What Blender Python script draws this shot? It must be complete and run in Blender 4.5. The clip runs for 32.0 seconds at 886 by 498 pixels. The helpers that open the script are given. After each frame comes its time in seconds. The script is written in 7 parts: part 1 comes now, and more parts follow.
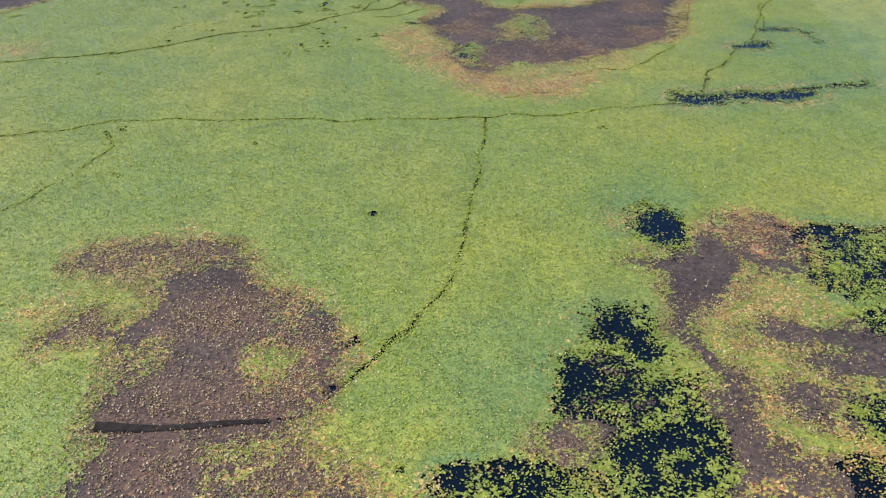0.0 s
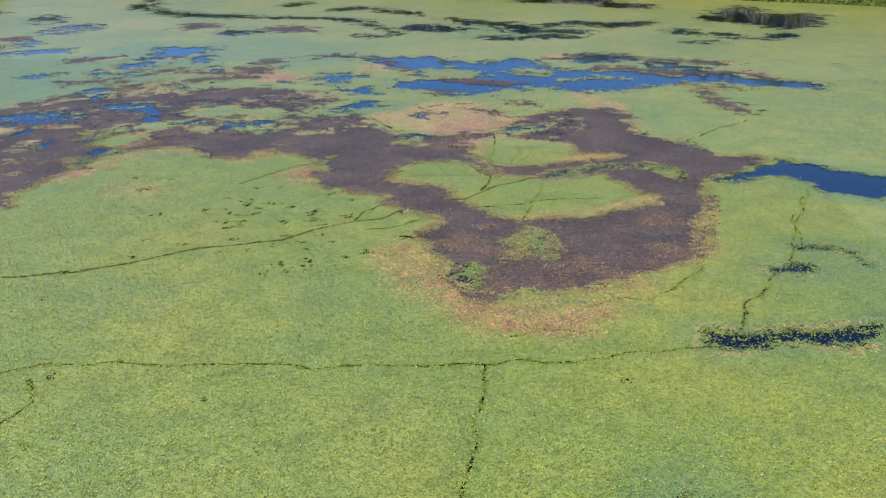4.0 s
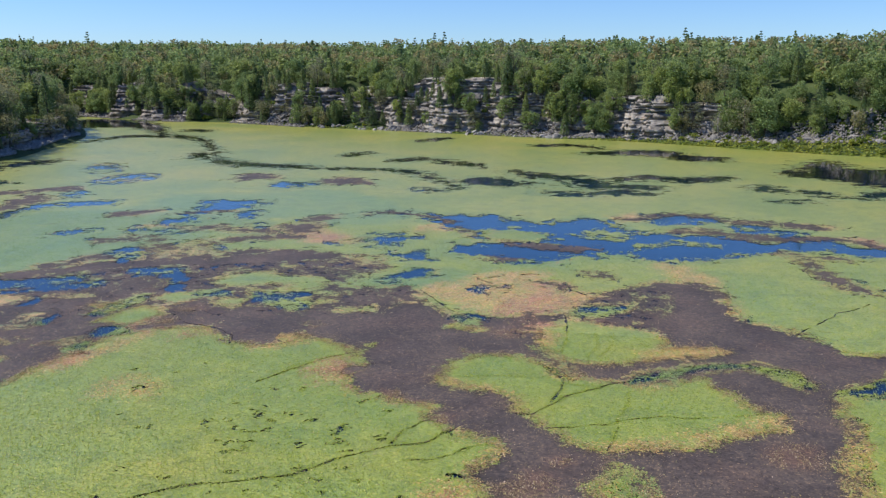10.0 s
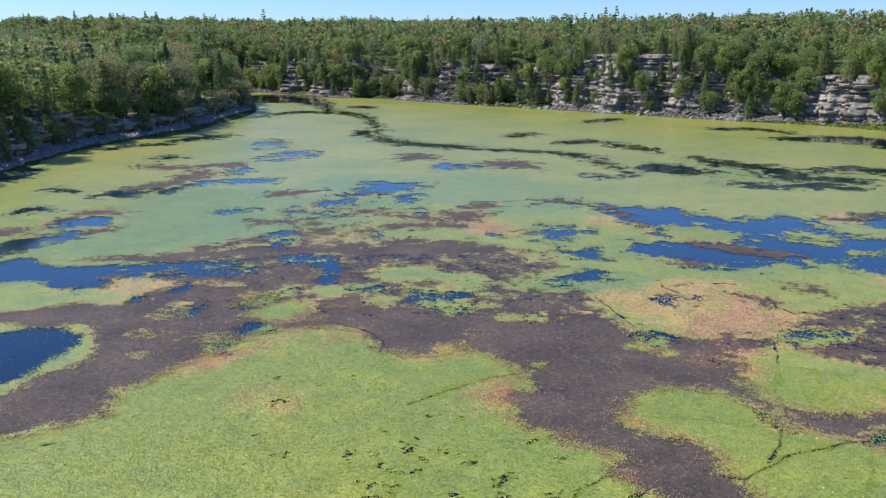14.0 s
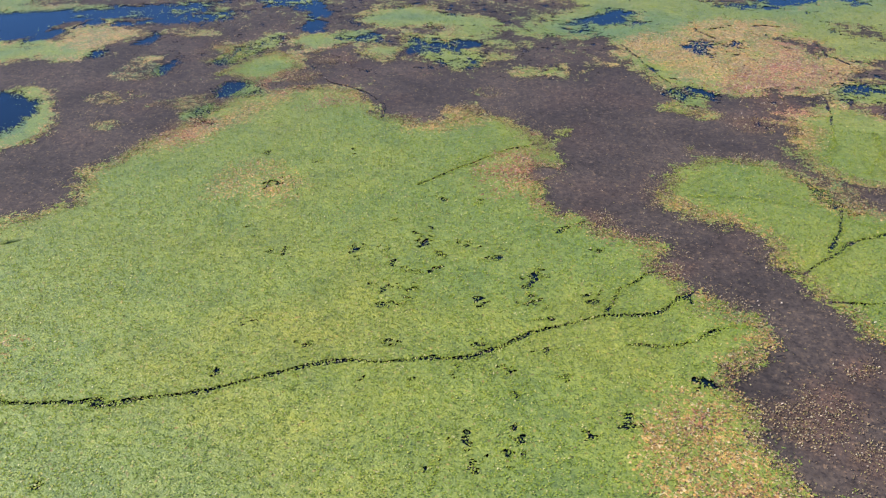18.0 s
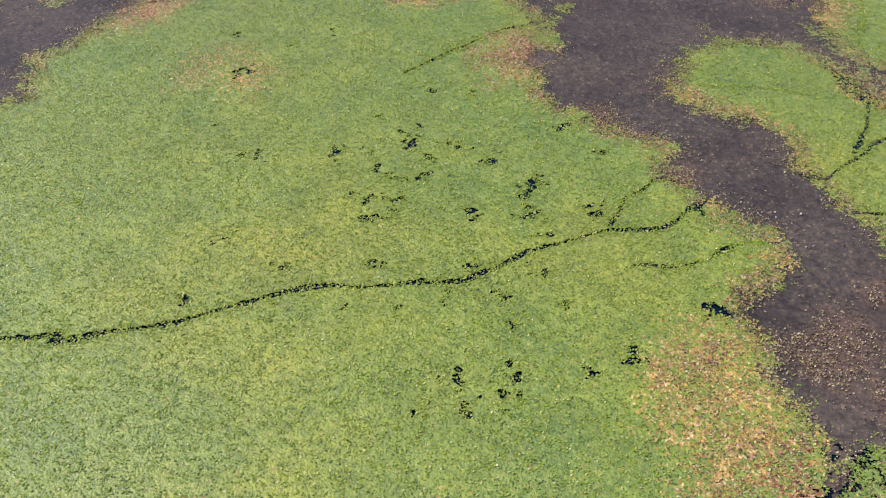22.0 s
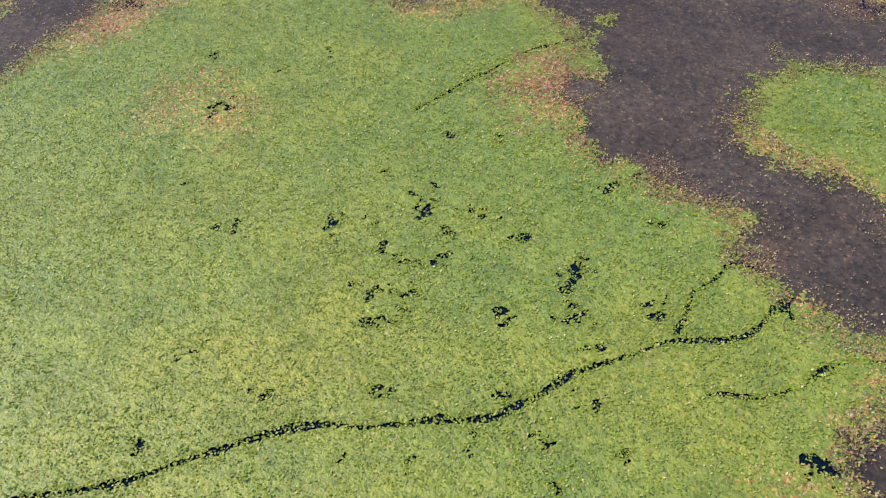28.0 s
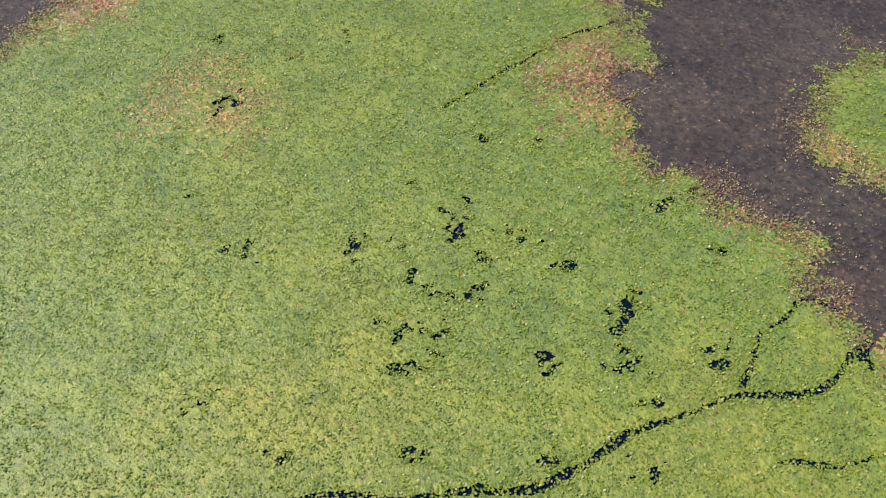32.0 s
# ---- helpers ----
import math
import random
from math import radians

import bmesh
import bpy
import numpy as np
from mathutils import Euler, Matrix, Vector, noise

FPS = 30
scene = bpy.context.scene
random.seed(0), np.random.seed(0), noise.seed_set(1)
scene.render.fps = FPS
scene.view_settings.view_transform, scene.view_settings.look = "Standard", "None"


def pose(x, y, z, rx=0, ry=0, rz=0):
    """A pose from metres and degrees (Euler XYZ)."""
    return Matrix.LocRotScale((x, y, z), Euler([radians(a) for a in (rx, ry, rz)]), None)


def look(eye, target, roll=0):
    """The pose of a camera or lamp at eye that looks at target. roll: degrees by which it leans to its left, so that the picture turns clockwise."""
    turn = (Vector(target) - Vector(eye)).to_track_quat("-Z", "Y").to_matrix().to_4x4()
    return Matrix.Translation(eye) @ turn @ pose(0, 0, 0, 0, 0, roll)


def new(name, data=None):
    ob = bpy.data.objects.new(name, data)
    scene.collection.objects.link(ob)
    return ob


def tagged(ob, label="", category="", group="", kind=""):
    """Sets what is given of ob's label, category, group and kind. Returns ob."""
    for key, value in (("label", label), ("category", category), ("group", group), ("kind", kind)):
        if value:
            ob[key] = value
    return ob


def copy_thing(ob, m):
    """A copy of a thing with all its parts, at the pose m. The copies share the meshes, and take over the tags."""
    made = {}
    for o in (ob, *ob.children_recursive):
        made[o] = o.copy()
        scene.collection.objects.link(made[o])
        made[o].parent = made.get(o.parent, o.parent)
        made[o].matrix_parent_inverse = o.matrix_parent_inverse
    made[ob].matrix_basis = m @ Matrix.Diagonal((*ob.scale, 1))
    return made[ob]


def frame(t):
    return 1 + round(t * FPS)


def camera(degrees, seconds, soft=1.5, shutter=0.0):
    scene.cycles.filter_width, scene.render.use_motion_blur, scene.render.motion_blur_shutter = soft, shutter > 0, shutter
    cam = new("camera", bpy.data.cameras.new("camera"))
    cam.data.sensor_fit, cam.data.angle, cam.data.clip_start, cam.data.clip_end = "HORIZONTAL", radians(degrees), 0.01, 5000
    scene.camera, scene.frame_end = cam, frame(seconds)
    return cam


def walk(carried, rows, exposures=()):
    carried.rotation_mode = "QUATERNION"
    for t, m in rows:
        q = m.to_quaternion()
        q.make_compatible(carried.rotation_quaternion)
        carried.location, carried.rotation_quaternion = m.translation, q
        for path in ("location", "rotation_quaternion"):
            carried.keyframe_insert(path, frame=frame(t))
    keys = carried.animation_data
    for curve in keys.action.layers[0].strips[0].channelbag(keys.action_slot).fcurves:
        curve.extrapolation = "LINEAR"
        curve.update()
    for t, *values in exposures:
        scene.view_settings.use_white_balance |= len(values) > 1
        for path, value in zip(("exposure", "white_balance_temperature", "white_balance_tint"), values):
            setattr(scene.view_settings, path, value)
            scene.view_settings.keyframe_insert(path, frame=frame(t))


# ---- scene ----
cam = camera(55.89, 32.0, soft=1.3)
PATH = [
    (0, (5.777, -18.952, 18.759), (4.040, -2.275, 7.857), 0.08),
    (0.5, (5.796, -17.856, 18.781), (4.014, -1.177, 7.890), 0.13),
    (1, (5.832, -16.779, 18.787), (3.983, -0.096, 7.912), 0.02),
    (1.5, (5.877, -15.694, 18.781), (3.955, 0.997, 7.931), -0.02),
    (2, (5.880, -14.597, 18.781), (3.911, 2.100, 7.949), 0.04),
    (2.5, (5.903, -13.501, 18.807), (3.866, 3.387, 8.287), 0.05),
    (3, (5.942, -12.472, 18.870), (3.782, 4.998, 9.375), 0.11),
    (3.5, (5.923, -11.375, 18.919), (3.714, 6.614, 10.462), 0.08),
    (4, (5.872, -10.250, 18.972), (3.600, 8.178, 11.541), 0.16),
    (4.5, (5.759, -9.159, 19.017), (3.480, 9.366, 11.832), 0.19),
    (6.5, (5.390, -5.071, 19.245), (3.091, 13.462, 12.089), 0.13),
    (7, (5.320, -4.000, 19.258), (3.000, 14.536, 12.114), 0.21),
    (7.5, (5.233, -2.921, 19.253), (2.777, 15.598, 12.111), 0.23),
    (8, (5.011, -1.868, 19.249), (2.466, 17.379, 14.442), 0.25),
    (8.5, (4.850, -0.754, 19.255), (2.187, 18.586, 14.913), 0.29),
    (9, (4.635, 0.294, 19.237), (1.453, 19.562, 14.924), 0.26),
    (9.5, (4.423, 1.340, 19.205), (0.763, 20.527, 14.911), 0.24),
    (10, (4.183, 2.250, 19.222), (0.336, 21.405, 14.945), 0.25),
    (10.5, (3.877, 3.102, 19.250), (0.023, 22.259, 14.992), 0.25),
    (11, (3.574, 4.017, 19.261), (-0.270, 23.033, 14.404), 0.33),
    (11.5, (3.266, 5.093, 19.241), (-1.287, 23.954, 14.390), 0.29),
    (12, (2.803, 6.249, 19.159), (-2.570, 24.897, 14.325), 0.31),
    (12.5, (2.355, 7.266, 19.099), (-3.732, 25.697, 14.277), 0.32),
    (13, (1.840, 8.233, 19.079), (-4.874, 26.448, 14.267), 0.31),
    (13.5, (1.351, 9.149, 19.031), (-5.916, 27.150, 14.220), 0.29),
    (14, (0.755, 10.060, 18.974), (-6.608, 28.024, 14.171), 0.21),
    (14.5, (0.143, 11.000, 18.937), (-7.173, 28.985, 14.142), 0.19),
    (15, (-0.354, 11.954, 18.912), (-7.577, 29.829, 13.590), 0.11),
    (15.1, (-0.453, 12.138, 18.905), (-7.549, 29.757, 12.643), 0.21),
    (15.3, (-0.648, 12.482, 18.892), (-7.413, 29.299, 10.440), 0.19),
    (15.5, (-0.844, 12.827, 18.880), (-7.532, 29.475, 10.042), 0.17),
    (17.5, (-2.712, 15.633, 18.853), (-9.061, 31.786, 8.915), -0.06),
    (18, (-2.963, 15.660, 18.786), (-9.082, 31.367, 8.023), -0.11),
    (18.5, (-3.071, 15.623, 18.699), (-8.968, 30.848, 7.148), -0.14),
    (19, (-2.971, 15.605, 18.635), (-8.695, 30.302, 6.338), -0.36),
    (19.5, (-2.940, 15.640, 18.605), (-8.398, 29.759, 5.534), -0.28),
    (20, (-3.034, 16.007, 18.608), (-8.343, 29.849, 5.183), -0.26),
    (20.5, (-3.262, 16.680, 18.650), (-8.513, 30.522, 5.203), -0.16),
    (21, (-3.531, 17.470, 18.725), (-8.747, 31.273, 5.224), -0.17),
    (21.5, (-3.814, 18.280, 18.818), (-9.015, 32.032, 5.258), -0.07),
    (22, (-4.166, 19.015, 18.879), (-9.319, 32.751, 5.285), -0.01),
    (22.5, (-4.517, 19.696, 18.882), (-9.637, 33.457, 5.302), -0.03),
    (23, (-4.751, 20.405, 18.903), (-10.072, 34.598, 5.856), -0.04),
    (23.5, (-5.005, 21.091, 18.916), (-10.539, 35.724, 6.456), 0.00),
    (24, (-5.358, 21.669, 18.835), (-11.028, 36.787, 7.032), 0.22),
    (24.5, (-5.714, 22.263, 18.675), (-11.527, 37.845, 7.565), 0.08),
    (25, (-6.066, 22.866, 18.497), (-11.906, 38.597, 7.614), 0.01),
    (25.5, (-6.318, 23.384, 18.361), (-11.911, 38.487, 6.503), 0.14),
    (26, (-6.465, 23.856, 18.281), (-11.349, 36.894, 3.923), 0.04),
    (26.5, (-6.573, 24.306, 18.245), (-11.416, 37.078, 3.636), -0.11),
    (28.5, (-7.603, 26.408, 18.179), (-12.562, 39.244, 3.665), -0.15),
    (29, (-7.912, 26.875, 18.193), (-12.894, 39.717, 3.692), -0.13),
    (29.5, (-8.191, 27.314, 18.216), (-13.200, 40.164, 3.732), -0.13),
    (30, (-8.451, 27.765, 18.213), (-13.471, 40.551, 3.676), -0.15),
    (30.5, (-8.693, 28.135, 18.193), (-13.609, 40.576, 3.326), -0.24),
    (31, (-8.948, 28.455, 18.130), (-13.740, 40.587, 2.969), -0.22),
    (31.5, (-9.189, 28.817, 18.064), (-13.877, 40.662, 2.646), -0.25),
    (32, (-9.428, 29.169, 17.995), (-14.013, 40.779, 2.368), -0.12),
]
walk(cam, [(t, look(eye, target, roll)) for t, eye, target, roll in PATH],
     exposures=[(0, 0.13), (8, 0.17), (10, 0.13), (14, 0.24), (19, 0.03), (26, 0.0), (32, -0.09)])

# ---- world and sun ----
SUN_FROM = Vector((-0.80, -0.12, 0.95)).normalized()   # towards the sun
world = bpy.data.worlds.new("sky")
scene.world = world
world.use_nodes = True
wn = world.node_tree
wn.nodes.clear()
sky = wn.nodes.new("ShaderNodeTexSky")
sky.sky_type = 'NISHITA'
sky.sun_disc = False
sky.sun_elevation = math.asin(SUN_FROM.z)
sky.sun_rotation = math.atan2(SUN_FROM.x, SUN_FROM.y)
sky.altitude = 600
sky.air_density = 1.0
sky.dust_density = 0.05
sky.ozone_density = 3.0
bg = wn.nodes.new("ShaderNodeBackground")
bg.inputs["Strength"].default_value = 0.135
wout = wn.nodes.new("ShaderNodeOutputWorld")
clear = wn.nodes.new("ShaderNodeMix")
clear.data_type, clear.blend_type = 'RGBA', 'MULTIPLY'
clear.inputs[0].default_value = 1.0
clear.inputs[7].default_value = (0.49, 0.675, 1.01, 1)   # clear, dry air
wn.links.new(sky.outputs[0], clear.inputs[6])
wn.links.new(clear.outputs[2], bg.inputs[0])
wn.links.new(bg.outputs[0], wout.inputs[0])
sun_data = bpy.data.lights.new("sun", 'SUN')
sun_data.energy = 4.5
sun_data.angle = radians(0.55)
sun_data.color = (1.0, 0.93, 0.80)
sun = new("sun", sun_data)
sun.rotation_euler = (-SUN_FROM).to_track_quat("-Z", "Y").to_euler()
scene.view_settings.exposure = 0.0

# ---- materials ----
class Nodes:
    """A short way to write node materials."""

    def __init__(self, name):
        self.mat = bpy.data.materials.new(name)
        self.mat.use_nodes = True
        self.t = self.mat.node_tree
        self.bsdf = self.t.nodes["Principled BSDF"]
        self.coord = self.t.nodes.new("ShaderNodeTexCoord").outputs["Object"]

    def add(self, kind, **sets):
        n = self.t.nodes.new(kind)
        for k, v in sets.items():
            n.inputs[k.replace("_", " ")].default_value = v
        return n

    def link(self, a, b):
        self.t.links.new(a, b)

    def noise(self, scale, detail=4.0, rough=0.55, vec=None):
        n = self.add("ShaderNodeTexNoise", Scale=scale, Detail=detail, Roughness=rough)
        self.link(vec or self.coord, n.inputs["Vector"])
        return n.outputs["Fac"]

    def cells(self, scale, out="Color"):
        n = self.add("ShaderNodeTexVoronoi", Scale=scale)
        self.link(self.coord, n.inputs["Vector"])
        return n.outputs[out]

    def ramp(self, fac, *stops):
        n = self.t.nodes.new("ShaderNodeValToRGB")
        e = n.color_ramp.elements
        while len(e) < len(stops):
            e.new(0.5)
        for el, (at, col) in zip(e, stops):
            el.position = at
            el.color = (*col, 1) if len(col) == 3 else col
        self.link(fac, n.inputs[0])
        return n.outputs[0]

    def grey(self, fac, lo, hi):
        n = self.t.nodes.new("ShaderNodeMapRange")
        n.inputs["From Min"].default_value, n.inputs["From Max"].default_value = lo, hi
        self.link(fac, n.inputs["Value"])
        return n.outputs["Result"]

    def mix(self, fac, a, b, blend='MIX'):
        n = self.t.nodes.new("ShaderNodeMix")
        n.data_type = 'RGBA'
        n.blend_type = blend
        ins = [s for s in n.inputs if s.enabled]
        for s, v in zip(ins, (fac, a, b)):
            if isinstance(v, bpy.types.NodeSocket):
                self.link(v, s)
            elif isinstance(v, (int, float)):
                s.default_value = v
            else:
                s.default_value = (*v, 1)
        return [o for o in n.outputs if o.enabled][0]

    def random(self, kind="object"):
        if kind == "object":
            return self.t.nodes.new("ShaderNodeObjectInfo").outputs["Random"]
        return self.t.nodes.new("ShaderNodeNewGeometry").outputs["Random Per Island"]

    def attribute(self, name):
        n = self.t.nodes.new("ShaderNodeAttribute")
        n.attribute_name = name
        s = self.t.nodes.new("ShaderNodeSeparateColor")
        self.link(n.outputs["Color"], s.inputs[0])
        return s.outputs

    def bump(self, fac, strength, distance):
        n = self.add("ShaderNodeBump", Strength=strength, Distance=distance)
        self.link(fac, n.inputs["Height"])
        self.link(n.outputs[0], self.bsdf.inputs["Normal"])

    def done(self, colour, rough=0.6, spec=0.5):
        if isinstance(colour, bpy.types.NodeSocket):
            self.link(colour, self.bsdf.inputs["Base Color"])
        else:
            self.bsdf.inputs["Base Color"].default_value = (*colour, 1)
        if isinstance(rough, bpy.types.NodeSocket):
            self.link(rough, self.bsdf.inputs["Roughness"])
        else:
            self.bsdf.inputs["Roughness"].default_value = rough
        self.bsdf.inputs["Specular IOR Level"].default_value = spec
        return self.mat


def below(m, value, limit):
    """1 where a value lies under a limit, with a narrow ramp."""
    n = m.t.nodes.new("ShaderNodeMath")
    n.operation = 'SUBTRACT'
    for k, v in enumerate((limit, value)):
        if isinstance(v, bpy.types.NodeSocket):
            m.link(v, n.inputs[k])
        else:
            n.inputs[k].default_value = v
    return m.grey(n.outputs[0], -0.03, 0.03)


def leaf_cells(m, scale):
    """Three random numbers for each leaf-sized cell."""
    s = m.t.nodes.new("ShaderNodeSeparateColor")
    m.link(m.cells(scale), s.inputs[0])
    return s.outputs


TAN = ((0.0, (0.33, 0.190, 0.060)), (0.45, (0.58, 0.360, 0.105)), (0.8, (0.68, 0.460, 0.160)), (1.0, (0.80, 0.64, 0.38)))
RUST = ((0.0, (0.22, 0.085, 0.050)), (0.5, (0.47, 0.180, 0.090)), (0.85, (0.58, 0.32, 0.18)), (1.0, (0.72, 0.54, 0.41)))


def leaf_tints(m, base, pick, shade):
    """Senescent yellow, red-brown and blue-green leaves, one here and one there, where the plan says that they grow.
    The blue-green also paints sky sheen on the mid-left rafts.
    """
    a = m.attribute("leaf")
    c = m.mix(a[2], base, (0.145, 0.27, 0.115))
    c = m.mix(below(m, pick[0], a[0]), c, m.ramp(shade, *TAN))
    return m.mix(below(m, pick[1], a[1]), c, m.ramp(shade, *RUST))


def ragged(m, reach):
    """Lets what lies below show where the cover ends: a rim broken into leaves and tufts."""
    field = m.t.nodes.new("ShaderNodeAttribute")
    field.attribute_name = "leaf"
    total = field.outputs["Alpha"]
    across = m.t.nodes.new("ShaderNodeSeparateXYZ")
    m.link(m.coord, across.inputs[0])

    def sums(op, a, b):
        n = m.t.nodes.new("ShaderNodeMath")
        n.operation = op
        for k, v in enumerate((a, b)):
            if isinstance(v, bpy.types.NodeSocket):
                m.link(v, n.inputs[k])
            else:
                n.inputs[k].default_value = v
        return n.outputs[0]

    rise = m.t.nodes.new("ShaderNodeMapRange")          # rafts in the open middle of the pond are torn most
    for k, v in (("From Min", 52), ("From Max", 85), ("To Min", 0.9), ("To Max", 5.0)):
        rise.inputs[k].default_value = v
    m.link(across.outputs["Y"], rise.inputs["Value"])
    more = m.t.nodes.new("ShaderNodeMapRange")
    for k, v in (("From Min", 85), ("From Max", 170), ("To Min", 1.0), ("To Max", 1.7)):
        more.inputs[k].default_value = v
    m.link(across.outputs["Y"], more.inputs["Value"])
    wild = sums('MULTIPLY', rise.outputs[0], more.outputs[0])

    for scale, detail, weight, torn in ((8.0, 2, 2.4, False), (2.2, 4, 1.2, True), (0.5, 6, 2.2, True), (0.14, 3, 0.8, True)):
        step = sums('MULTIPLY', sums('SUBTRACT', m.noise(scale, detail, 0.66), 0.5), weight * reach)
        total = sums('ADD', total, sums('MULTIPLY', step, wild) if torn else step)
    m.link(m.grey(total, -0.02, 0.02), m.bsdf.inputs["Alpha"])


def make_leaf_mat():
    m = Nodes("floating_leaves")
    big = m.ramp(m.noise(0.10, 5), (0.32, (0.228, 0.318, 0.074)), (0.50, (0.292, 0.358, 0.068)), (0.70, (0.374, 0.388, 0.064)))
    cell, leaflet = leaf_cells(m, 12.0), leaf_cells(m, 15.0)
    out = m.t.nodes.new("ShaderNodeSeparateXYZ")
    m.link(m.coord, out.inputs[0])
    far = m.ramp(m.noise(0.06, 5), (0.34, (0.245, 0.305, 0.072)), (0.50, (0.322, 0.352, 0.076)), (0.68, (0.392, 0.380, 0.084)))
    c = leaf_tints(m, m.mix(m.grey(out.outputs["Y"], 60, 130), big, far), cell, cell[2])   # base colour grows yellower along Y, from 60 to 130
    c = m.mix(1.0, c, m.ramp(leaflet[0], (0.0, (0.52, 0.56, 0.50)), (0.14, (0.84, 0.88, 0.84)), (0.7, (1.03, 1.02, 1.0)), (1.0, (1.28, 1.22, 1.12))), 'MULTIPLY')
    c = m.mix(1.0, c, m.ramp(m.noise(3.0, 4, 0.7), (0.34, (0.72, 0.76, 0.72)), (0.5, (1, 1, 1)), (0.68, (1.18, 1.12, 1.0))), 'MULTIPLY')
    c = m.mix(1.0, c, m.ramp(m.noise(0.45, 7, 0.72), (0.34, (0.74, 0.78, 0.79)), (0.5, (1, 1, 1)), (0.64, (1.18, 1.11, 0.98))), 'MULTIPLY')
    m.bump(m.noise(14.0, 3), 0.7, 0.06)
    m.bsdf.inputs["Coat Weight"].default_value = 0.50
    m.bsdf.inputs["Coat IOR"].default_value = 1.33
    m.bsdf.inputs["Coat Roughness"].default_value = 0.30
    ragged(m, 1.0)
    return m.done(c, 0.42, 0.55)


def make_leaf():
    m = Nodes("leaf")
    r = m.random("island")
    base = m.ramp(r, (0.0, (0.060, 0.095, 0.024)), (0.06, (0.115, 0.175, 0.030)), (0.13, (0.198, 0.305, 0.036)), (0.60, (0.274, 0.362, 0.032)), (0.86, (0.380, 0.420, 0.046)), (0.95, (0.54, 0.52, 0.10)), (1.0, (0.80, 0.72, 0.36)))
    base = m.mix(m.grey(m.noise(0.10, 5), 0.35, 0.75), base, m.mix(0.5, base, (0.32, 0.33, 0.07)))
    a = m.attribute("leaf")
    c = m.mix(a[2], base, (0.145, 0.27, 0.115))
    c = m.mix(m.grey(a[0], 0.4, 0.6), c, m.ramp(r, *TAN))
    c = m.mix(m.grey(a[1], 0.4, 0.6), c, m.ramp(r, *RUST))
    return m.done(c, 0.45, 0.28)


def make_weed():
    m = Nodes("drowned_weed")
    big = m.ramp(m.noise(0.22, 6, 0.65), (0.34, (0.066, 0.053, 0.047)), (0.50, (0.092, 0.073, 0.063)), (0.64, (0.122, 0.095, 0.079)))
    tuft = m.ramp(m.noise(2.6, 6, 0.75), (0.34, (0.60, 0.60, 0.62)), (0.5, (1, 1, 1)), (0.66, (1.40, 1.34, 1.25)))
    cell = leaf_cells(m, 11.0)
    fine = m.ramp(cell[0], (0.0, (0.62, 0.62, 0.64)), (0.35, (0.95, 0.95, 0.95)), (0.80, (1.06, 1.04, 1.0)), (0.94, (1.3, 1.24, 1.1)), (1.0, (2.2, 1.95, 1.5)))
    m.bump(m.noise(8, 4), 0.35, 0.03)
    big = m.mix(m.grey(m.attribute("leaf")[0], 0.0, 1.6), big, (0.200, 0.118, 0.088))   # rusty where the weed dies back
    ragged(m, 0.7)
    return m.done(m.mix(1.0, m.mix(1.0, big, tuft, 'MULTIPLY'), fine, 'MULTIPLY'), 0.55, 0.24)


def make_water():
    m = Nodes("pond_water")
    m.bump(m.noise(3.0, 4), 0.10, 0.02)
    m.bsdf.inputs["IOR"].default_value = 1.50
    c = m.ramp(m.noise(0.3, 3), (0.35, (0.003, 0.006, 0.008)), (0.7, (0.004, 0.009, 0.014)))
    out = m.t.nodes.new("ShaderNodeSeparateXYZ")
    m.link(m.coord, out.inputs[0])
    clear = m.ramp(m.noise(0.12, 4), (0.35, (0.004, 0.024, 0.060)), (0.65, (0.006, 0.036, 0.090)))   # reflected sky blue, painted into the base colour of the mid-pond water
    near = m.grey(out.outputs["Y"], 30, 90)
    shade = m.grey(out.outputs["Y"], 165, 125)          # the painted blue fades out again towards the cliff
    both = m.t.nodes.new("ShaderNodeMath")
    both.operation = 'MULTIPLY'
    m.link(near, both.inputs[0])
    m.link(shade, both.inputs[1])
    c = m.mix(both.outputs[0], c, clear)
    return m.done(c, 0.06, 0.5)


def make_ground():
    m = Nodes("forest_floor")
    c = m.ramp(m.noise(0.25, 6), (0.3, (0.036, 0.055, 0.020)), (0.55, (0.065, 0.095, 0.032)), (0.75, (0.105, 0.125, 0.052)))
    m.bump(m.noise(1.5, 5), 0.5, 0.3)
    return m.done(c, 0.9, 0.2)


def make_rock():
    m = Nodes("limestone")
    mp = m.add("ShaderNodeMapping", Scale=(0.25, 0.25, 2.2))
    m.link(m.coord, mp.inputs["Vector"])
    band = m.ramp(m.noise(1.0, 5, 0.6, mp.outputs[0]), (0.3, (0.14, 0.128, 0.117)), (0.48, (0.29, 0.267, 0.242)), (0.66, (0.46, 0.425, 0.38)))
    stain = m.ramp(m.noise(0.35, 5), (0.36, (0.50, 0.50, 0.52)), (0.55, (1, 1, 1)), (0.72, (1.1, 0.95, 0.82)))
    m.bump(m.noise(2.5, 5), 0.6, 0.25)
    return m.done(m.mix(1.0, band, stain, 'MULTIPLY'), 0.85, 0.25)


def make_boulder():
    m = Nodes("fallen_limestone")
    c = m.ramp(m.random(), (0.0, (0.24, 0.226, 0.212)), (0.6, (0.36, 0.34, 0.318)), (1.0, (0.50, 0.475, 0.44)))
    g = m.ramp(m.noise(2.0, 5), (0.35, (0.6, 0.6, 0.6)), (0.6, (1, 1, 1)))
    m.bump(m.noise(3, 5), 0.5, 0.15)
    return m.done(m.mix(1.0, c, g, 'MULTIPLY'), 0.85, 0.25)


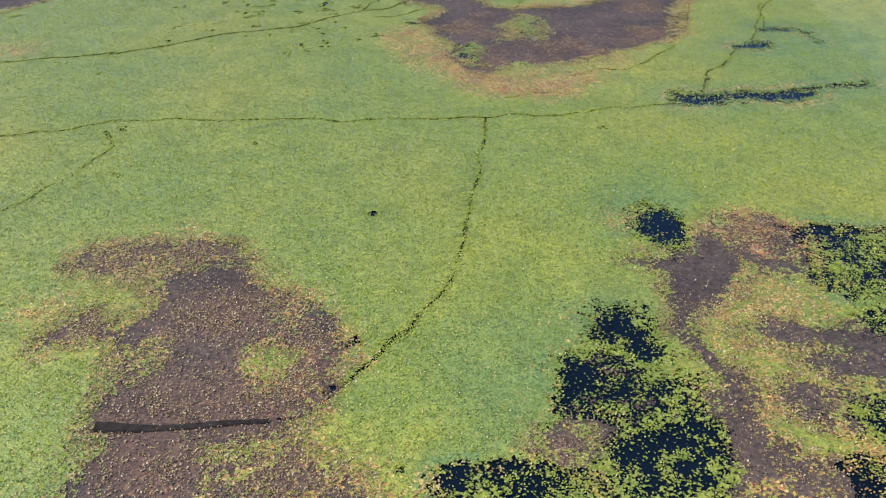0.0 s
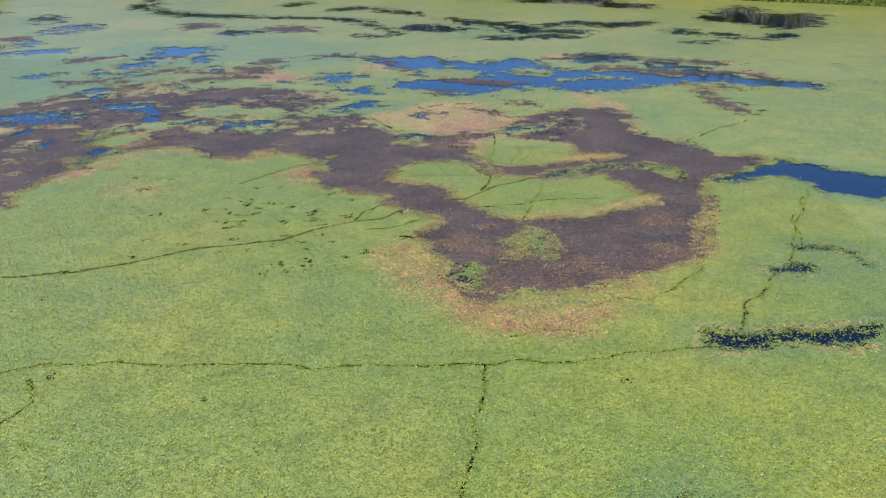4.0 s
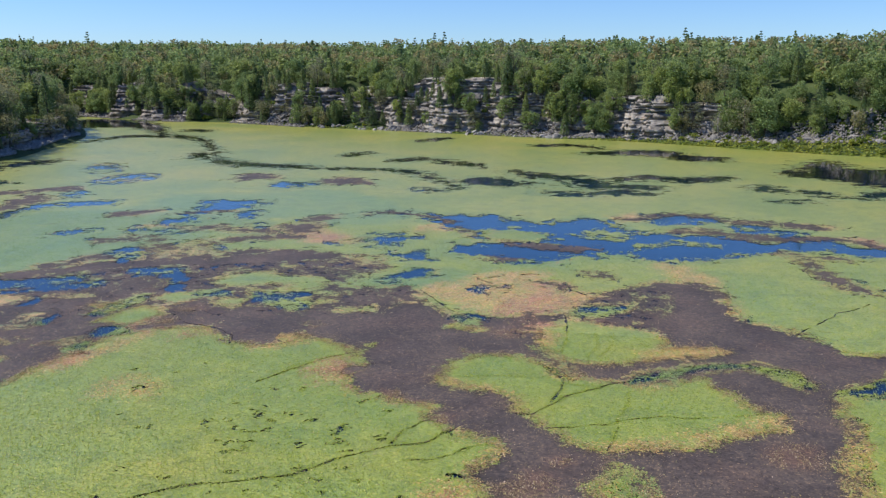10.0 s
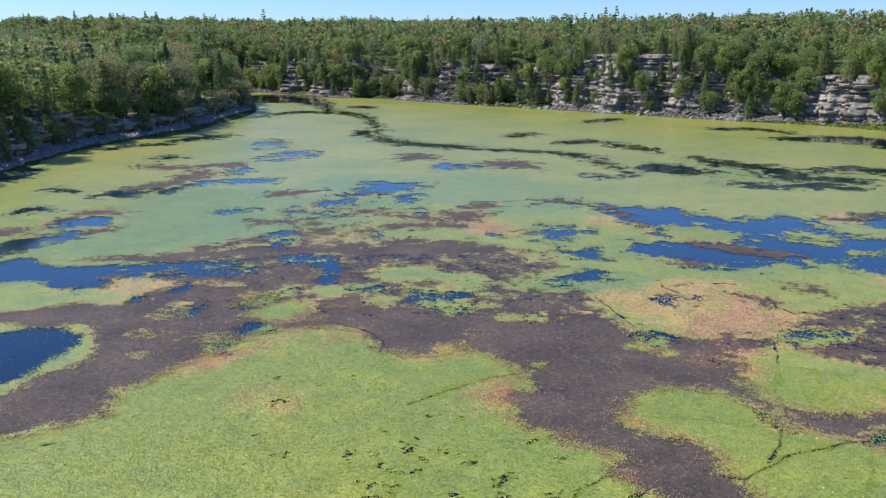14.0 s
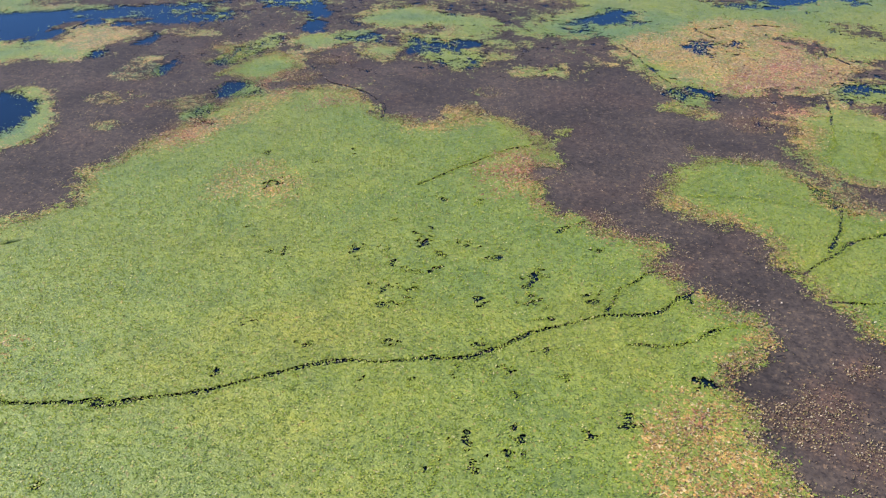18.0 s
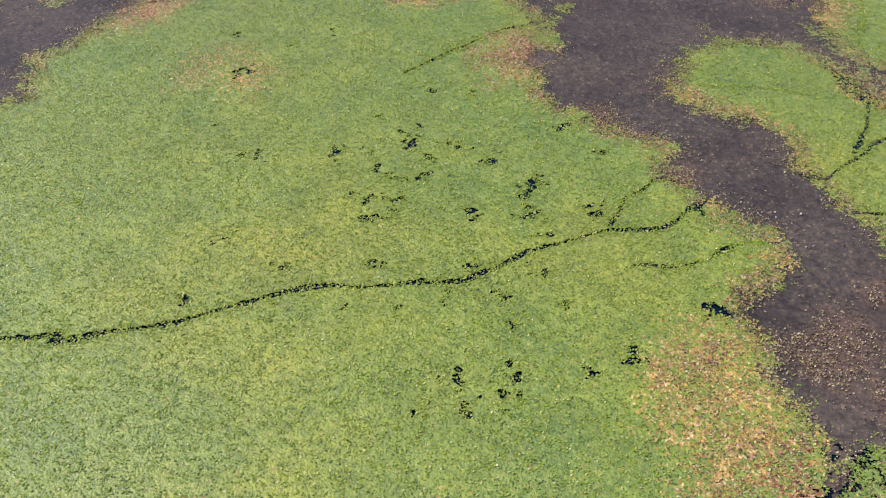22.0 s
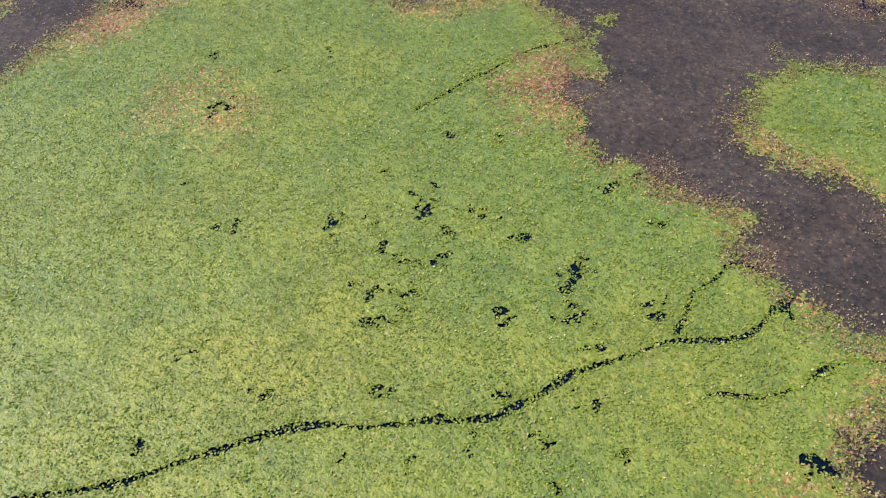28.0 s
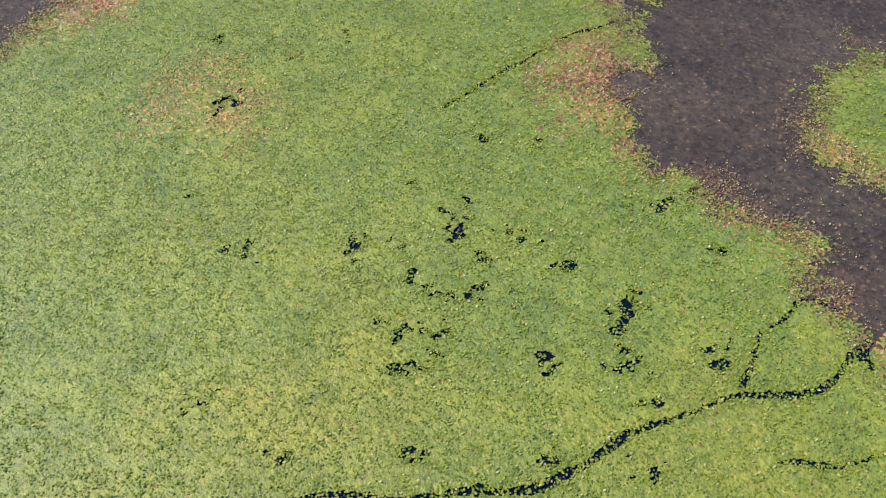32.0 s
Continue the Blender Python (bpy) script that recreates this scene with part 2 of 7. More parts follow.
def make_foliage(name, dark, mid, light):
    m = Nodes(name)
    c = m.ramp(m.random("island"), (0.0, dark), (0.5, mid), (1.0, light))
    tone = m.ramp(m.random(), (0.0, (0.78, 0.84, 0.85)), (0.5, (1, 1, 1)), (1.0, (1.22, 1.12, 0.9)))
    far = m.ramp(m.noise(0.06, 3), (0.35, (0.85, 0.92, 0.9)), (0.65, (1.18, 1.08, 1.0)))
    c = m.mix(1.0, m.mix(1.0, c, tone, 'MULTIPLY'), far, 'MULTIPLY')
    m.done(c, 0.6, 0.25)
    glow = m.t.nodes.new("ShaderNodeBsdfTranslucent")
    m.link(c, glow.inputs["Color"])
    both = m.t.nodes.new("ShaderNodeMixShader")
    both.inputs[0].default_value = 0.5
    m.link(m.bsdf.outputs[0], both.inputs[1])
    m.link(glow.outputs[0], both.inputs[2])
    m.link(both.outputs[0], m.t.nodes["Material Output"].inputs["Surface"])
    return m.mat


def make_bark(name, a, b):
    m = Nodes(name)
    return m.done(m.ramp(m.noise(4, 5), (0.35, a), (0.65, b)), 0.9, 0.2)


def make_dead_leaf():
    m = Nodes("fallen_leaf")
    c = m.ramp(m.random("island"), (0.0, (0.060, 0.046, 0.034)), (0.24, (0.15, 0.100, 0.066)), (0.46, (0.30, 0.200, 0.120)), (0.66, (0.44, 0.310, 0.180)), (0.84, (0.42, 0.370, 0.110)), (1.0, (0.74, 0.60, 0.46)))
    return m.done(c, 0.6, 0.3)


M_DEAD = make_dead_leaf()
M_MAT, M_LEAF, M_WEED, M_WATER = make_leaf_mat(), make_leaf(), make_weed(), make_water()
M_GROUND, M_ROCK, M_BOULDER = make_ground(), make_rock(), make_boulder()
M_BROAD = make_foliage("broad_leaves", (0.174, 0.243, 0.101), (0.275, 0.363, 0.141), (0.383, 0.467, 0.196))
M_CEDAR = make_foliage("cedar_sprays", (0.144, 0.206, 0.097), (0.224, 0.297, 0.133), (0.315, 0.391, 0.173))
M_PINE = make_foliage("pine_needles", (0.098, 0.146, 0.077), (0.164, 0.225, 0.108), (0.242, 0.305, 0.148))
M_DULL = make_foliage("thin_dull_leaves", (0.208, 0.218, 0.133), (0.295, 0.300, 0.178), (0.384, 0.379, 0.226))
M_SHRUB = make_foliage("shrub_leaves", (0.170, 0.220, 0.050), (0.270, 0.330, 0.075), (0.380, 0.430, 0.110))
M_BARK = make_bark("bark", (0.05, 0.042, 0.036), (0.13, 0.115, 0.10))
M_WET_WOOD = make_bark("wet_wood", (0.022, 0.018, 0.016), (0.046, 0.037, 0.032))
M_SNAG = make_bark("bleached_wood", (0.18, 0.17, 0.16), (0.33, 0.31, 0.29))

# ---- plan of the pond: what grows where, in metres ----
PLAN = []

def area(kind, *pts):
    """A rounded outline."""
    PLAN.append((kind, "area", pts))


def band(kind, *pts):
    """A run of points with half widths."""
    PLAN.append((kind, "band", pts))


def oval(kind, x, y, a, b, turn):
    PLAN.append((kind, "oval", (x, y, a, b, turn)))


def spots(kind, *pts):
    PLAN.append((kind, "spots", pts))


area("weed", (-6.11, 8.96), (-7.5, 8.05), (-7.95, 6.21), (-7.49, 4.1), (-8.23, 3.03), (-7.38, 1.58), (-6.95, -0.06), (-7.21, -1.11), (-6.32, -2.22), (-6.38, -3.55), (-5.68, -5.63), (2.13, -4.8), (1.12, -2.97), (0.18, -1.76), (-1.08, -0.95), (-0.08, 0.94), (-0.56, 3.53), (-2.06, 5.02), (-3.7, 6.29), (-4.81, 7.72))
oval("leaves", -2.32, 2.16, 1.06, 1.19, 6)
oval("leaves", -0.82, -0.56, 0.44, 0.35, 6)
oval("leaves", -2.07, -1.81, 1.19, 0.47, 6)
area("weed", (-10.66, 1.83), (-10.45, 3.45), (-9.95, 4.18), (-8.54, 3.48), (-8.39, 2.69), (-9.39, 2.59), (-10.19, 2.12))
area("weed", (10.28, 9.74), (11.44, 9.06), (11.61, 6.83), (11.66, 4.83), (12.23, 3.37), (12.98, 2.33), (12.4, 0.48), (12.49, -1.34), (12, -3.2), (14.92, -2.89), (15.44, -1.02), (14.34, -0.26), (13.7, 0.61), (14.21, 2.19), (13.32, 3.2), (12.46, 4.91), (12.45, 6.22), (13.95, 7.8), (14.89, 9.43), (14.52, 11.04), (13.49, 11.81), (12.43, 10.82))
oval("water", 11.82, 12.54, 1.26, 1.9, 6)
band("water", (8.92, 5.34, 0.41), (9.7, 4.94, 0.65), (10.65, 4.56, 0.44))
band("water", (8.42, 2.82, 0.42), (9.33, 2.35, 0.75), (10.4, 2.06, 0.65))
band("water", (9.03, -0.82, 0.31), (10.18, -0.14, 0.45), (11.08, 0.24, 0.24))
band("water", (11.22, -0.59, 0.27), (11.48, -1.66, 0.52), (11.78, -2.25, 0.35))
band("water", (7.17, -2.12, 0.29), (7.72, -2.78, 0.48))
area("water", (17.45, 12.92), (18.47, 12.34), (20.06, 12.29), (22.81, 12.36), (19.96, 4.49), (18.83, 5.59), (18.65, 7.58), (17.48, 8.54), (17.78, 10.54))
area("weed", (14.48, 13.55), (16.38, 13.41), (17.41, 11.78), (17.02, 9.26), (15.42, 9.88), (14.52, 11.04))
oval("water", 17.34, 1.76, 1.08, 0.69, 6)
oval("weed", 8.11, -0.66, 1.23, 0.88, 6)
oval("weed", 9.41, 2.24, 0.75, 0.78, 6)
oval("weed", 16.11, 2.01, 1.36, 0.67, 6)
oval("weed", 15.37, 5.33, 0.96, 0.6, 6)
oval("weed", 17.66, 4.26, 1.16, 0.76, 6)
area("leaves", (13.74, 1.24), (14.8, 1.68), (15.72, 1.2), (16.38, 0.54), (17.29, 0.29), (16.96, -0.25), (15.79, -0.38), (14.64, -0.41), (13.97, 0.28))
oval("leaves", 10.74, 3.52, 0.87, 0.66, 6)
band("water", (14.09, 26.68, 0.22), (15.49, 27.16, 0.44), (17.04, 27.01, 0.33), (18.75, 27.58, 0.33), (21.05, 28.23, 0.36), (23.18, 29.23, 0.37), (26.01, 30.22, 0.4))
band("water", (19.8, 36.35, 0.16), (20.73, 36.31, 0.29), (21.61, 36.67, 0.16))
band("water", (22.21, 39.5, 0.14), (24.02, 40.02, 0.21), (24.86, 39.02, 0.2), (25.22, 37.65, 0.13))
area("weed", (-37.47, 38.96), (-50.5, 49.2), (-50.9, 56.9), (-51.9, 62.4), (-50.1, 65.6), (-48.1, 68.9), (-45.5, 72), (-42.4, 76.1), (-37.5, 79.6), (-30.7, 79.1), (-26.6, 77.7), (-24.6, 82.1), (-19.3, 83.4), (-17.1, 77.4), (-18.3, 74.6), (-16.2, 72), (-12.7, 72.3), (-11.9, 69.7), (-11.4, 65.5), (-10.3, 64.4), (-8.3, 65.1), (-6.4, 63.6), (-5.3, 63.7), (-2.6, 65), (-1.6, 66.5), (-0.5, 65.9), (-1.3, 61.6), (-0.1, 59.7), (1.2, 57.6), (2.8, 55.4), (2.5, 52), (-10.18, 47.25), (-14.37, 46.44), (-23.02, 44.39), (-28.95, 41.76))
area("weed", (-23.9, 61.2), (-22, 65.6), (-19.8, 69), (-17, 71.8), (-14.5, 73.2), (-12.1, 70.6), (-10.1, 67), (-8.2, 65.5), (-6.2, 64.6), (-4, 64.8), (-1.5, 65.6), (1.6, 66.3), (2.3, 67.2), (4.1, 71.7), (6, 73.9), (8.6, 74.9), (11.1, 74.7), (8.4, 52.7), (4.65, 46.68), (-1.74, 40.8), (-8.58, 40.18), (-13.6, 50.6), (-18.5, 54))
area("weed", (-8.11, 47.24), (-11.4, 60.4), (-1.6, 65.2), (7.1, 66.5), (16.2, 66.8), (18.9, 63.8), (20.6, 60.9), (24.3, 60.3), (20.7, 55.3), (18.3, 53.1), (17.3, 49.6), (17.5, 47.05), (16.36, 43.65), (16.22, 40.35), (15.9, 37.95), (14.03, 36.34), (12.14, 34.92), (10.59, 33.38), (8.61, 32.07), (6.73, 31.27), (5.14, 31.33), (3.61, 30.04), (2.57, 29.91), (1.51, 31.13), (0.83, 33.42), (0.1, 35.63), (-1.6, 38.74), (-0.93, 40.89), (-3.99, 45.66))
area("weed", (14, 77.3), (9.7, 78.8), (5.6, 75.5), (1.9, 69.5), (1.2, 66.1), (5.5, 62.7), (13.6, 63.1), (18.5, 54.1), (20.4, 62.3), (19.1, 63.6), (18.3, 65.4), (16.8, 66.2), (14.9, 66.8), (14, 69.7))
area("leaves", (-35.35, 33.47), (-33.53, 36.52), (-32.02, 38.22), (-31.14, 39.56), (-31.39, 41.38), (-32.43, 43.11), (-31.97, 44.6), (-31.91, 46.92), (-31.7, 49.3), (-31.3, 51.6), (-30.9, 53.5), (-29.9, 56), (-28, 57.2), (-25.7, 57.8), (-23.9, 57.3), (-22.5, 55.4), (-21.3, 55), (-19.3, 54.9), (-17.9, 56.2), (-16.5, 56.5), (-14.9, 56.4), (-13.6, 55.6), (-12.3, 54.5), (-11, 52.7), (-11.3, 50.6), (-11, 49), (-9.58, 47.91), (-6.8, 47.14), (-5.08, 46.74), (-5.09, 44.9), (-2.3, 43.15), (-0.76, 42.03), (-1.2, 40.39), (-2.27, 38.58), (-2.45, 37.91), (-2.42, 37.06), (-1.9, 35.9), (-1.16, 35.4), (-0.77, 34.81), (-0.25, 34.53), (-0.04, 33.92), (0.2, 32.92), (-0.11, 31.38), (-3.32, 29.97), (-10.29, 27.15), (-22.75, 24.05))
area("leaves", (-0.8, 61.3), (-0.4, 63.5), (0.8, 64.8), (3, 65), (4.7, 64.2), (6.4, 64.5), (8, 63.2), (9.1, 61.5), (8.6, 60.1), (10.6, 60.9), (12.1, 60.8), (12.6, 59.7), (10.8, 58.5), (9.2, 57.9), (7.7, 57), (5.5, 55.9), (3.7, 55.2), (1.8, 55.7), (0.4, 57.1), (-0.6, 58.7))
area("leaves", (-6, 51.4), (-5.6, 54.1), (-4, 56.1), (-1.3, 56.4), (0.7, 55.2), (1.9, 54.6), (2.7, 53.2), (4.1, 52.8), (5.8, 52.9), (7.2, 52.2), (8.6, 53.8), (10.4, 54.6), (11.6, 53.2), (12.4, 51.5), (13.4, 50), (14.5, 49), (13.86, 47.35), (12.15, 45.69), (10.3, 44.48), (8.24, 43.51), (5.97, 42.9), (4.26, 42.67), (2.51, 43.17), (1.86, 44.09), (1.2, 44.82), (-0.2, 46.3), (-0.89, 46.71), (-1.1, 48.2), (-2.2, 48.8), (-3.6, 49.4), (-5.2, 50.1))
area("leaves", (-33.8, 56.7), (-34, 58.7), (-33.4, 60.6), (-32.7, 61.8), (-31.5, 61.8), (-29.9, 60.2), (-30, 59.3), (-30.2, 57.2), (-31.1, 56.5), (-32.7, 56.7))
area("leaves", (-33.3, 63.5), (-32.8, 64.7), (-32, 66.1), (-30, 66.8), (-28.5, 65.3), (-29.5, 64.2), (-30.3, 62.9), (-32, 63.2))
area("leaves", (-36.9, 61.2), (-36.3, 62.1), (-35.5, 61.7), (-35.4, 60.4), (-36.1, 60.1))
area("leaves", (-40.6, 57.5), (-40.5, 58.4), (-39.1, 58.7), (-38.6, 57.8), (-39.8, 57.2))
area("leaves", (-46.8, 54.7), (-48.6, 57.7), (-48, 58.5), (-48.5, 60.4), (-47.6, 61.8), (-44.9, 62.3), (-43.5, 62.2), (-43.9, 60.5), (-44, 58.7), (-44, 56.8), (-44.4, 55.6))
area("thin", (-40.3, 55.9), (-39.9, 57.3), (-37.7, 56.4), (-37.2, 55.4), (-38.1, 54.3), (-39.8, 54))
area("thin", (-42.6, 62.1), (-41.2, 63.7), (-39.2, 63.9), (-38.3, 63.2), (-40.9, 62.2))
area("thin", (-34.9, 51.2), (-33.9, 52.6), (-33, 53.6), (-32, 53.6), (-31.6, 52.7), (-32.2, 51.7), (-33.7, 51.4))
area("leaves", (-30.2, 70), (-30.8, 71.6), (-29.1, 71.6), (-27.2, 73), (-26.6, 71.4), (-28.2, 69.7), (-29.6, 69.1))
area("leaves", (-27.1, 73.6), (-26, 76.6), (-25, 75.7), (-25.3, 74.6), (-26.1, 73.3))
area("leaves", (-26, 66.5), (-26.1, 68.3), (-24.6, 69.4), (-23.6, 70.8), (-22.1, 67.7), (-22.3, 66.7), (-24.3, 65.9))
area("leaves", (-27.7, 63.7), (-27, 65.4), (-25.3, 65.7), (-24.6, 64), (-25.6, 63.1), (-27.1, 63.2))
area("leaves", (-23.8, 71.3), (-22.4, 73), (-20.7, 73.6), (-19.9, 71.7), (-20.6, 69.8), (-22.4, 68.6))
area("leaves", (-18.8, 71), (-18.3, 74.6), (-17.4, 77.3), (-15.5, 79.3), (-14.3, 81), (-12.6, 77.9), (-11.8, 73.5), (-13, 72.4), (-16, 71.6))
area("leaves", (-19.8, 65.8), (-19.3, 66.9), (-17.8, 66.5), (-18.2, 65.5), (-19.1, 65.1))
area("thin", (-20.5, 67.4), (-19.6, 68.7), (-17.6, 69.4), (-17.3, 68.4), (-19.8, 67.2))
area("leaves", (-17, 63.8), (-15.7, 64.9), (-14.7, 65.8), (-13.6, 64.8), (-14.2, 63.8), (-16.3, 63.5))
area("leaves", (-12.3, 56.2), (-11.4, 56.8), (-11.3, 56.4), (-12, 55.9))
area("leaves", (-7.5, 61.5), (-6.9, 62.4), (-6.2, 62.2), (-5.4, 61.3), (-6, 60.7), (-6.9, 61.1))
area("leaves", (-18.8, 56.3), (-18.8, 57.4), (-17.8, 57.6), (-16.7, 56.3), (-17.7, 55.6), (-18.3, 55.2))
area("thin", (-18.3, 59.7), (-17.6, 60.5), (-16.9, 60.1), (-17.4, 59.3))
area("thin", (-6.2, 60.7), (-5.2, 61.7), (-4.4, 61.6), (-5.1, 60.5))
area("thin", (-2.8, 59.9), (-2.5, 61.1), (-1.3, 61.9), (-0.8, 61.2), (-1.5, 59.9))
area("thin", (-38.7, 51.1), (-37.3, 52.4), (-36, 51.8), (-37.2, 50.6))
area("thin", (-36.05, 47.91), (-35.3, 48.5), (-34.4, 48.2), (-35.08, 47.57))
area("leaves", (-5.5, 56.6), (-5, 56.8), (-4.9, 56.2), (-5.3, 55.9))
area("leaves", (-44.6, 49.5), (-48.4, 49.2), (-50.97, 47.75), (-46.1, 42.41), (-39.73, 39.63), (-37.89, 40.24), (-37.81, 41.27), (-38.51, 43.47), (-37.77, 44.45), (-37.57, 46), (-38.8, 48.1), (-40.4, 50.1), (-43.2, 51.2))
area("water", (-47, 48), (-45.5, 49.4), (-43.6, 50.1), (-41.4, 49.3), (-40.2, 48.1), (-39.96, 46.55), (-39.64, 44.93), (-39.12, 43.22), (-39.04, 41.97), (-38.95, 41.14), (-41.86, 41.33), (-46.01, 43.47), (-48.73, 46.83))
area("weed", (-37.13, 40.31), (-36.81, 41.52), (-35.67, 42.43), (-34.68, 43.1), (-33.44, 43.11), (-32.3, 42.34), (-31.63, 40.82), (-31.83, 39.49), (-32.38, 38.55), (-33.02, 37.4), (-33.84, 36.79), (-34.95, 35.8), (-37.2, 37.6), (-36.46, 39.02))
area("leaves", (-53.1, 53.2), (-52, 55.3), (-50.1, 56.9), (-48.1, 58.3), (-45.8, 58.2), (-46.9, 55.4), (-48.1, 53.3), (-49.1, 51.7), (-50.1, 50.7), (-51.9, 49.4), (-54.8, 51.7))
area("water", (-50.3, 58.1), (-49.9, 60.4), (-48.9, 61.3), (-49.7, 63.6), (-47.7, 63.4), (-46, 63.6), (-45.3, 65.5), (-43.2, 66.3), (-41.8, 68.1), (-40.6, 69), (-39.6, 66.5), (-40.7, 65.4), (-42.8, 64.6), (-44.4, 63.3), (-46.3, 62.4), (-48, 61.3), (-48.6, 60), (-48.9, 56.7))
area("water", (-40.6, 71.8), (-40.3, 73.5), (-38.2, 73.9), (-36.2, 74.4), (-34.6, 73.4), (-33.3, 70.1), (-32.1, 66.9), (-32.6, 66.3), (-33.7, 67.6), (-34.4, 69.6), (-36.7, 71.3), (-38.5, 70.6))
area("water", (-44.5, 57.4), (-44.2, 58.5), (-43.1, 57.9), (-43.4, 56.7))
area("water", (-42.8, 59.8), (-42.9, 61.4), (-42.7, 62.5), (-41.9, 61.3), (-42, 59.6))
area("water", (-35.5, 59.2), (-35.5, 60.8), (-35.3, 62.3), (-34.9, 64.1), (-33.9, 64.7), (-33.7, 62.4), (-33.9, 60.7), (-34.2, 58.9), (-35.1, 58.5))
area("water", (-38.2, 56.7), (-37.5, 58.2), (-37, 57.1), (-36.8, 55.5), (-37.8, 55.6))
area("water", (-32.8, 54.3), (-32.7, 55.7), (-31.4, 56.4), (-30.3, 55.8), (-30.5, 54.5), (-31.9, 53.6))
area("water", (-25.2, 66.4), (-24.2, 67.4), (-22.1, 66.8), (-19.8, 65.6), (-19.5, 64), (-20.8, 63.1), (-22.1, 63.9), (-23.9, 65))
area("water", (-15.2, 72.6), (-15.5, 75.6), (-14.4, 77.5), (-12.4, 77.5), (-12.6, 76), (-13.8, 74.4), (-14.2, 73))
area("water", (-30.4, 66), (-29.6, 67.6), (-27.9, 67.6), (-27.2, 66), (-28.6, 65.6))
area("water", (-22.6, 68.2), (-20.9, 68.8), (-20.3, 68), (-21.8, 67))
area("water", (-32.3, 51.2), (-31.7, 52.4), (-31, 52), (-30.8, 50.7), (-31.6, 50.4))
area("thin", (-32.8, 51.5), (-31.8, 53), (-30.7, 56.3), (-29.8, 55.5), (-31.1, 52.9), (-30.4, 50.5), (-31.5, 50.1))
area("water", (-7.2, 64.5), (-5.6, 63.9), (-5.3, 62.5), (-6.3, 62.5))
area("thin", (-7.6, 65), (-5.4, 64.4), (-4.9, 62.1), (-6.6, 62.2))
area("thin", (-30.9, 66.3), (-29.8, 68), (-27.9, 68), (-26.8, 65.8), (-28.5, 65.3))
area("water", (1.3, 68.2), (2.4, 69.5), (3.8, 68.9), (5.6, 69.8), (6, 68.8), (4.7, 66.9), (3, 66.2), (1.8, 66.9))
area("water", (-6.8, 65.9), (-6.5, 65), (-5.5, 63.8), (-4.9, 63.9), (-4.7, 64.4), (-5, 65.1), (-5.6, 65.5), (-6.5, 66.2))
area("water", (6.3, 52.7), (6.5, 52.6), (7.6, 53.5), (9.1, 55.1), (10.9, 55.8), (12.3, 56.4), (13.8, 56.8), (14.8, 56), (15.8, 55.1), (16.6, 54.1), (17, 54.3), (17, 55), (16.3, 56.5), (15.2, 57.3), (13.9, 57.5), (12.5, 57.3), (11, 56.9), (9.1, 55.9), (7.6, 54.4), (6.5, 53.3))
area("thin", (8.3, 54.1), (9, 56.3), (10.7, 57.8), (12.5, 57.4), (13.1, 56.5), (11.9, 55.3), (10, 54.5))
area("thin", (0.3, 55.4), (1.8, 55.1), (3, 53.8), (2.3, 52.4), (1.1, 52.9))
area("thin", (5.5, 53.1), (6.5, 54.6), (8.8, 56.1), (8.9, 54.8), (6.8, 52.2))
area("thin", (12.7, 58), (15.4, 57.7), (17.3, 55.3), (16.4, 53.5), (14.9, 55.3), (12.7, 56.4))
area("water", (18.1, 53.4), (20.2, 54.9), (21.7, 56.6), (23.9, 58.8), (25.9, 60.1), (28, 59.1), (30.1, 57.3), (33.1, 55.8), (31, 50.4), (28, 51), (26.4, 51.5), (25.9, 53.5), (25.1, 54.6), (24.1, 55), (21.9, 54), (19.8, 53.1))
area("leaves", (1.28, 33.17), (1.84, 34.71), (2.48, 34.14), (3.08, 32.98), (2.82, 31.76), (3.36, 30.55), (2.5, 30.7), (1.78, 31.17))
area("thin", (1, 33.13), (1.82, 34.97), (2.6, 34.42), (3.28, 33), (2.96, 31.61), (3.54, 30.3), (2.53, 30.38), (1.55, 30.85))
area("leaves", (3.85, 38.3), (4.56, 40.53), (5.53, 40.66), (6.81, 39.08), (7.16, 37.64), (6.48, 36.27), (5.29, 36.39), (4.42, 35.86), (3.84, 35.65))
area("thin", (3.54, 38.26), (4.53, 41.2), (5.68, 41.35), (6.97, 39.49), (7.34, 37.51), (6.54, 35.81), (5.3, 35.98), (4.44, 35.32), (3.63, 35.08))
area("thin", (17.3, 48.5), (18.4, 49.7), (17.91, 45.67), (16.08, 38.12), (15.14, 36.95), (15.97, 42.74))
area("water", (-62.8, 61.5), (-61.1, 63.6), (-56.4, 61.7), (-53.4, 63.8), (-50.8, 65.8), (-47.7, 67.3), (-45.4, 68.9), (-42.6, 70.1), (-42.4, 66.5), (-46.3, 64.1), (-50.1, 61.7), (-50.1, 58.6), (-51.3, 56.9), (-54.8, 57.8), (-56.7, 56.3), (-58.1, 54.3), (-64.2, 59.2))
area("weed", (-56.4, 64.2), (-55, 66.1), (-52.3, 67.5), (-50, 70.1), (-47.2, 72.2), (-45.3, 74), (-43.9, 75.6), (-39.1, 78.1), (-38, 77.1), (-39.3, 74.2), (-41.2, 71.6), (-43.1, 70.8), (-45.6, 69.3), (-48.8, 67.1), (-52.5, 65.5))
area("weed", (-36.8, 76.2), (-35.7, 78.6), (-33.3, 81.1), (-31, 83.9), (-27.6, 84.6), (-22.7, 83.7), (-19.3, 81.6), (-16.9, 79.4), (-17.4, 76.8), (-19, 75.5), (-20, 72.3), (-21.9, 72.4), (-24.1, 72.7), (-27.2, 75), (-30, 74.2), (-31.3, 71.2), (-32, 68.6))
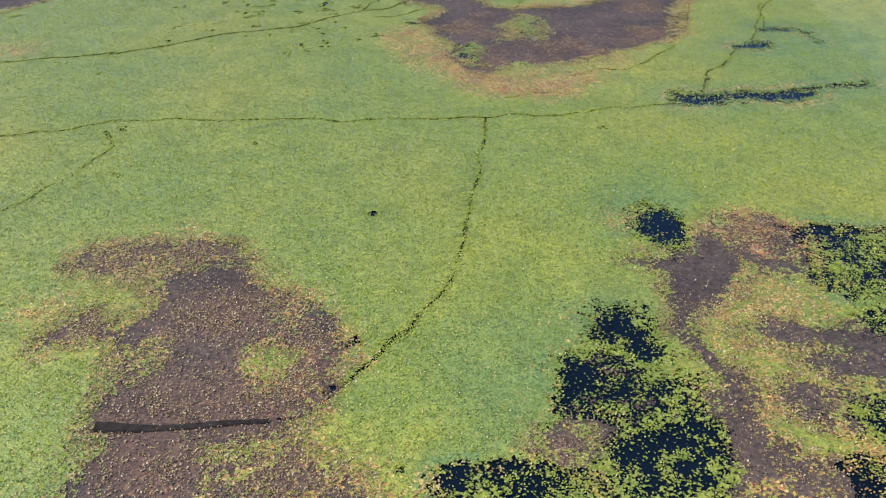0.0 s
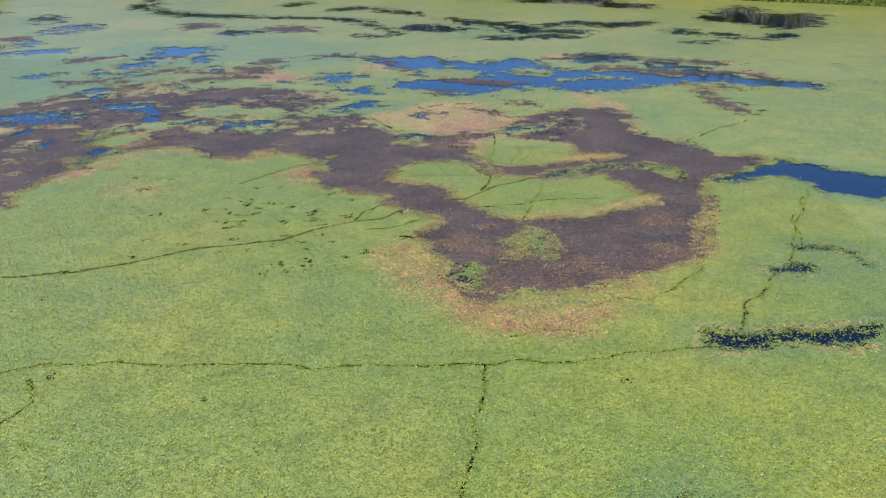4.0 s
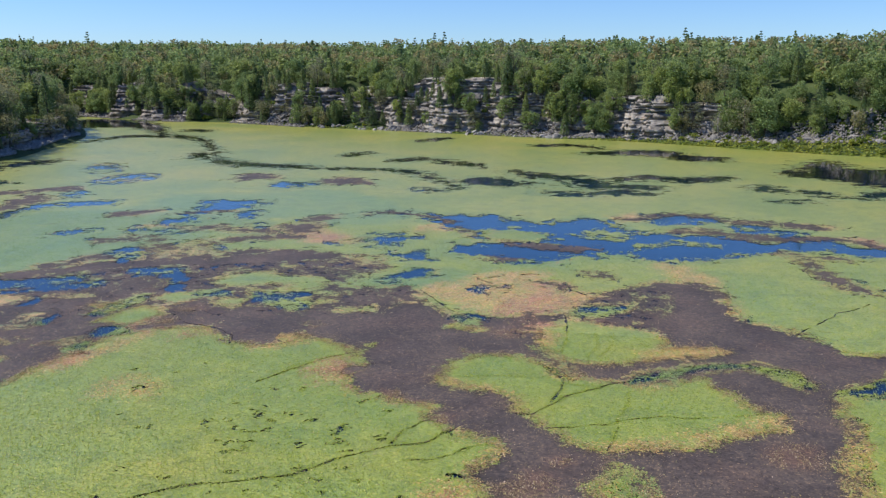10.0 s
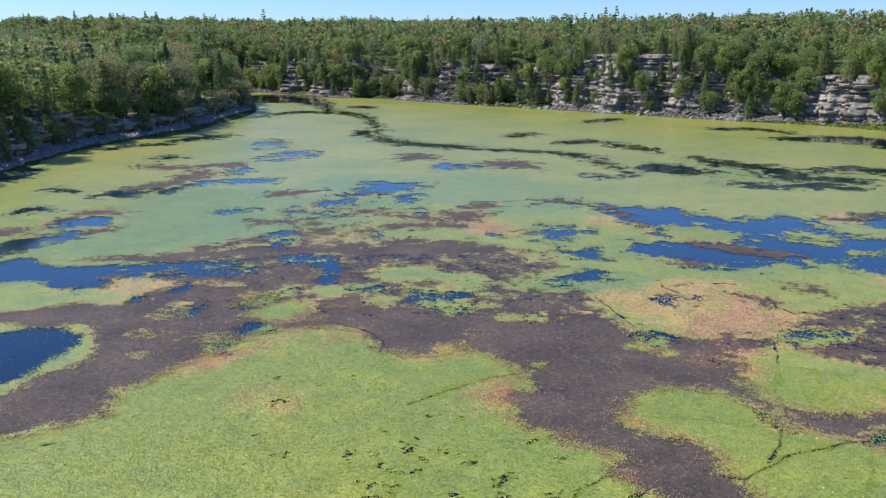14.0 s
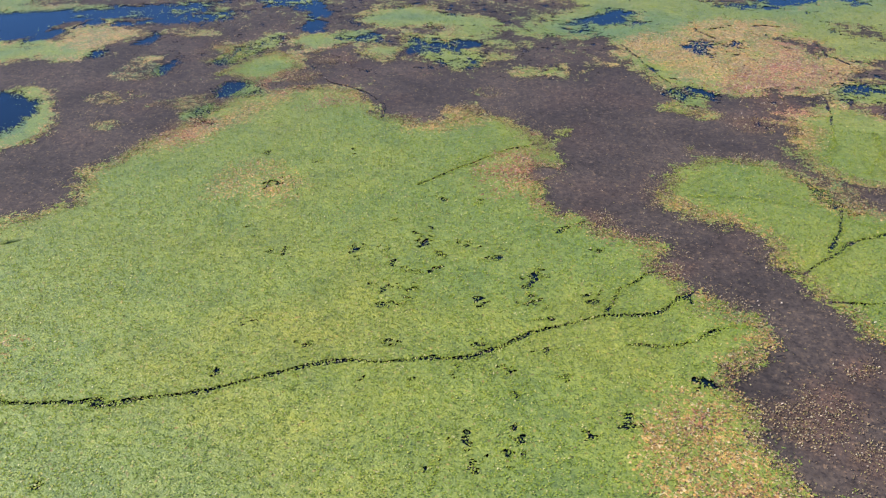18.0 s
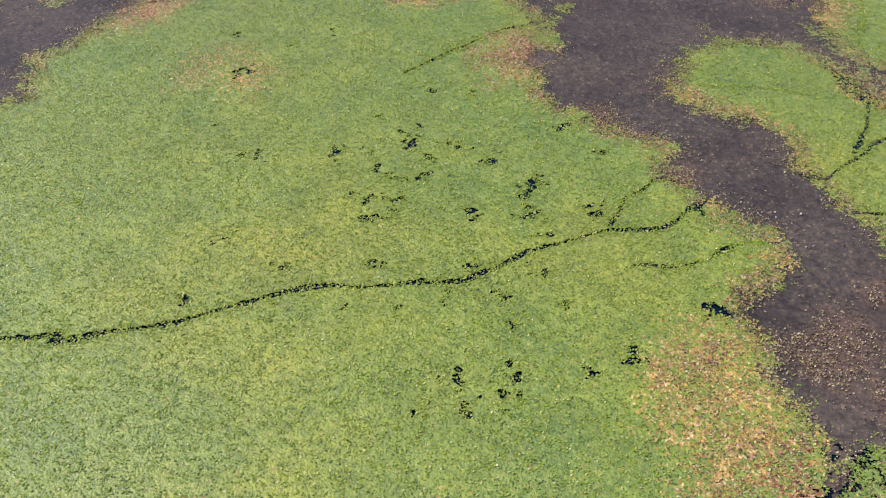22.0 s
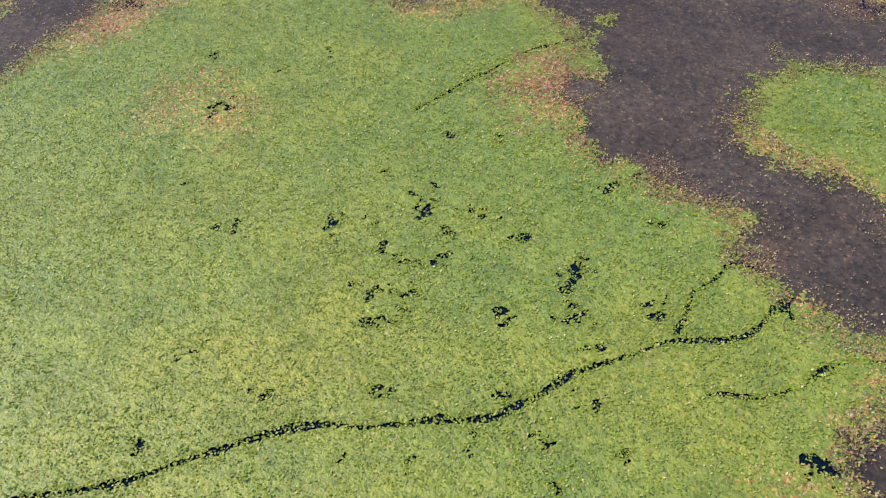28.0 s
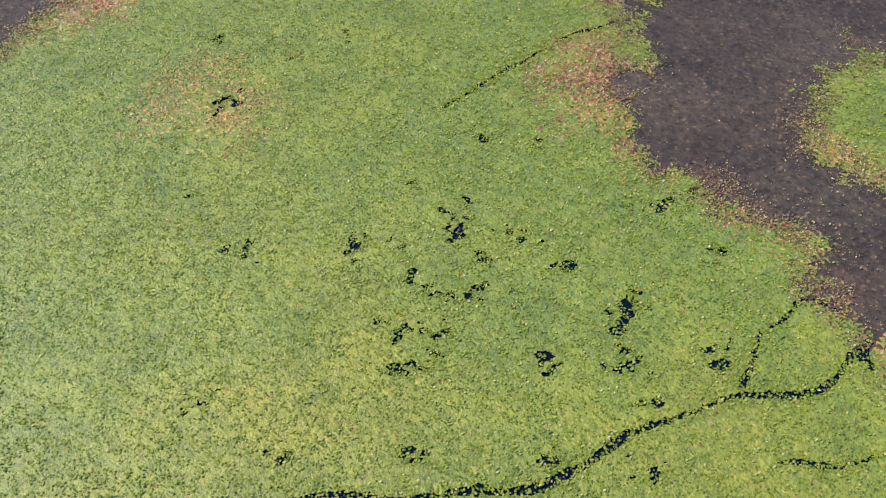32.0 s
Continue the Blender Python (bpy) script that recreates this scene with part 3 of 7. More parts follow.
area("leaves", (-30.9, 69.5), (-30.5, 72.8), (-28.1, 74.6), (-25.1, 73.9), (-21.4, 73.5), (-20, 72.3), (-23.2, 70.5), (-25.9, 69.8), (-28.2, 69.2))
area("leaves", (-22.1, 82.7), (-20.5, 83.9), (-17.7, 82.3), (-19.1, 81))
area("water", (-18.2, 84.4), (-17.4, 86.5), (-15.2, 86.4), (-15, 83.4), (-16.8, 82))
area("water", (-15.5, 74.2), (-15.2, 77.7), (-13.1, 79), (-12.8, 76.8), (-14, 74.8), (-14.5, 73.2))
area("weed", (-35, 96.6), (-33.6, 98.3), (-31.5, 100.3), (-29.9, 98.1), (-30.4, 93.5), (-32.2, 93.1))
area("weed", (-50.3, 86.8), (-49.2, 85.8), (-46.2, 85.5), (-44.3, 84.5), (-44.2, 85.3), (-45.5, 86.9), (-47.7, 88), (-50.5, 87.8))
area("weed", (-45.8, 81.9), (-44.7, 80.8), (-41.5, 81.1), (-41.6, 81.9), (-42.5, 82.9), (-46, 83.1))
area("weed", (-41.5, 83.5), (-40.1, 81.9), (-37.8, 81.1), (-36.2, 80.5), (-36, 81.1), (-37.1, 82.6), (-39.2, 84.2), (-41.5, 84.7))
area("weed", (-39.3, 86.2), (-38.7, 85.6), (-35.3, 88), (-32.8, 89.7), (-29.4, 90.8), (-29.4, 91.7), (-30, 92.4), (-33.7, 91.8), (-36.3, 90), (-39.5, 87.1))
area("weed", (-40.9, 93.1), (-40, 92), (-36, 92.4), (-34.4, 93.4), (-34.5, 94.4), (-35.1, 95.2), (-37, 94.7), (-41.1, 94.3))
area("weed", (-33.7, 101.4), (-33.1, 100.7), (-30.4, 103), (-30.5, 104.7), (-31.3, 105.8), (-33.9, 102.7))
area("weed", (-46.9, 92.2), (-46.1, 91.5), (-42.8, 92.2), (-41.3, 94.9), (-41.6, 96.1), (-42.3, 96.7), (-44.1, 94.5), (-47.1, 93.2))
area("weed", (-59.7, 98.9), (-58.8, 98.1), (-55.3, 100.5), (-54, 103.3), (-54.5, 104.7), (-55.4, 105.5), (-57.1, 103.3), (-60.2, 100.1))
area("weed", (-51.7, 83.7), (-51, 83.1), (-48.4, 84.5), (-46.6, 86.2), (-47.1, 87.9), (-48.2, 88.8), (-49.7, 86.5), (-52, 84.5))
area("weed", (-42.3, 76.4), (-41.4, 75.7), (-39, 77.9), (-35.6, 78.4), (-33.2, 80.9), (-30.3, 82.4), (-30.4, 83.4), (-31.1, 84.2), (-34.3, 83.1), (-36.7, 80.4), (-40.2, 80), (-42.7, 77.6))
area("weed", (-50.2, 71.8), (-49.4, 71.3), (-47.1, 73), (-45.6, 75.4), (-43.2, 75.4), (-40.9, 74.7), (-40.8, 75.5), (-41.9, 76.6), (-44.6, 77.8), (-47.3, 77.7), (-48.6, 74.8), (-50.6, 72.7))
area("water", (-50.4, 94.4), (-50.5, 97.9), (-48.3, 99.6), (-51.4, 102.2), (-51.3, 108.2), (-52, 113), (-48.7, 113.4), (-46.1, 115.1), (-43.7, 112), (-45.1, 109.5), (-42, 106.2), (-41, 100.8), (-43.6, 102.5), (-46.5, 102.1), (-46.4, 98.9), (-48, 96.2))
area("weed", (-51.6, 102), (-50.9, 101.3), (-48.1, 103.8), (-44.3, 105), (-44.5, 106), (-45.2, 106.9), (-49.1, 105.6), (-51.9, 103.1))
area("leaves", (-49.2, 100.8), (-48.7, 100.3), (-45.5, 103.4), (-44.1, 107.1), (-44.4, 108.2), (-44.8, 108.6), (-46.3, 104.8), (-49.5, 101.7))
area("water", (-38.6, 98), (-37.1, 98.2), (-35.7, 96.3), (-36.7, 94.8))
area("water", (-22.6, 90.8), (-22.3, 93.9), (-21.1, 95.3), (-19.8, 94.4), (-18.6, 92), (-19.4, 90), (-20.8, 88.8))
area("thin", (-26, 89), (-25.4, 88.2), (-22.8, 89.6), (-19.8, 93.8), (-17.2, 92.9), (-17, 93.7), (-17.6, 95), (-20.5, 96.5), (-23.6, 92.1), (-26, 90.2))
area("water", (-26.5, 107.1), (-26.1, 106.4), (-23.2, 107.3), (-20.2, 107.4), (-20.1, 108.6), (-20.6, 109.6), (-23.6, 108.7), (-26.5, 107.8))
area("water", (-50.7, 89.8), (-49, 92.7), (-45.3, 91.4), (-47.5, 88.8))
area("thin", (-52.6, 91.1), (-50.1, 94.5), (-44.5, 92.5), (-45.8, 87.2), (-49.3, 87))
area("thin", (-45.3, 79.7), (-43.9, 84), (-40.2, 87.1), (-35.6, 83.3), (-38, 78.4), (-42.1, 77.9))
area("water", (-47.3, 79.7), (-46.7, 81.9), (-43.5, 78.6), (-42.9, 75.1), (-45, 76.6))
area("water", (-103.8, 96.4), (-104.7, 100.1), (-104.9, 104.4), (-100.1, 99.2), (-98.3, 95.5), (-98.7, 92.1), (-99.7, 87.6), (-104.7, 91.6))
area("water", (-109.8, 139.2), (-108, 137.8), (-107.5, 142.1), (-105.3, 146.2), (-105.5, 152.9), (-106.7, 155.1), (-108.2, 156.4), (-110.6, 152.9), (-112.7, 148.4), (-111.8, 142.2))
area("water", (-113.2, 127.5), (-111.9, 126.5), (-109.8, 132.1), (-106.2, 135.6), (-107.2, 137.2), (-108.6, 138.4), (-112.2, 134.8), (-114.4, 129.1))
area("water", (-96.2, 120.2), (-94.4, 118.8), (-92.8, 121), (-93.5, 122.3), (-94.7, 123.2), (-97.3, 122.1))
area("weed", (-92.6, 112), (-90.4, 110.2), (-86.4, 110.7), (-82.9, 112.9), (-81.2, 116.2), (-77.6, 118.5), (-78.3, 120.2), (-79.8, 121.6), (-83.6, 119.2), (-85.2, 115.8), (-89.6, 114.5), (-93.7, 114.1))
area("weed", (-79.4, 91.8), (-79.9, 96.3), (-79.3, 100), (-78.8, 104), (-81.4, 110.4), (-79.8, 112.9), (-76.5, 110.7), (-75, 106.7), (-75.3, 103.4), (-75, 99.4), (-75.2, 96.4), (-75.2, 93.2), (-75.8, 89.8), (-77.1, 88.4))
area("water", (-79.2, 89.5), (-77.7, 88.6), (-75.5, 89.5), (-74, 91.9), (-73.7, 94.7), (-74.5, 96), (-75.5, 96.7), (-77, 95.1), (-79.1, 93.3), (-80.1, 91))
area("water", (-87.4, 90.2), (-86.1, 89.3), (-82.5, 89.6), (-83.2, 90.9), (-85, 92.1), (-88.1, 91.3))
area("water", (-73.5, 93.9), (-74.8, 97), (-74.3, 99.7), (-74.6, 103.7), (-71.9, 106.5), (-69.6, 108.6), (-66.3, 110), (-65.1, 106.2), (-67.7, 104.6), (-70.2, 103), (-72.5, 101), (-71.7, 96.5), (-71.1, 93.6))
area("water", (-76.6, 112.5), (-76.9, 116.1), (-75.6, 116), (-72.6, 111.2), (-74.4, 109.9))
area("thin", (-89.7, 137.3), (-95.2, 150.7), (-90.5, 150.7), (-85, 141.2))
area("water", (-91.6, 142.1), (-93.5, 149.3), (-89.3, 147), (-87.4, 141.1))
area("thin", (-80.9, 126.3), (-82.3, 137), (-76.8, 139.4), (-73.3, 132.7), (-75.9, 125.5))
area("water", (-81, 130.6), (-79.5, 129.2), (-76.7, 133.6), (-77.6, 136), (-79.2, 137.5), (-82, 132.9))
area("water", (-58.1, 85.7), (-57.3, 85.2), (-56.1, 87.2), (-54.7, 88.5), (-55, 89.4), (-55.9, 90.1), (-57.7, 89.3), (-58.5, 86.8))
area("weed", (-74.1, 71), (-72.1, 72.2), (-69.2, 71.1), (-70.1, 69), (-70.5, 68), (-72.7, 66), (-76.6, 69.1))
area("water", (-79.8, 77), (-78.6, 76.4), (-77.6, 78.6), (-75.3, 79.2), (-75.9, 80.3), (-77.4, 81.2), (-80.3, 81), (-80.8, 78.2))
area("weed", (-70.9, 74.5), (-69.8, 74.1), (-70.1, 77.1), (-69.9, 80.1), (-67.4, 81.2), (-67.9, 82.4), (-69.2, 83.3), (-72.4, 82.6), (-72.6, 79.3), (-72.1, 76.1))
area("water", (-70.7, 75.2), (-70.6, 77.5), (-69.7, 79.9), (-67, 80.1), (-65.2, 77.6), (-64.8, 75.6), (-67.4, 73.6), (-68.9, 73.6))
area("weed", (-64.6, 71.9), (-63.7, 71.5), (-62.9, 73), (-62.4, 74), (-62.9, 75.1), (-64, 75.7), (-65, 74.9), (-65.3, 73))
area("water", (-68.7, 62.8), (-67.9, 65.8), (-68.7, 67.8), (-67.7, 69.5), (-66.1, 70.2), (-66.5, 73.4), (-63.9, 72.5), (-62.9, 70), (-63.6, 67.9), (-63.7, 65.9), (-63.8, 63.5), (-64.2, 59.2))
area("leaves", (-64.9, 67.8), (-64.1, 68.7), (-63, 67.7), (-63.7, 66.9))
area("weed", (-67.6, 69.2), (-66.9, 68.8), (-66.1, 70.2), (-66.6, 71), (-67.4, 71.3), (-68.1, 69.9))
area("weed", (-59.2, 135.2), (-57.8, 133.5), (-55.9, 137.3), (-53.2, 138.5), (-53.7, 141.2), (-55.4, 143.8), (-58.9, 143.9), (-60.2, 138.5))
area("water", (-50.6, 129.6), (-49.6, 134.2), (-46.4, 133.5), (-43.8, 134.7), (-44.3, 130.4), (-47.4, 126.5))
area("weed", (-44.1, 135.8), (-42.5, 133.2), (-39.1, 134.1), (-36.7, 135.1), (-34.4, 134.2), (-34.3, 135.5), (-35.3, 137.7), (-38.4, 141.3), (-41.8, 142.7), (-44.6, 139.3))
area("water", (-20.4, 109.5), (-17.5, 108.4), (-13.8, 109.2), (-11.4, 110.6), (-9.8, 109.7), (-8.4, 107.9), (-6.1, 106.7), (-3.9, 105.7), (-1.2, 108.7), (1.5, 111), (3, 110.5), (5.1, 108.1), (7.1, 102.9), (9.1, 101.5), (11.6, 101.1), (14.9, 102.5), (18.7, 102.7), (21, 100.8), (23.2, 99.7), (25.8, 101), (28.3, 101.5), (30.3, 99.8), (33.8, 98.2), (38.6, 97.2), (37, 92.6), (32.5, 93.7), (29, 94.6), (26.9, 95.2), (24.4, 94.1), (23, 95.2), (19.7, 93.1), (17.2, 91.1), (14.7, 88.7), (11.3, 87.2), (8.5, 87.4), (6.9, 88.8), (4.6, 89.7), (3.4, 88.1), (1.1, 87.6), (-1, 85.3), (-3.8, 83.9), (-6.1, 84.1), (-8.5, 84.7), (-11.8, 86.6), (-12.8, 88.7), (-12, 91), (-9.7, 92.4), (-7.8, 92.8), (-9.3, 94.1), (-10.9, 96), (-12.8, 99.1), (-15.3, 101.5), (-18.4, 105.6))
area("leaves", (-10, 99), (-7.6, 101.4), (-4.8, 100.2), (-2.5, 96.6), (-3.6, 94.4), (-6.6, 93.1), (-8.5, 93.3))
area("weed", (-7.6, 92.7), (-7, 91.5), (-2.7, 90.7), (-0.2, 90.3), (2.8, 91.3), (3, 92.2), (2.7, 93), (-0.3, 92.7), (-2.9, 93.6), (-7.3, 93.9))
area("thin", (0.6, 99.6), (3.1, 103.8), (5.8, 101.9), (6.4, 97.9), (3.3, 96.6))
area("thin", (7.2, 92.9), (7.5, 92.1), (11.8, 95.4), (15.4, 95), (15.9, 96.1), (15.7, 97.4), (12, 97.9), (7.5, 94.4))
area("water", (9.4, 111.1), (11.7, 114.6), (16.3, 116.9), (18.7, 112.8), (20.1, 110.3), (16.3, 110.2), (12.8, 108.6), (10, 108.8))
area("water", (19.6, 109.4), (22.4, 110), (22.4, 106.3), (19, 104.5))
area("water", (23.6, 106.6), (27.3, 106.7), (25.3, 103.1), (23.2, 103.3))
area("weed", (5.9, 111), (6.2, 110), (9.5, 111.5), (13.2, 114.5), (16.6, 114), (19, 110.4), (22.4, 110), (26.3, 109.8), (31.4, 109.4), (31.8, 110.2), (31.8, 111), (26.8, 112.2), (22.9, 113.3), (19.4, 112.9), (17.1, 117.5), (13.3, 117.2), (9.5, 115), (6.2, 112.5))
area("weed", (12, 103.3), (12.3, 101.9), (16.1, 102.1), (19.6, 100.2), (23.1, 99.4), (25.8, 100.6), (29.4, 100.8), (31.5, 100.1), (33.3, 98.1), (33.7, 98.7), (33.9, 99.9), (32.4, 103.4), (30, 103.5), (26.5, 104.1), (23.9, 103.5), (20.3, 104.4), (16.6, 106.5), (12.5, 104.8))
area("weed", (21.2, 94.7), (21.2, 93.7), (23, 92.7), (23.5, 90), (23.9, 87.3), (24.1, 83.8), (24.5, 81), (25.5, 79.1), (27, 77.7), (27.6, 78.3), (27.7, 79.7), (26.6, 82.4), (25.8, 84.7), (25.3, 87), (25, 90.5), (24.3, 92.6), (23.5, 95), (21.6, 95.5))
area("weed", (25.8, 92.3), (25.8, 91.5), (27.8, 90.9), (28.2, 91.6), (28.2, 92.5), (26.2, 93.1))
area("weed", (-27.3, 107), (-26.9, 106.3), (-23.4, 107.5), (-19.4, 106.7), (-16.6, 104), (-13.7, 100.1), (-10.9, 95.5), (-10.5, 95.9), (-11.1, 97.9), (-13.9, 102.1), (-17, 106.3), (-19.9, 109.1), (-24, 110), (-27.4, 107.9))
area("water", (-22, 90.9), (-21.4, 94.7), (-19.9, 93.4), (-19.4, 89.9), (-20.8, 89))
area("water", (-17.8, 83.7), (-16.4, 85.6), (-13.8, 85.1), (-14, 82.9), (-16.3, 82.7))
area("water", (-15.4, 75), (-14.9, 78.3), (-12.5, 79), (-13.1, 76.4), (-13.7, 74.5), (-14.6, 73.7))
area("weed", (2.3, 80.6), (2.5, 79.8), (4.6, 79), (4.9, 79.7), (4.6, 80.7), (2.5, 81.2))
area("weed", (-1.8, 75.8), (-1.4, 74.9), (0.7, 74.2), (1.1, 75.1), (0.6, 76.2), (-1.5, 76.5))
area("weed", (-8.8, 84.9), (-8.4, 84.2), (-6.6, 83.8), (-5, 84.6), (-4.8, 85.5), (-5.2, 86.2), (-6.9, 85.8), (-8.6, 85.7))
area("thin", (-7.6, 72.6), (-5.8, 74.4), (-3.7, 73.4), (-5.4, 71.2))
area("water", (-46, 216.2), (-44.9, 213.5), (-39.1, 221.9), (-39.5, 225.9), (-40.6, 229), (-46.5, 220))
area("water", (-52.5, 177.9), (-51, 175.2), (-48.2, 179.5), (-48.9, 183.6), (-50.4, 186.6), (-53.2, 182))
area("water", (-39, 169.9), (-38.2, 168.2), (-34, 171.4), (-26.9, 165.8), (-20, 161.6), (-19.9, 163.2), (-20.5, 165.3), (-27.6, 169.7), (-35.4, 177.8), (-39.3, 172.3))
area("water", (-15.2, 211.2), (-14.5, 208.3), (-7.1, 210.1), (1.2, 206.3), (1.6, 209), (1.1, 212.2), (-7.4, 216.3), (-15.1, 214.4))
area("water", (-58.5, 154.4), (-57.5, 152.6), (-50.5, 152.4), (-40.7, 153), (-34.7, 150.9), (-31.1, 149.3), (-27.9, 143.7), (-23.9, 139.5), (-21.6, 135.2), (-19.5, 132.3), (-19.3, 132.9), (-19.8, 134.7), (-22.1, 138.8), (-24.8, 144.9), (-29.2, 151.2), (-32.5, 155.8), (-35.9, 155.9), (-41.7, 156.4), (-51.8, 155.9), (-58.8, 156.1))
area("water", (-26.1, 129.3), (-25.6, 128.3), (-23.6, 129.4), (-21.5, 128.9), (-21.4, 129.7), (-21.8, 130.7), (-24.4, 133), (-26.2, 130.7))
area("water", (-21.9, 141.2), (-20.3, 146.9), (-17.3, 147.6), (-13, 144.8), (-8.8, 143.6), (-9.5, 139.2), (-12.9, 137), (-17.8, 137.9))
area("water", (-14.4, 159.2), (-11.4, 158.2), (-7, 155.8), (-1.8, 153.7), (1.3, 149.7), (6.1, 145.6), (11.6, 143.4), (13.4, 140.5), (10.4, 137.3), (6.1, 138.2), (2.5, 137.3), (-0.3, 140), (-3.3, 144.9), (-7.5, 149.1), (-11.5, 149))
area("water", (-7.3, 132.7), (-6.9, 131.4), (-3.3, 129.8), (1, 129.7), (5.2, 131.8), (10.7, 132.5), (11.1, 134.3), (10.8, 136.1), (5.2, 136.7), (0.8, 134.4), (-3.5, 133.4), (-7.1, 133.8))
area("water", (3.8, 148.5), (4.2, 146.6), (10, 151), (15.5, 147.8), (21.3, 150.6), (25, 154.5), (25.8, 157.2), (25.6, 159.3), (22.1, 158.5), (16, 155.5), (10.2, 157.3), (4.2, 151.1))
area("water", (-1.7, 194.6), (-1, 191), (6.4, 192.9), (12.4, 190.7), (16.9, 186), (22.4, 182.9), (27.8, 185.2), (28.7, 188.7), (28.7, 192.2), (23.6, 194.6), (18.2, 203.5), (13.1, 206.4), (6.5, 203.4), (-1.2, 198.7))
area("water", (35.1, 167.5), (39.5, 173.9), (42.7, 184.6), (48.8, 192.5), (51.3, 188.7), (50, 178.3), (54.7, 177.6), (61.7, 177.4), (54.6, 154.8), (44.6, 150.4), (43.3, 155.8), (39.7, 160.3), (36.2, 161.8))
area("water", (27.1, 146), (27.1, 143.7), (29.6, 140.5), (32.8, 141.8), (33.3, 143.1), (33.3, 144.5), (30.8, 147.2), (27.8, 147.9))
area("water", (33.6, 142.2), (33.5, 140.2), (37, 139.2), (37.8, 140.9), (37.9, 143), (34.4, 144.1))
area("water", (28.4, 130.4), (28.5, 129.4), (33.5, 130.5), (34, 131.7), (34, 132.8), (28.9, 131.6))
area("water", (36.3, 137.9), (36.2, 136.7), (41.8, 135.1), (42.3, 136.3), (42.5, 137.5), (36.8, 139.1))
area("water", (43.4, 141.2), (43.2, 138.8), (46.6, 139.6), (47.9, 142.3), (48.1, 144.8), (44.6, 143.9))
area("water", (-180.2, 266.2), (-173, 277.1), (-153.4, 268.5), (-138.4, 250.3), (-118.9, 221), (-118.7, 214.6), (-131.6, 231.7), (-145.5, 241.2), (-159.9, 237.2))
area("water", (-127.4, 194.1), (-125.9, 192.5), (-124.4, 207.7), (-111.5, 209.6), (-112.8, 212.9), (-115.2, 216.2), (-128.6, 214.3), (-128.8, 196.7))
area("water", (-115.6, 215), (-111.8, 209.5), (-101.4, 203.1), (-91.6, 189.2), (-83.8, 175.6), (-76.7, 161.6), (-69.8, 154.8), (-62.9, 152.9), (-56.5, 153.9), (-52.7, 152.8), (-53, 155), (-54.5, 157.6), (-58.4, 158.8), (-65.8, 159.6), (-73.8, 163.5), (-79.5, 168.9), (-84, 179.8), (-95.9, 199.5), (-107.4, 215.3), (-117.3, 219.5))
area("water", (-85.4, 169.5), (-82.5, 165.6), (-79.1, 164.7), (-80.6, 169.7), (-84.2, 174.9), (-86.8, 173.7))
area("water", (-121.5, 234.2), (-118.9, 230.3), (-112.6, 230.8), (-114.1, 234.8), (-116.7, 238.7), (-123.2, 238.2))
area("water", (-51.7, 179), (-50.3, 176.5), (-48.4, 180.9), (-48.7, 183.5), (-49.7, 185.3), (-52.3, 182.8))
area("water", (-40.7, 169.6), (-40, 168.1), (-36.2, 171.8), (-32.6, 171.4), (-21, 164.2), (-20.9, 165.7), (-21.5, 167.6), (-33.8, 177.1), (-37.6, 177.6), (-41, 171.8))
# bluish sky sheen on the mid-left rafts, put in as leaf colour
area("teal", (-63, 65.3), (-72.4, 85.2), (-71.3, 93.9), (-66, 100.9), (-60.3, 105.8), (-59.6, 116.9), (-47.4, 122.3), (-36.7, 126.9), (-24.9, 114.1), (-20.3, 109.7), (-24.7, 100.3), (-30, 99.8), (-36.1, 102.9), (-40.9, 97), (-42.4, 86.2), (-46.4, 81.5), (-47.3, 73.2), (-54.7, 66.5))
area("teal", (-57, 67.6), (-50.2, 71.7), (-50.5, 66.1), (-52.8, 63.3), (-53.2, 59.1), (-56.7, 60.1))
area("teal", (-39.8, 54), (-40.3, 55.9), (-39.9, 57.3), (-37.7, 56.4), (-38.1, 54.2))
area("teal", (-34.9, 51.2), (-33, 53.6), (-30.7, 56.3), (-30, 55.3), (-31.5, 52.5), (-30.4, 50.6), (-31.6, 50.2), (-32.5, 51.6))
area("teal", (-16.9, 75.1), (-13.8, 78.6), (-8.2, 78.4), (-11.2, 73.9), (-15.4, 71.8))
area("teal", (1.9, 54.6), (5.5, 52.8), (8.8, 56.3), (12.5, 58), (13.1, 56.5), (10.4, 54.6), (7.2, 52.3), (2.7, 52.5))
area("teal", (1.18, 32.85), (2.18, 34.23), (3.25, 31.36), (2.79, 30.47))
area("teal", (5.55, 38.92), (6.81, 39.08), (7.15, 37.49), (6.34, 36.12), (5.28, 37.02))
area("yellow", (-11.7, 70.7), (-9.5, 74.5), (-7.1, 77.6), (-3, 80.1), (-1.3, 79.8), (-1.9, 76.4), (-1, 75.2), (0.3, 74.3), (2.3, 74.1), (4.3, 72.3), (3, 69.4), (0.1, 67.5), (-1.6, 68.4), (-3.3, 69.4), (-5.6, 67.7), (-8.1, 68.4), (-10.6, 70))
area("yellow", (-4.3, 69.9), (-1.3, 72.8), (1.4, 72.9), (1.9, 69.7), (-0.4, 67.7), (-1.6, 66.5), (-3.2, 66.1), (-4.6, 66.1))
area("red", (-4.4, 67.2), (-3.4, 70.2), (-1.3, 71.9), (0.8, 71.8), (1.4, 69.6), (-0.4, 68.1), (-1.6, 66.8), (-3.2, 66.1), (-4.4, 66.1))
area("red", (-1.4, 75.1), (0.3, 76.4), (0.8, 74.5), (-0.7, 73.3))
area("red", (-1.6, 66.9), (-0.2, 67.8), (0, 64), (-1.3, 61.6), (-2.1, 63.2))
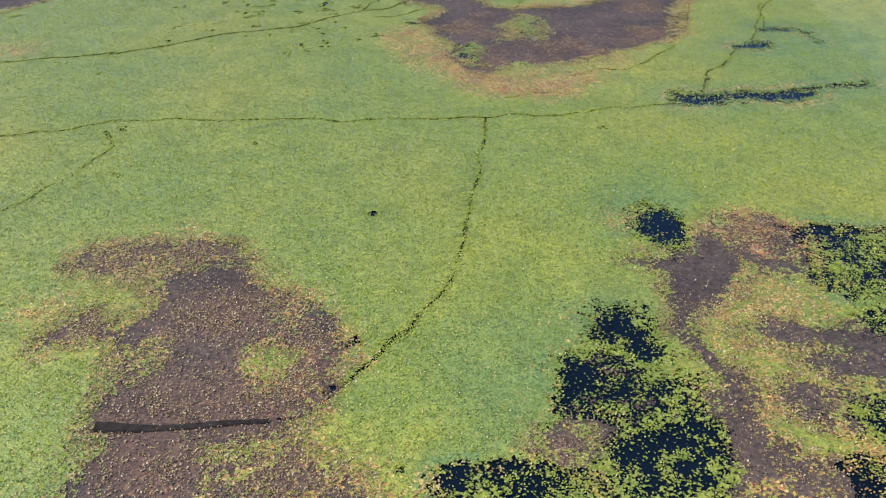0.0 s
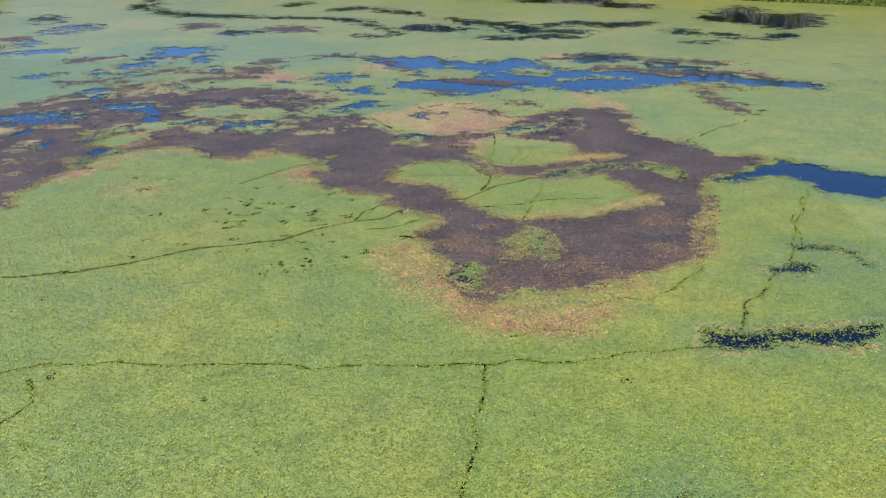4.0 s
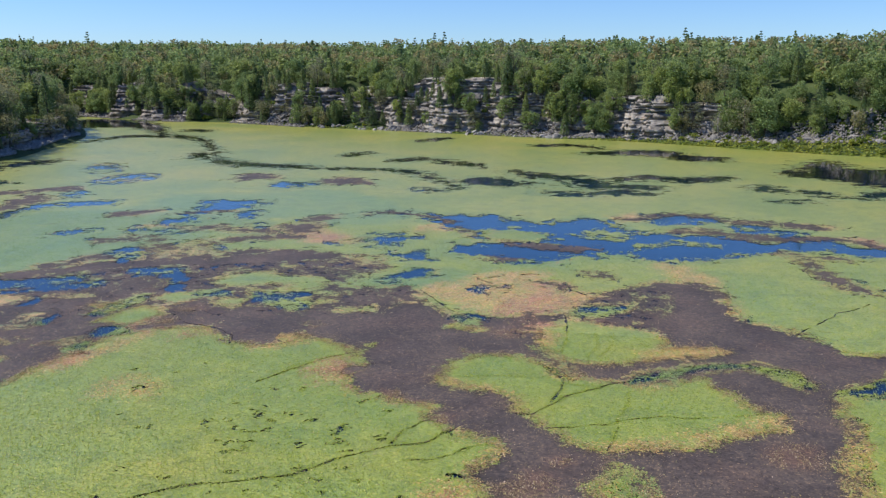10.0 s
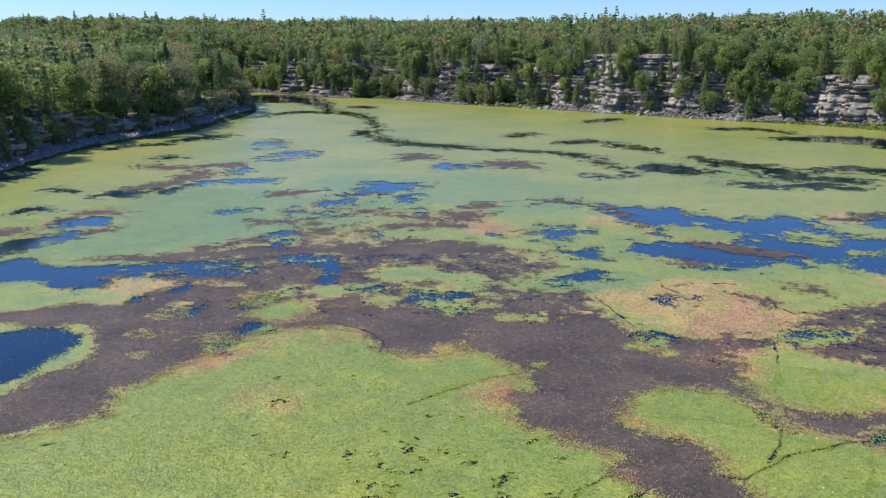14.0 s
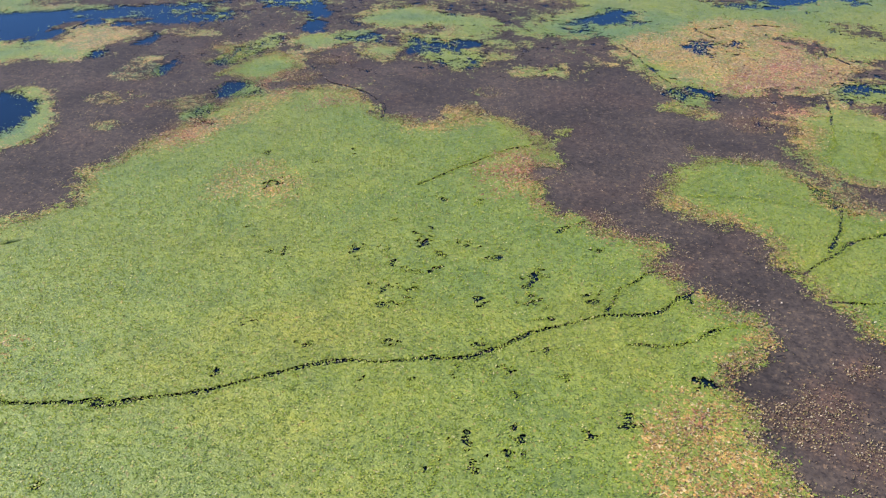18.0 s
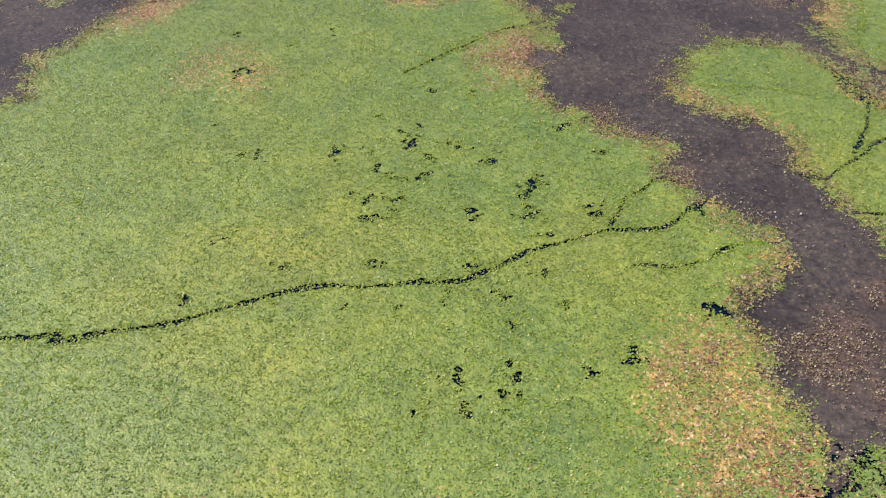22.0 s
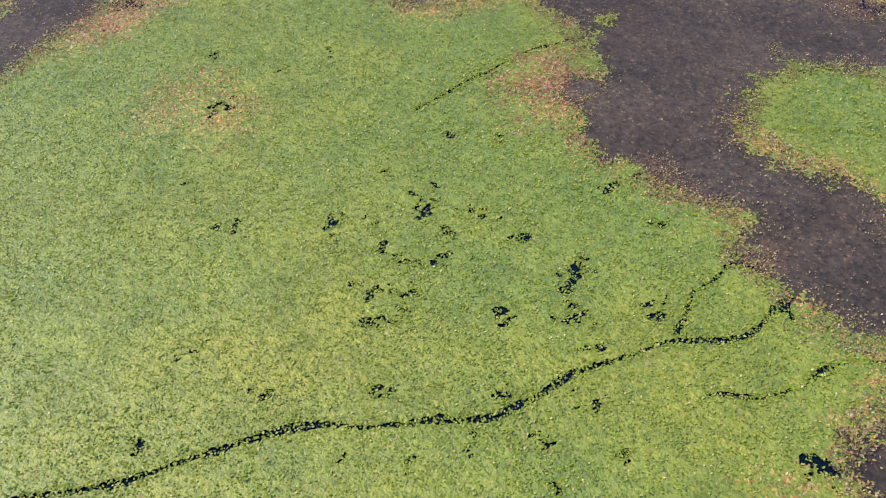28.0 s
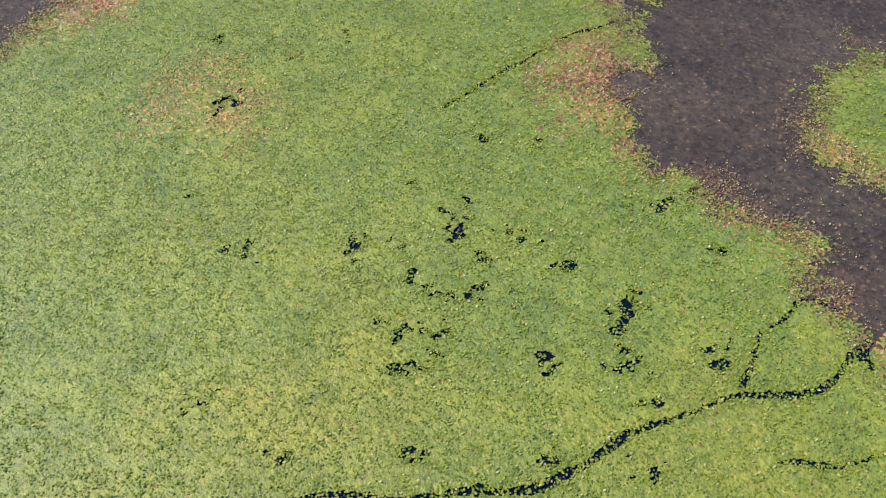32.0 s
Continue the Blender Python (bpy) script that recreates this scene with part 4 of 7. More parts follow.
area("yellow", (-2.6, 59.8), (-2.1, 62.6), (-1.3, 64.8), (0.1, 65.4), (0.2, 61.6), (0.8, 59), (-0.1, 59.2), (-1.3, 60.1))
area("yellow", (-12.7, 65.8), (-12.3, 70), (-10.9, 69.1), (-10.5, 65.5), (-11.6, 64.8))
area("yellow", (-47.4, 58.7), (-47.9, 61.1), (-45, 62.4), (-43.5, 62.1), (-43.9, 60), (-44.7, 58.1))
area("yellow", (-40.6, 57.5), (-40.6, 58.6), (-39, 58.8), (-38.4, 57.7), (-39.7, 57.1))
area("yellow", (-37, 61.2), (-36.4, 62.2), (-35.4, 61.7), (-35.3, 60.2), (-36.1, 59.9))
area("red", (-30.1, 61.7), (-29, 63.4), (-27.6, 62.8), (-28.5, 61))
area("red", (-30.9, 56.6), (-29.7, 58.6), (-29.2, 59.8), (-28.3, 58.4), (-29.4, 56.5))
area("red", (-25.8, 55.7), (-24.5, 57.2), (-24, 56.6), (-25.1, 55.3))
area("red", (-31.75, 47.81), (-31.4, 49.4), (-30.6, 49.5), (-30.4, 48))
area("yellow", (-31.44, 46.31), (-30.7, 49.3), (-30.2, 50.7), (-29, 54.8), (-28.4, 54.3), (-29.4, 50.4), (-30.61, 47.15))
area("yellow", (-31.8, 92), (-31.2, 97.5), (-27.5, 94.5), (-25.3, 92), (-26.1, 88.5), (-28.1, 89))
area("red", (-29.3, 92.4), (-27.9, 93.7), (-25.8, 91.5), (-26.9, 89.3))
area("yellow", (-18.6, 100), (-16.3, 102.8), (-14.4, 100.2), (-16.5, 96.9))
area("yellow", (5.7, 112.8), (7.4, 114.9), (8, 111.6), (6.2, 109.5))
area("red", (30.9, 103.4), (33.3, 104.6), (33.6, 100.2), (31.8, 101))
area("yellow", (9.5, 85.6), (13.9, 80.8), (13.9, 68.9), (14.7, 65.8), (13.7, 67.3), (13.3, 75.6), (10.9, 81.2))
area("yellow", (9.14, 44.23), (11.89, 45.85), (14.23, 47.8), (14.6, 49.2), (12.71, 47.48), (10.14, 45.69), (7.71, 43.93))
area("yellow", (7.3, 56.9), (9.4, 60.6), (12.6, 61.3), (12.8, 59.8), (10, 57.9))
area("yellow", (-6.2, 51.3), (-4.9, 50.3), (-2.6, 49.2), (-0.95, 47.2), (-1.8, 48.5), (-4.1, 50.1))
area("yellow", (2.51, 43.17), (4.83, 42.53), (8.23, 43.38), (8.28, 44.05), (4.83, 43.32))
area("red", (-13.7, 51.4), (-12.6, 52.7), (-11.6, 50.2), (-12, 49.2), (-13.3, 49.8))
area("weed", (-12.3, 51.3), (-11.4, 52), (-10.9, 51.2), (-11.8, 50.5))
area("yellow", (-19.8, 56.1), (-18.5, 57.8), (-16.8, 56.9), (-17.8, 55.1), (-19.1, 54.8))
area("yellow", (3.98, 35.8), (3.89, 37.56), (4.94, 38.45), (5.44, 36.69))
spots("specks", (1.53, 37.99, 1.2))
spots("specks", (13.92, 43.76, 1.4))
spots("specks", (14.28, 37.87, 2))
spots("specks", (4.06, 31.47, 1.5))
spots("specks", (6.74, 31.82, 1.8))
spots("specks", (10.1, 34.03, 1.6))
spots("specks", (12.01, 36.2, 1.5))
spots("specks", (1.16, 38.84, 1.2))
spots("specks", (14.48, 44.7, 1.2))
spots("specks", (0.86, 37.47, 1.6))
spots("specks", (2.69, 36.86, 1.2))
spots("specks", (-12.9, 50.5, 1))
spots("specks", (-2.5, 60.8, 1.4))
spots("specks", (3.3, 65.3, 1.6))
spots("specks", (2.3, 68.4, 2.2))
spots("specks", (-3.6, 72.7, 3))
spots("specks", (-9.2, 73.4, 3))
spots("specks", (-8.07, 47.72, 1))
spots("specks", (-20.2, 54.5, 1.2))
spots("specks", (-30.7, 49.3, 1.5))
spots("specks", (-29, 58.1, 1.6))
spots("specks", (-28.7, 62, 1.8))
spots("specks", (-45.5, 60.4, 2.5))
spots("specks", (-1.5, 64.1, 2))
spots("specks", (-5.2, 61.4, 1))
band("wide_trail", (-0.85, 46.4, 0.09), (0.43, 46.43, 0.09), (1.43, 47.87, 0.09), (2.2, 49.3, 0.1), (3.4, 50.9, 0.1), (5.1, 52.3, 0.1), (7.2, 53.5, 0.1))
band("wide_trail", (1.4, 48.3, 0.1), (1.9, 50.6, 0.1), (1.9, 53.1, 0.1))
band("trail", (1.2, 44.82, 0.04), (2.4, 45.15, 0.04), (4.21, 45.68, 0.04), (5.73, 46.77, 0.04), (7.29, 47.49, 0.04), (10.1, 48.2, 0), (12.6, 48.8, 0), (14.4, 49.6, 0))
band("trail", (4.69, 42.63, 0.04), (4.82, 44.36, 0.04), (5.27, 46.28, 0.04), (5.9, 48.8, 0), (6, 50.6, 0))
band("trail", (-4.7, 51.3, 0), (-2.6, 52.1, 0), (0.2, 52.4, 0), (2, 52.6, 0), (4.1, 53.5, 0), (5.5, 54.6, 0), (7.7, 55.9, 0))
band("trail", (2, 51.6, 0), (3.4, 51.4, 0), (4.1, 53, 0), (5.1, 53.7, 0))
band("trail", (1.2, 66.9, 0), (1.6, 60.5, 0), (1.4, 56.7, 0))
band("trail", (3.4, 62.2, 0), (3.8, 59, 0), (3.3, 56.6, 0))
band("trail", (4.9, 62.8, 0), (4.9, 59.9, 0), (4, 56.2, 0))
band("trail", (6, 63.5, 0), (6.5, 61.6, 0), (7.5, 59.8, 0))
band("trail", (9.2, 60.6, 0), (8.4, 59.2, 0), (8, 56.8, 0))
band("trail", (18.2, 65.1, 0), (20.1, 68.7, 0), (22.8, 72.4, 0))
band("trail", (-7.6, 79.8, 0.1), (-8, 77.9, 0.1), (-7.1, 76, 0.1), (-5.8, 74.7, 0.1))
band("trail", (-11.5, 71.3, 0.1), (-10, 68.6, 0.1), (-8.5, 66.6, 0.1), (-7.3, 65.1, 0.1))
band("trail", (0.3, 76.7, 0.1), (1.5, 73.8, 0.1), (2.6, 72.9, 0.1))
band("trail", (-6.7, 76.9, 0.1), (-5, 78.2, 0.1), (-3, 79.2, 0.1), (-1.6, 79.2, 0.1))
band("wide_trail", (-29.2, 60, 0.1), (-28.2, 59.2, 0.1), (-26.9, 58.1, 0.1), (-24.8, 57.8, 0.1), (-23.5, 57.2, 0.1), (-22.4, 56.2, 0.1), (-21.7, 54.6, 0.1))
band("trail", (-15.8, 50.4, 0), (-15, 51.7, 0), (-14.2, 52.5, 0), (-13.1, 53.1, 0), (-12.1, 54.1, 0))
band("trail", (1.2, 66.5, 0.1), (1.2, 64.4, 0.1), (1.5, 62, 0.1))
band("trail", (25.9, 52.8, 0), (24.6, 48.5, 0), (22.8, 45.87, 0.03), (22.39, 44.46, 0.03), (22.41, 42.36, 0.03), (22.08, 40, 0.03))
band("trail", (19.42, 35.58, 0.03), (18.72, 33.99, 0.03), (17.38, 31.87, 0.03), (16.66, 30.49, 0.03), (16.05, 28.29, 0.03))
band("trail", (8.22, 29.37, 0.03), (10.07, 30.64, 0.03), (11.94, 31.31, 0.03), (14.14, 33.67, 0.03), (15.38, 36, 0.03))
band("trail", (4.58, 25.9, 0.03), (5.74, 26.49, 0.03), (7.63, 26.95, 0.03), (9.29, 27.08, 0.03))
area("weed", (-11.55, 7.01), (-10.74, 8.34), (-8.43, 8.59), (-6.37, 8.9), (-5.18, 7.77), (-7.69, 6.7), (-7.66, 5.49), (-9.86, 6.39))
area("thin", (-11.55, 7.01), (-10.74, 8.34), (-8.43, 8.59), (-6.37, 8.9), (-5.18, 7.77), (-7.69, 6.7), (-7.66, 5.49), (-9.86, 6.39))
area("yellow", (-11.55, 7.01), (-10.74, 8.34), (-8.43, 8.59), (-6.37, 8.9), (-5.18, 7.77), (-7.69, 6.7), (-7.66, 5.49), (-9.86, 6.39))
area("thin", (-3.71, 5.55), (-2.14, 5.36), (-0.69, 4.16), (-0.16, 2.35), (-0.36, 0.91), (-1.17, 0.43), (-1.16, 2.24), (-1.93, 3.7), (-3.07, 4.07))
area("thin", (-2.56, -2.93), (-1.17, -1.9), (0.18, -1.76), (1.53, -3.33), (-1.84, -4.09), (-3.08, -3.82))
area("thin", (14.06, 13.17), (16.2, 13.73), (17.37, 12.59), (17.03, 10.67), (15.41, 10.92), (13.93, 11.63))
area("yellow", (-3.71, 5.55), (-2.14, 5.36), (-0.69, 4.16), (-0.16, 2.35), (-0.36, 0.91), (-1.17, 0.43), (-1.16, 2.24), (-1.93, 3.7), (-3.07, 4.07))
area("yellow", (-2.56, -2.93), (-1.17, -1.9), (0.18, -1.76), (1.53, -3.33), (-1.84, -4.09), (-3.08, -3.82))
area("yellow", (14.06, 13.17), (16.2, 13.73), (17.37, 12.59), (17.03, 10.67), (15.41, 10.92), (13.93, 11.63))
area("red", (-2.68, 4.96), (-1.28, 4.43), (-0.39, 2.32), (-0.82, 0.87), (-1.35, 2.22), (-1.93, 3.7))
area("red", (14.4, 13.06), (16.15, 13.49), (17.05, 12.19), (16.55, 10), (15.22, 11.11))
area("thin", (-7.77, 1.99), (-6.81, 2.86), (-5.65, 1.47), (-6.6, 0.25))
area("yellow", (12.87, 6.27), (14.3, 8.58), (16.92, 8.86), (16.79, 6.69), (14.58, 5.78))
area("yellow", (14.32, 4.49), (16.04, 5.29), (16.31, 4.1), (15.63, 2.89), (14.33, 2.75))
area("thin", (17.14, 12.56), (19.42, 13.27), (21.3, 12.73), (23.28, 12.41), (20.82, 5.8), (19.43, 6.97), (18.86, 7.6), (18, 8.16), (17.07, 9.46))
area("thin", (16.84, 5.38), (19.32, 6.62), (20.42, 5.76), (19.53, 3.3), (18.04, 3.14), (16.8, 3.86))
area("teal", (7.72, 6.41), (9.93, 8.12), (11.12, 7.13), (11.34, 5.44), (9.77, 5.94))
area("teal", (4.11, 4.02), (6.68, 5.61), (7.86, 3.2), (6.92, -0.11), (5.21, -0.76))
area("scatter", (-40.98, 41.71), (-50.5, 49.2), (-50.5, 56.5), (-51.5, 62), (-47.6, 68.4), (-40.9, 73.7), (-30.1, 77.8), (-19, 82), (-16.2, 72), (-12.3, 70.5), (-11.4, 65.5), (-14, 63), (-19.9, 61.5), (-22.7, 60.5), (-23.7, 58.2), (-26.4, 58.3), (-28.4, 57.1), (-30.7, 56.3), (-32.2, 53.5), (-33.9, 51.2), (-33.19, 47.26), (-34.55, 44.63))
area("scatter", (-2.7, 59.7), (-1.5, 65.6), (4.1, 73.1), (9.8, 75.5), (8.7, 65.5), (3.9, 63.5), (1.6, 65.2), (-0.9, 61.5))
area("weed", (12.29, 1.99), (13.86, 2.21), (13.12, 0.67), (13.42, -0.36), (14.9, -0.65), (15.54, -1.23), (14.46, -2.36), (12.3, -2.39), (12.23, -0.48))
area("water", (8.5, 4.81), (8.96, 6.02), (9.82, 6.57), (10.74, 5.37), (11.48, 4.13), (10.73, 3.45), (9.45, 4.22))
area("water", (7.66, 2.89), (8.65, 3.82), (9.16, 2.7), (10.98, 2.34), (11.31, 1.36), (9.6, 1.13), (7.91, 1.47))
area("water", (8.76, -1.08), (10.62, 0.73), (12.22, 1), (12.32, -0.47), (12.18, -2.21), (10.69, -2.76), (9.2, -1.9))
area("water", (4.42, -3.43), (4.81, -2.37), (6.44, -2.02), (7.57, -2.32), (8.03, -3.04))
area("water", (16.53, 1.66), (17.97, 2.46), (19.13, 2.19), (18.66, 0.9), (16.93, 0.72))
area("thin", (8.24, 3.24), (9.23, 3.8), (12.24, 2.25), (12.48, 1.48), (11.19, 1.09), (9.48, 1.96))
area("thin", (4.27, -3.44), (4.62, -1.96), (6.92, -1.49), (8.61, -0.87), (9.56, -1.43), (11.71, -0.07), (12.17, -1.8), (12.11, -2.61))
area("thin", (7.45, 1.21), (9.07, 1.12), (10.8, 0.8), (8.96, -0.6), (7.61, -0.27))
area("thin", (0.9, 67.6), (2.4, 70), (6, 70.4), (6.5, 68.5), (3, 65.6))
area("water", (14.16, 27.47), (14.83, 27.73), (15.32, 27.36), (15.96, 27.19), (17.22, 27.7), (18.45, 28.03), (20.02, 28.15), (22.69, 28.59), (22.18, 27.35), (19.62, 27.01), (18.07, 26.8), (16.87, 26.44), (15.88, 25.99), (15, 26), (14.14, 26.09), (14.59, 26.59))
area("water", (19.23, 35.87), (20.32, 36.78), (21.18, 36.9), (21.61, 36.06), (20.25, 35.63))
area("water", (21.87, 39.88), (21.93, 39.54), (23.09, 39.34), (23.97, 39.74), (24.19, 40.03), (24.11, 40.2), (23.3, 39.94), (22.14, 40.15))
area("thin", (-25.8, 66.8), (-24.3, 68.1), (-19.7, 66), (-19, 63.8), (-20.9, 62.6), (-23.9, 64.4))
area("thin", (-36, 58.8), (-35.5, 60.3), (-35.2, 63.3), (-33.9, 65.1), (-33.2, 64), (-33.4, 60.6), (-34.2, 58.4))
area("weed", (14.1, 5.34), (15.84, 6.08), (17.73, 5.79), (19.43, 5.65), (19, 4.39), (17.04, 4.72), (15.16, 4.82))
area("weed", (16.1, 4.02), (18.76, 4.9), (20.34, 4.53), (19.8, 3.06), (17.28, 3.01))
area("thin", (16.22, 2.41), (18.1, 2.88), (20.06, 2.81), (19.07, 0.24), (17.12, 0.27), (15.96, 0.85))
area("thin", (12.32, -2.29), (14.18, -0.94), (17.18, 0.04), (18.89, -0.22), (17.85, -2.96), (12.09, -3.57))
band("trail", (-21.15, 17.88, 0.07), (-18.58, 18.85, 0.07), (-16.07, 20.48, 0.07), (-11.71, 21.02, 0.07), (-7.18, 21.58, 0.07), (-2.6, 21.93, 0.07), (3.43, 23.03, 0.07), (8.03, 23.9, 0.07), (11.17, 25.09, 0.07), (14.09, 26.19, 0.07))
band("trail", (3.6, 22.89, 0.06), (3.8, 17.55, 0.06), (3.56, 13.62, 0.06), (3.7, 10.32, 0.06), (3.35, 7.8, 0.06), (2.52, 5.51, 0.06), (1.75, 3.62, 0.06), (0.55, 1.56, 0.06), (-0.56, -0.16, 0.06))
band("trail", (-15.86, 19, 0.07), (-14.7, 17.44, 0.07), (-15.52, 13.45, 0.07), (-17.13, 10.9, 0.07))
band("trail", (15.92, 27.99, 0.07), (16.74, 30.66, 0.07), (18.67, 34.19, 0.07), (19.86, 35.94, 0.07))
band("trail", (20.56, 36.88, 0.07), (22.49, 43.87, 0.07), (24.87, 50.16, 0.07))
band("wide_trail", (-20.63, 30.28, 0.1), (-19.47, 30.97, 0.1), (-17.77, 32.14, 0.1), (-16.11, 33.49, 0.1), (-14.61, 34.73, 0.1), (-13.7, 35.26, 0.1), (-12.05, 36.02, 0.1), (-10.32, 37.03, 0.1), (-9.44, 37.82, 0.1), (-8.59, 38.84, 0.1), (-7.42, 40.05, 0.1), (-5.97, 41.01, 0.1), (-4.33, 42.02, 0.1), (-3.8, 43.06, 0.1), (-3.62, 43.76, 0.1))
band("wide_trail", (-27.76, 27.59, 0.1), (-24.96, 28.81, 0.1), (-23.6, 29.35, 0.1), (-22.03, 29.91, 0.1), (-20.56, 30.61, 0.1))
band("trail", (-6.39, 41.13, 0.07), (-6.09, 42.86, 0.07), (-4.99, 44.54, 0.07), (-4.38, 44.53, 0.07))
band("trail", (-12.83, 54.21, 0.07), (-14.45, 52.14, 0.07), (-15.77, 49.66, 0.07), (-16.6, 47.86, 0.07))
band("trail", (38.59, 112.6, 0.07), (43.21, 112.7, 0.07), (48.15, 111.3, 0.07))
band("trail", (18.05, 64.9, 0.07), (22.38, 71.3, 0.07), (25.92, 74.6, 0.07))
spots("hole", (-14.59, 43.56, 0.39), (-17.03, 41.61, 0.26), (-19.98, 40.46, 0.31), (-15.81, 42.13, 0.19), (-15.08, 41.41, 0.18), (-14.24, 41.13, 0.2), (-13.48, 41.43, 0.2), (-14.84, 39.66, 0.27), (-13.7, 40.02, 0.27), (-13.67, 39.14, 0.22), (-14.24, 38.71, 0.2))
spots("hole", (-10.96, 40.28, 0.29), (-9.46, 42.5, 0.28), (-9.54, 41.57, 0.19), (-9, 40.72, 0.28), (-8.74, 40.01, 0.27), (-6.98, 41.66, 0.23), (-18.49, 36.13, 0.22), (-17.56, 36.44, 0.12), (-18.12, 33.08, 0.15), (-13.13, 36.56, 0.16))
spots("hole", (-10.2, 37.68, 0.24), (-10.51, 36.21, 0.21), (-8.04, 38.25, 0.24), (-13.57, 42.6, 0.17), (-13.34, 43.72, 0.14), (-12.45, 43.93, 0.26), (-11.8, 42.91, 0.13), (-11.28, 43.23, 0.13), (-9.42, 46.3, 0.25), (-7.54, 45.29, 0.17), (-11.06, 41.66, 0.1))
spots("hole", (-12.11, 40.05, 0.09), (-21.24, 50.16, 0.26), (-22.86, 48.55, 0.23), (-23.2, 45.62, 0.32), (-22.18, 41.71, 0.14), (-21.52, 41, 0.14), (-14.25, 36.77, 0.13), (-15.93, 35.49, 0.17), (-8.85, 36.6, 0.2), (-11.71, 35, 0.12), (-13.25, 34.52, 0.12))
spots("hole", (-7.01, 36.99, 0.17), (-15.22, 47, 0.17), (-13.61, 47.3, 0.17), (-25.3, 48.29, 0.19), (-16.56, 44.57, 0.13), (-24.34, 35.96, 0.11), (-3.64, 42.98, 0.15), (-8.58, 47.47, 0.18))
spots("hole", (-9.1, 33.24, 0.23), (-7.45, 33.98, 0.21), (-9.52, 31.84, 0.18), (-8.33, 32.15, 0.18), (-4.47, 35.74, 0.21), (-5.4, 34.74, 0.17), (-20.04, 27.11, 0.14), (-8.15, 35.74, 0.16), (-7.08, 41.98, 0.23), (-7.55, 32.84, 0.3))
spots("hole", (-15.07, 19.3, 0.24), (-13.39, 14.52, 0.16), (-7.96, 18.5, 0.14), (10.08, 22.36, 0.18), (2.8, -2.15, 0.13), (-1.18, -0.6, 0.32), (0.1, 0.96, 0.26), (0.2, 3.29, 0.2), (-15.85, 9.13, 0.14), (-0.57, 12.18, 0.12))
spots("yellow", (-24.73, 45.25, 2.05), (-12.96, 51.57, 1.36), (-2.41, 35.97, 1.43), (-5.03, 47.48, 1.31), (-32.71, 48.99, 1.33), (-27.6, 57.3, 1.47))
spots("yellow", (-1.24, 33.19, 1.78), (6.22, 29.3, 2.06), (3.59, 28.96, 1.47), (8.92, 31.41, 1.83), (12.92, 35.04, 1.3))
spots("yellow", (-7.65, 8.46, 2.08), (-0.91, 2.87, 1.08), (10.16, 12.85, 0.98), (15.72, 12.5, 1.81), (15.35, 4, 1.45), (-1.71, -2.41, 1.84), (-11.57, 4.36, 1.26), (16.3, 8.05, 1.51), (-27.12, 30.26, 1.83), (-10.83, 7.49, 1.37))
spots("red", (-12.79, 52.03, 0.91), (-2.68, 36.48, 0.87), (-6.48, 46.89, 0.78))
spots("red", (-1.85, 3.39, 0.8), (-2.39, 0.43, 1.65), (-3.05, -2.99, 0.99))
spots("teal", (6.62, 37.74, 1.04), (10.39, 55.85, 1.83), (-5.07, 24.38, 1.63))
spots("teal", (5.45, 1.26, 2.02), (-15.81, 27.48, 3.09), (-5.56, 28.59, 3.1), (-1.56, -0.51, 0.8), (10.95, 7.48, 0.86))
oval("sparse", 9.8, 0.38, 2.86, 3.67, 6)
oval("sparse", 5.63, -2.43, 1.95, 1.25, 6)
oval("sparse", 19.08, 11.23, 2.54, 2.5, 6)
oval("sparse", 16.13, -1.36, 0.97, 0.79, 6)
spots("yellow", (-2.4, 35.86, 0.71), (-1.47, 33.73, 0.82), (-0.66, 31.88, 0.92), (-3.44, 36.85, 0.55))
spots("yellow", (-12.41, 49.78, 1.28), (-7.66, 47.28, 0.97), (-5.03, 46.11, 0.92), (-3.05, 43.85, 1.03), (-2.84, 36.7, 0.84), (-23.18, 45.34, 1.9))
spots("red", (-12.41, 50.58, 0.87), (-2.86, 36.87, 0.56))
spots("specks", (1.05, 37.71, 1.07), (2.4, 40.87, 0.77))
spots("specks", (-3.3, 0.33, 4.76), (-5.06, 4.36, 2.48), (-3.95, -2.87, 3.97), (-0.99, -2.55, 3.31), (-9.36, 3.4, 1.43), (7.76, -1.18, 1.01), (9.5, 2.24, 0.56))
area("yellow", (-3.51, 36.42), (-1.59, 37.63), (1.19, 31.91), (3.57, 29.3), (6.51, 29), (9.78, 30.8), (12.11, 33.33), (11.28, 31), (7.35, 26.58), (3.14, 27.26), (0.24, 29.56), (-2.53, 33.02))
area("red", (-0.4, 34.14), (1.19, 31.91), (3.59, 28.96), (6.23, 28.63), (9.17, 30.37), (8.52, 28.6), (6.25, 27.04), (3.4, 27.62))
area("yellow", (-3.4, 37.16), (-2.1, 37.65), (-1.2, 35.79), (-0.47, 34.11), (-0.15, 32.07), (-0.11, 30.56), (-1.06, 30.19), (-2, 31.78), (-2.77, 33.7), (-3.31, 35.51))
spots("specks", (10.54, 33.13, 2.2), (4.45, 29.41, 1.78), (1.19, 31.91, 1.26), (7.45, 35.16, 1.98))
spots("specks", (1.2, 37.99, 1.41), (2.18, 33.07, 1.76), (5.59, 37.61, 2.08))
spots("specks", (-10.38, 7.54, 2.05), (-7.61, 8.33, 1.85), (-0.91, 2.87, 1.18), (-4.03, 7.41, 1.34), (15.72, 12.5, 2.17), (15.24, 3.55, 0.95), (10, 12.35, 0.54), (15.34, 6.53, 0.58), (-2.08, -1.77, 1.02))
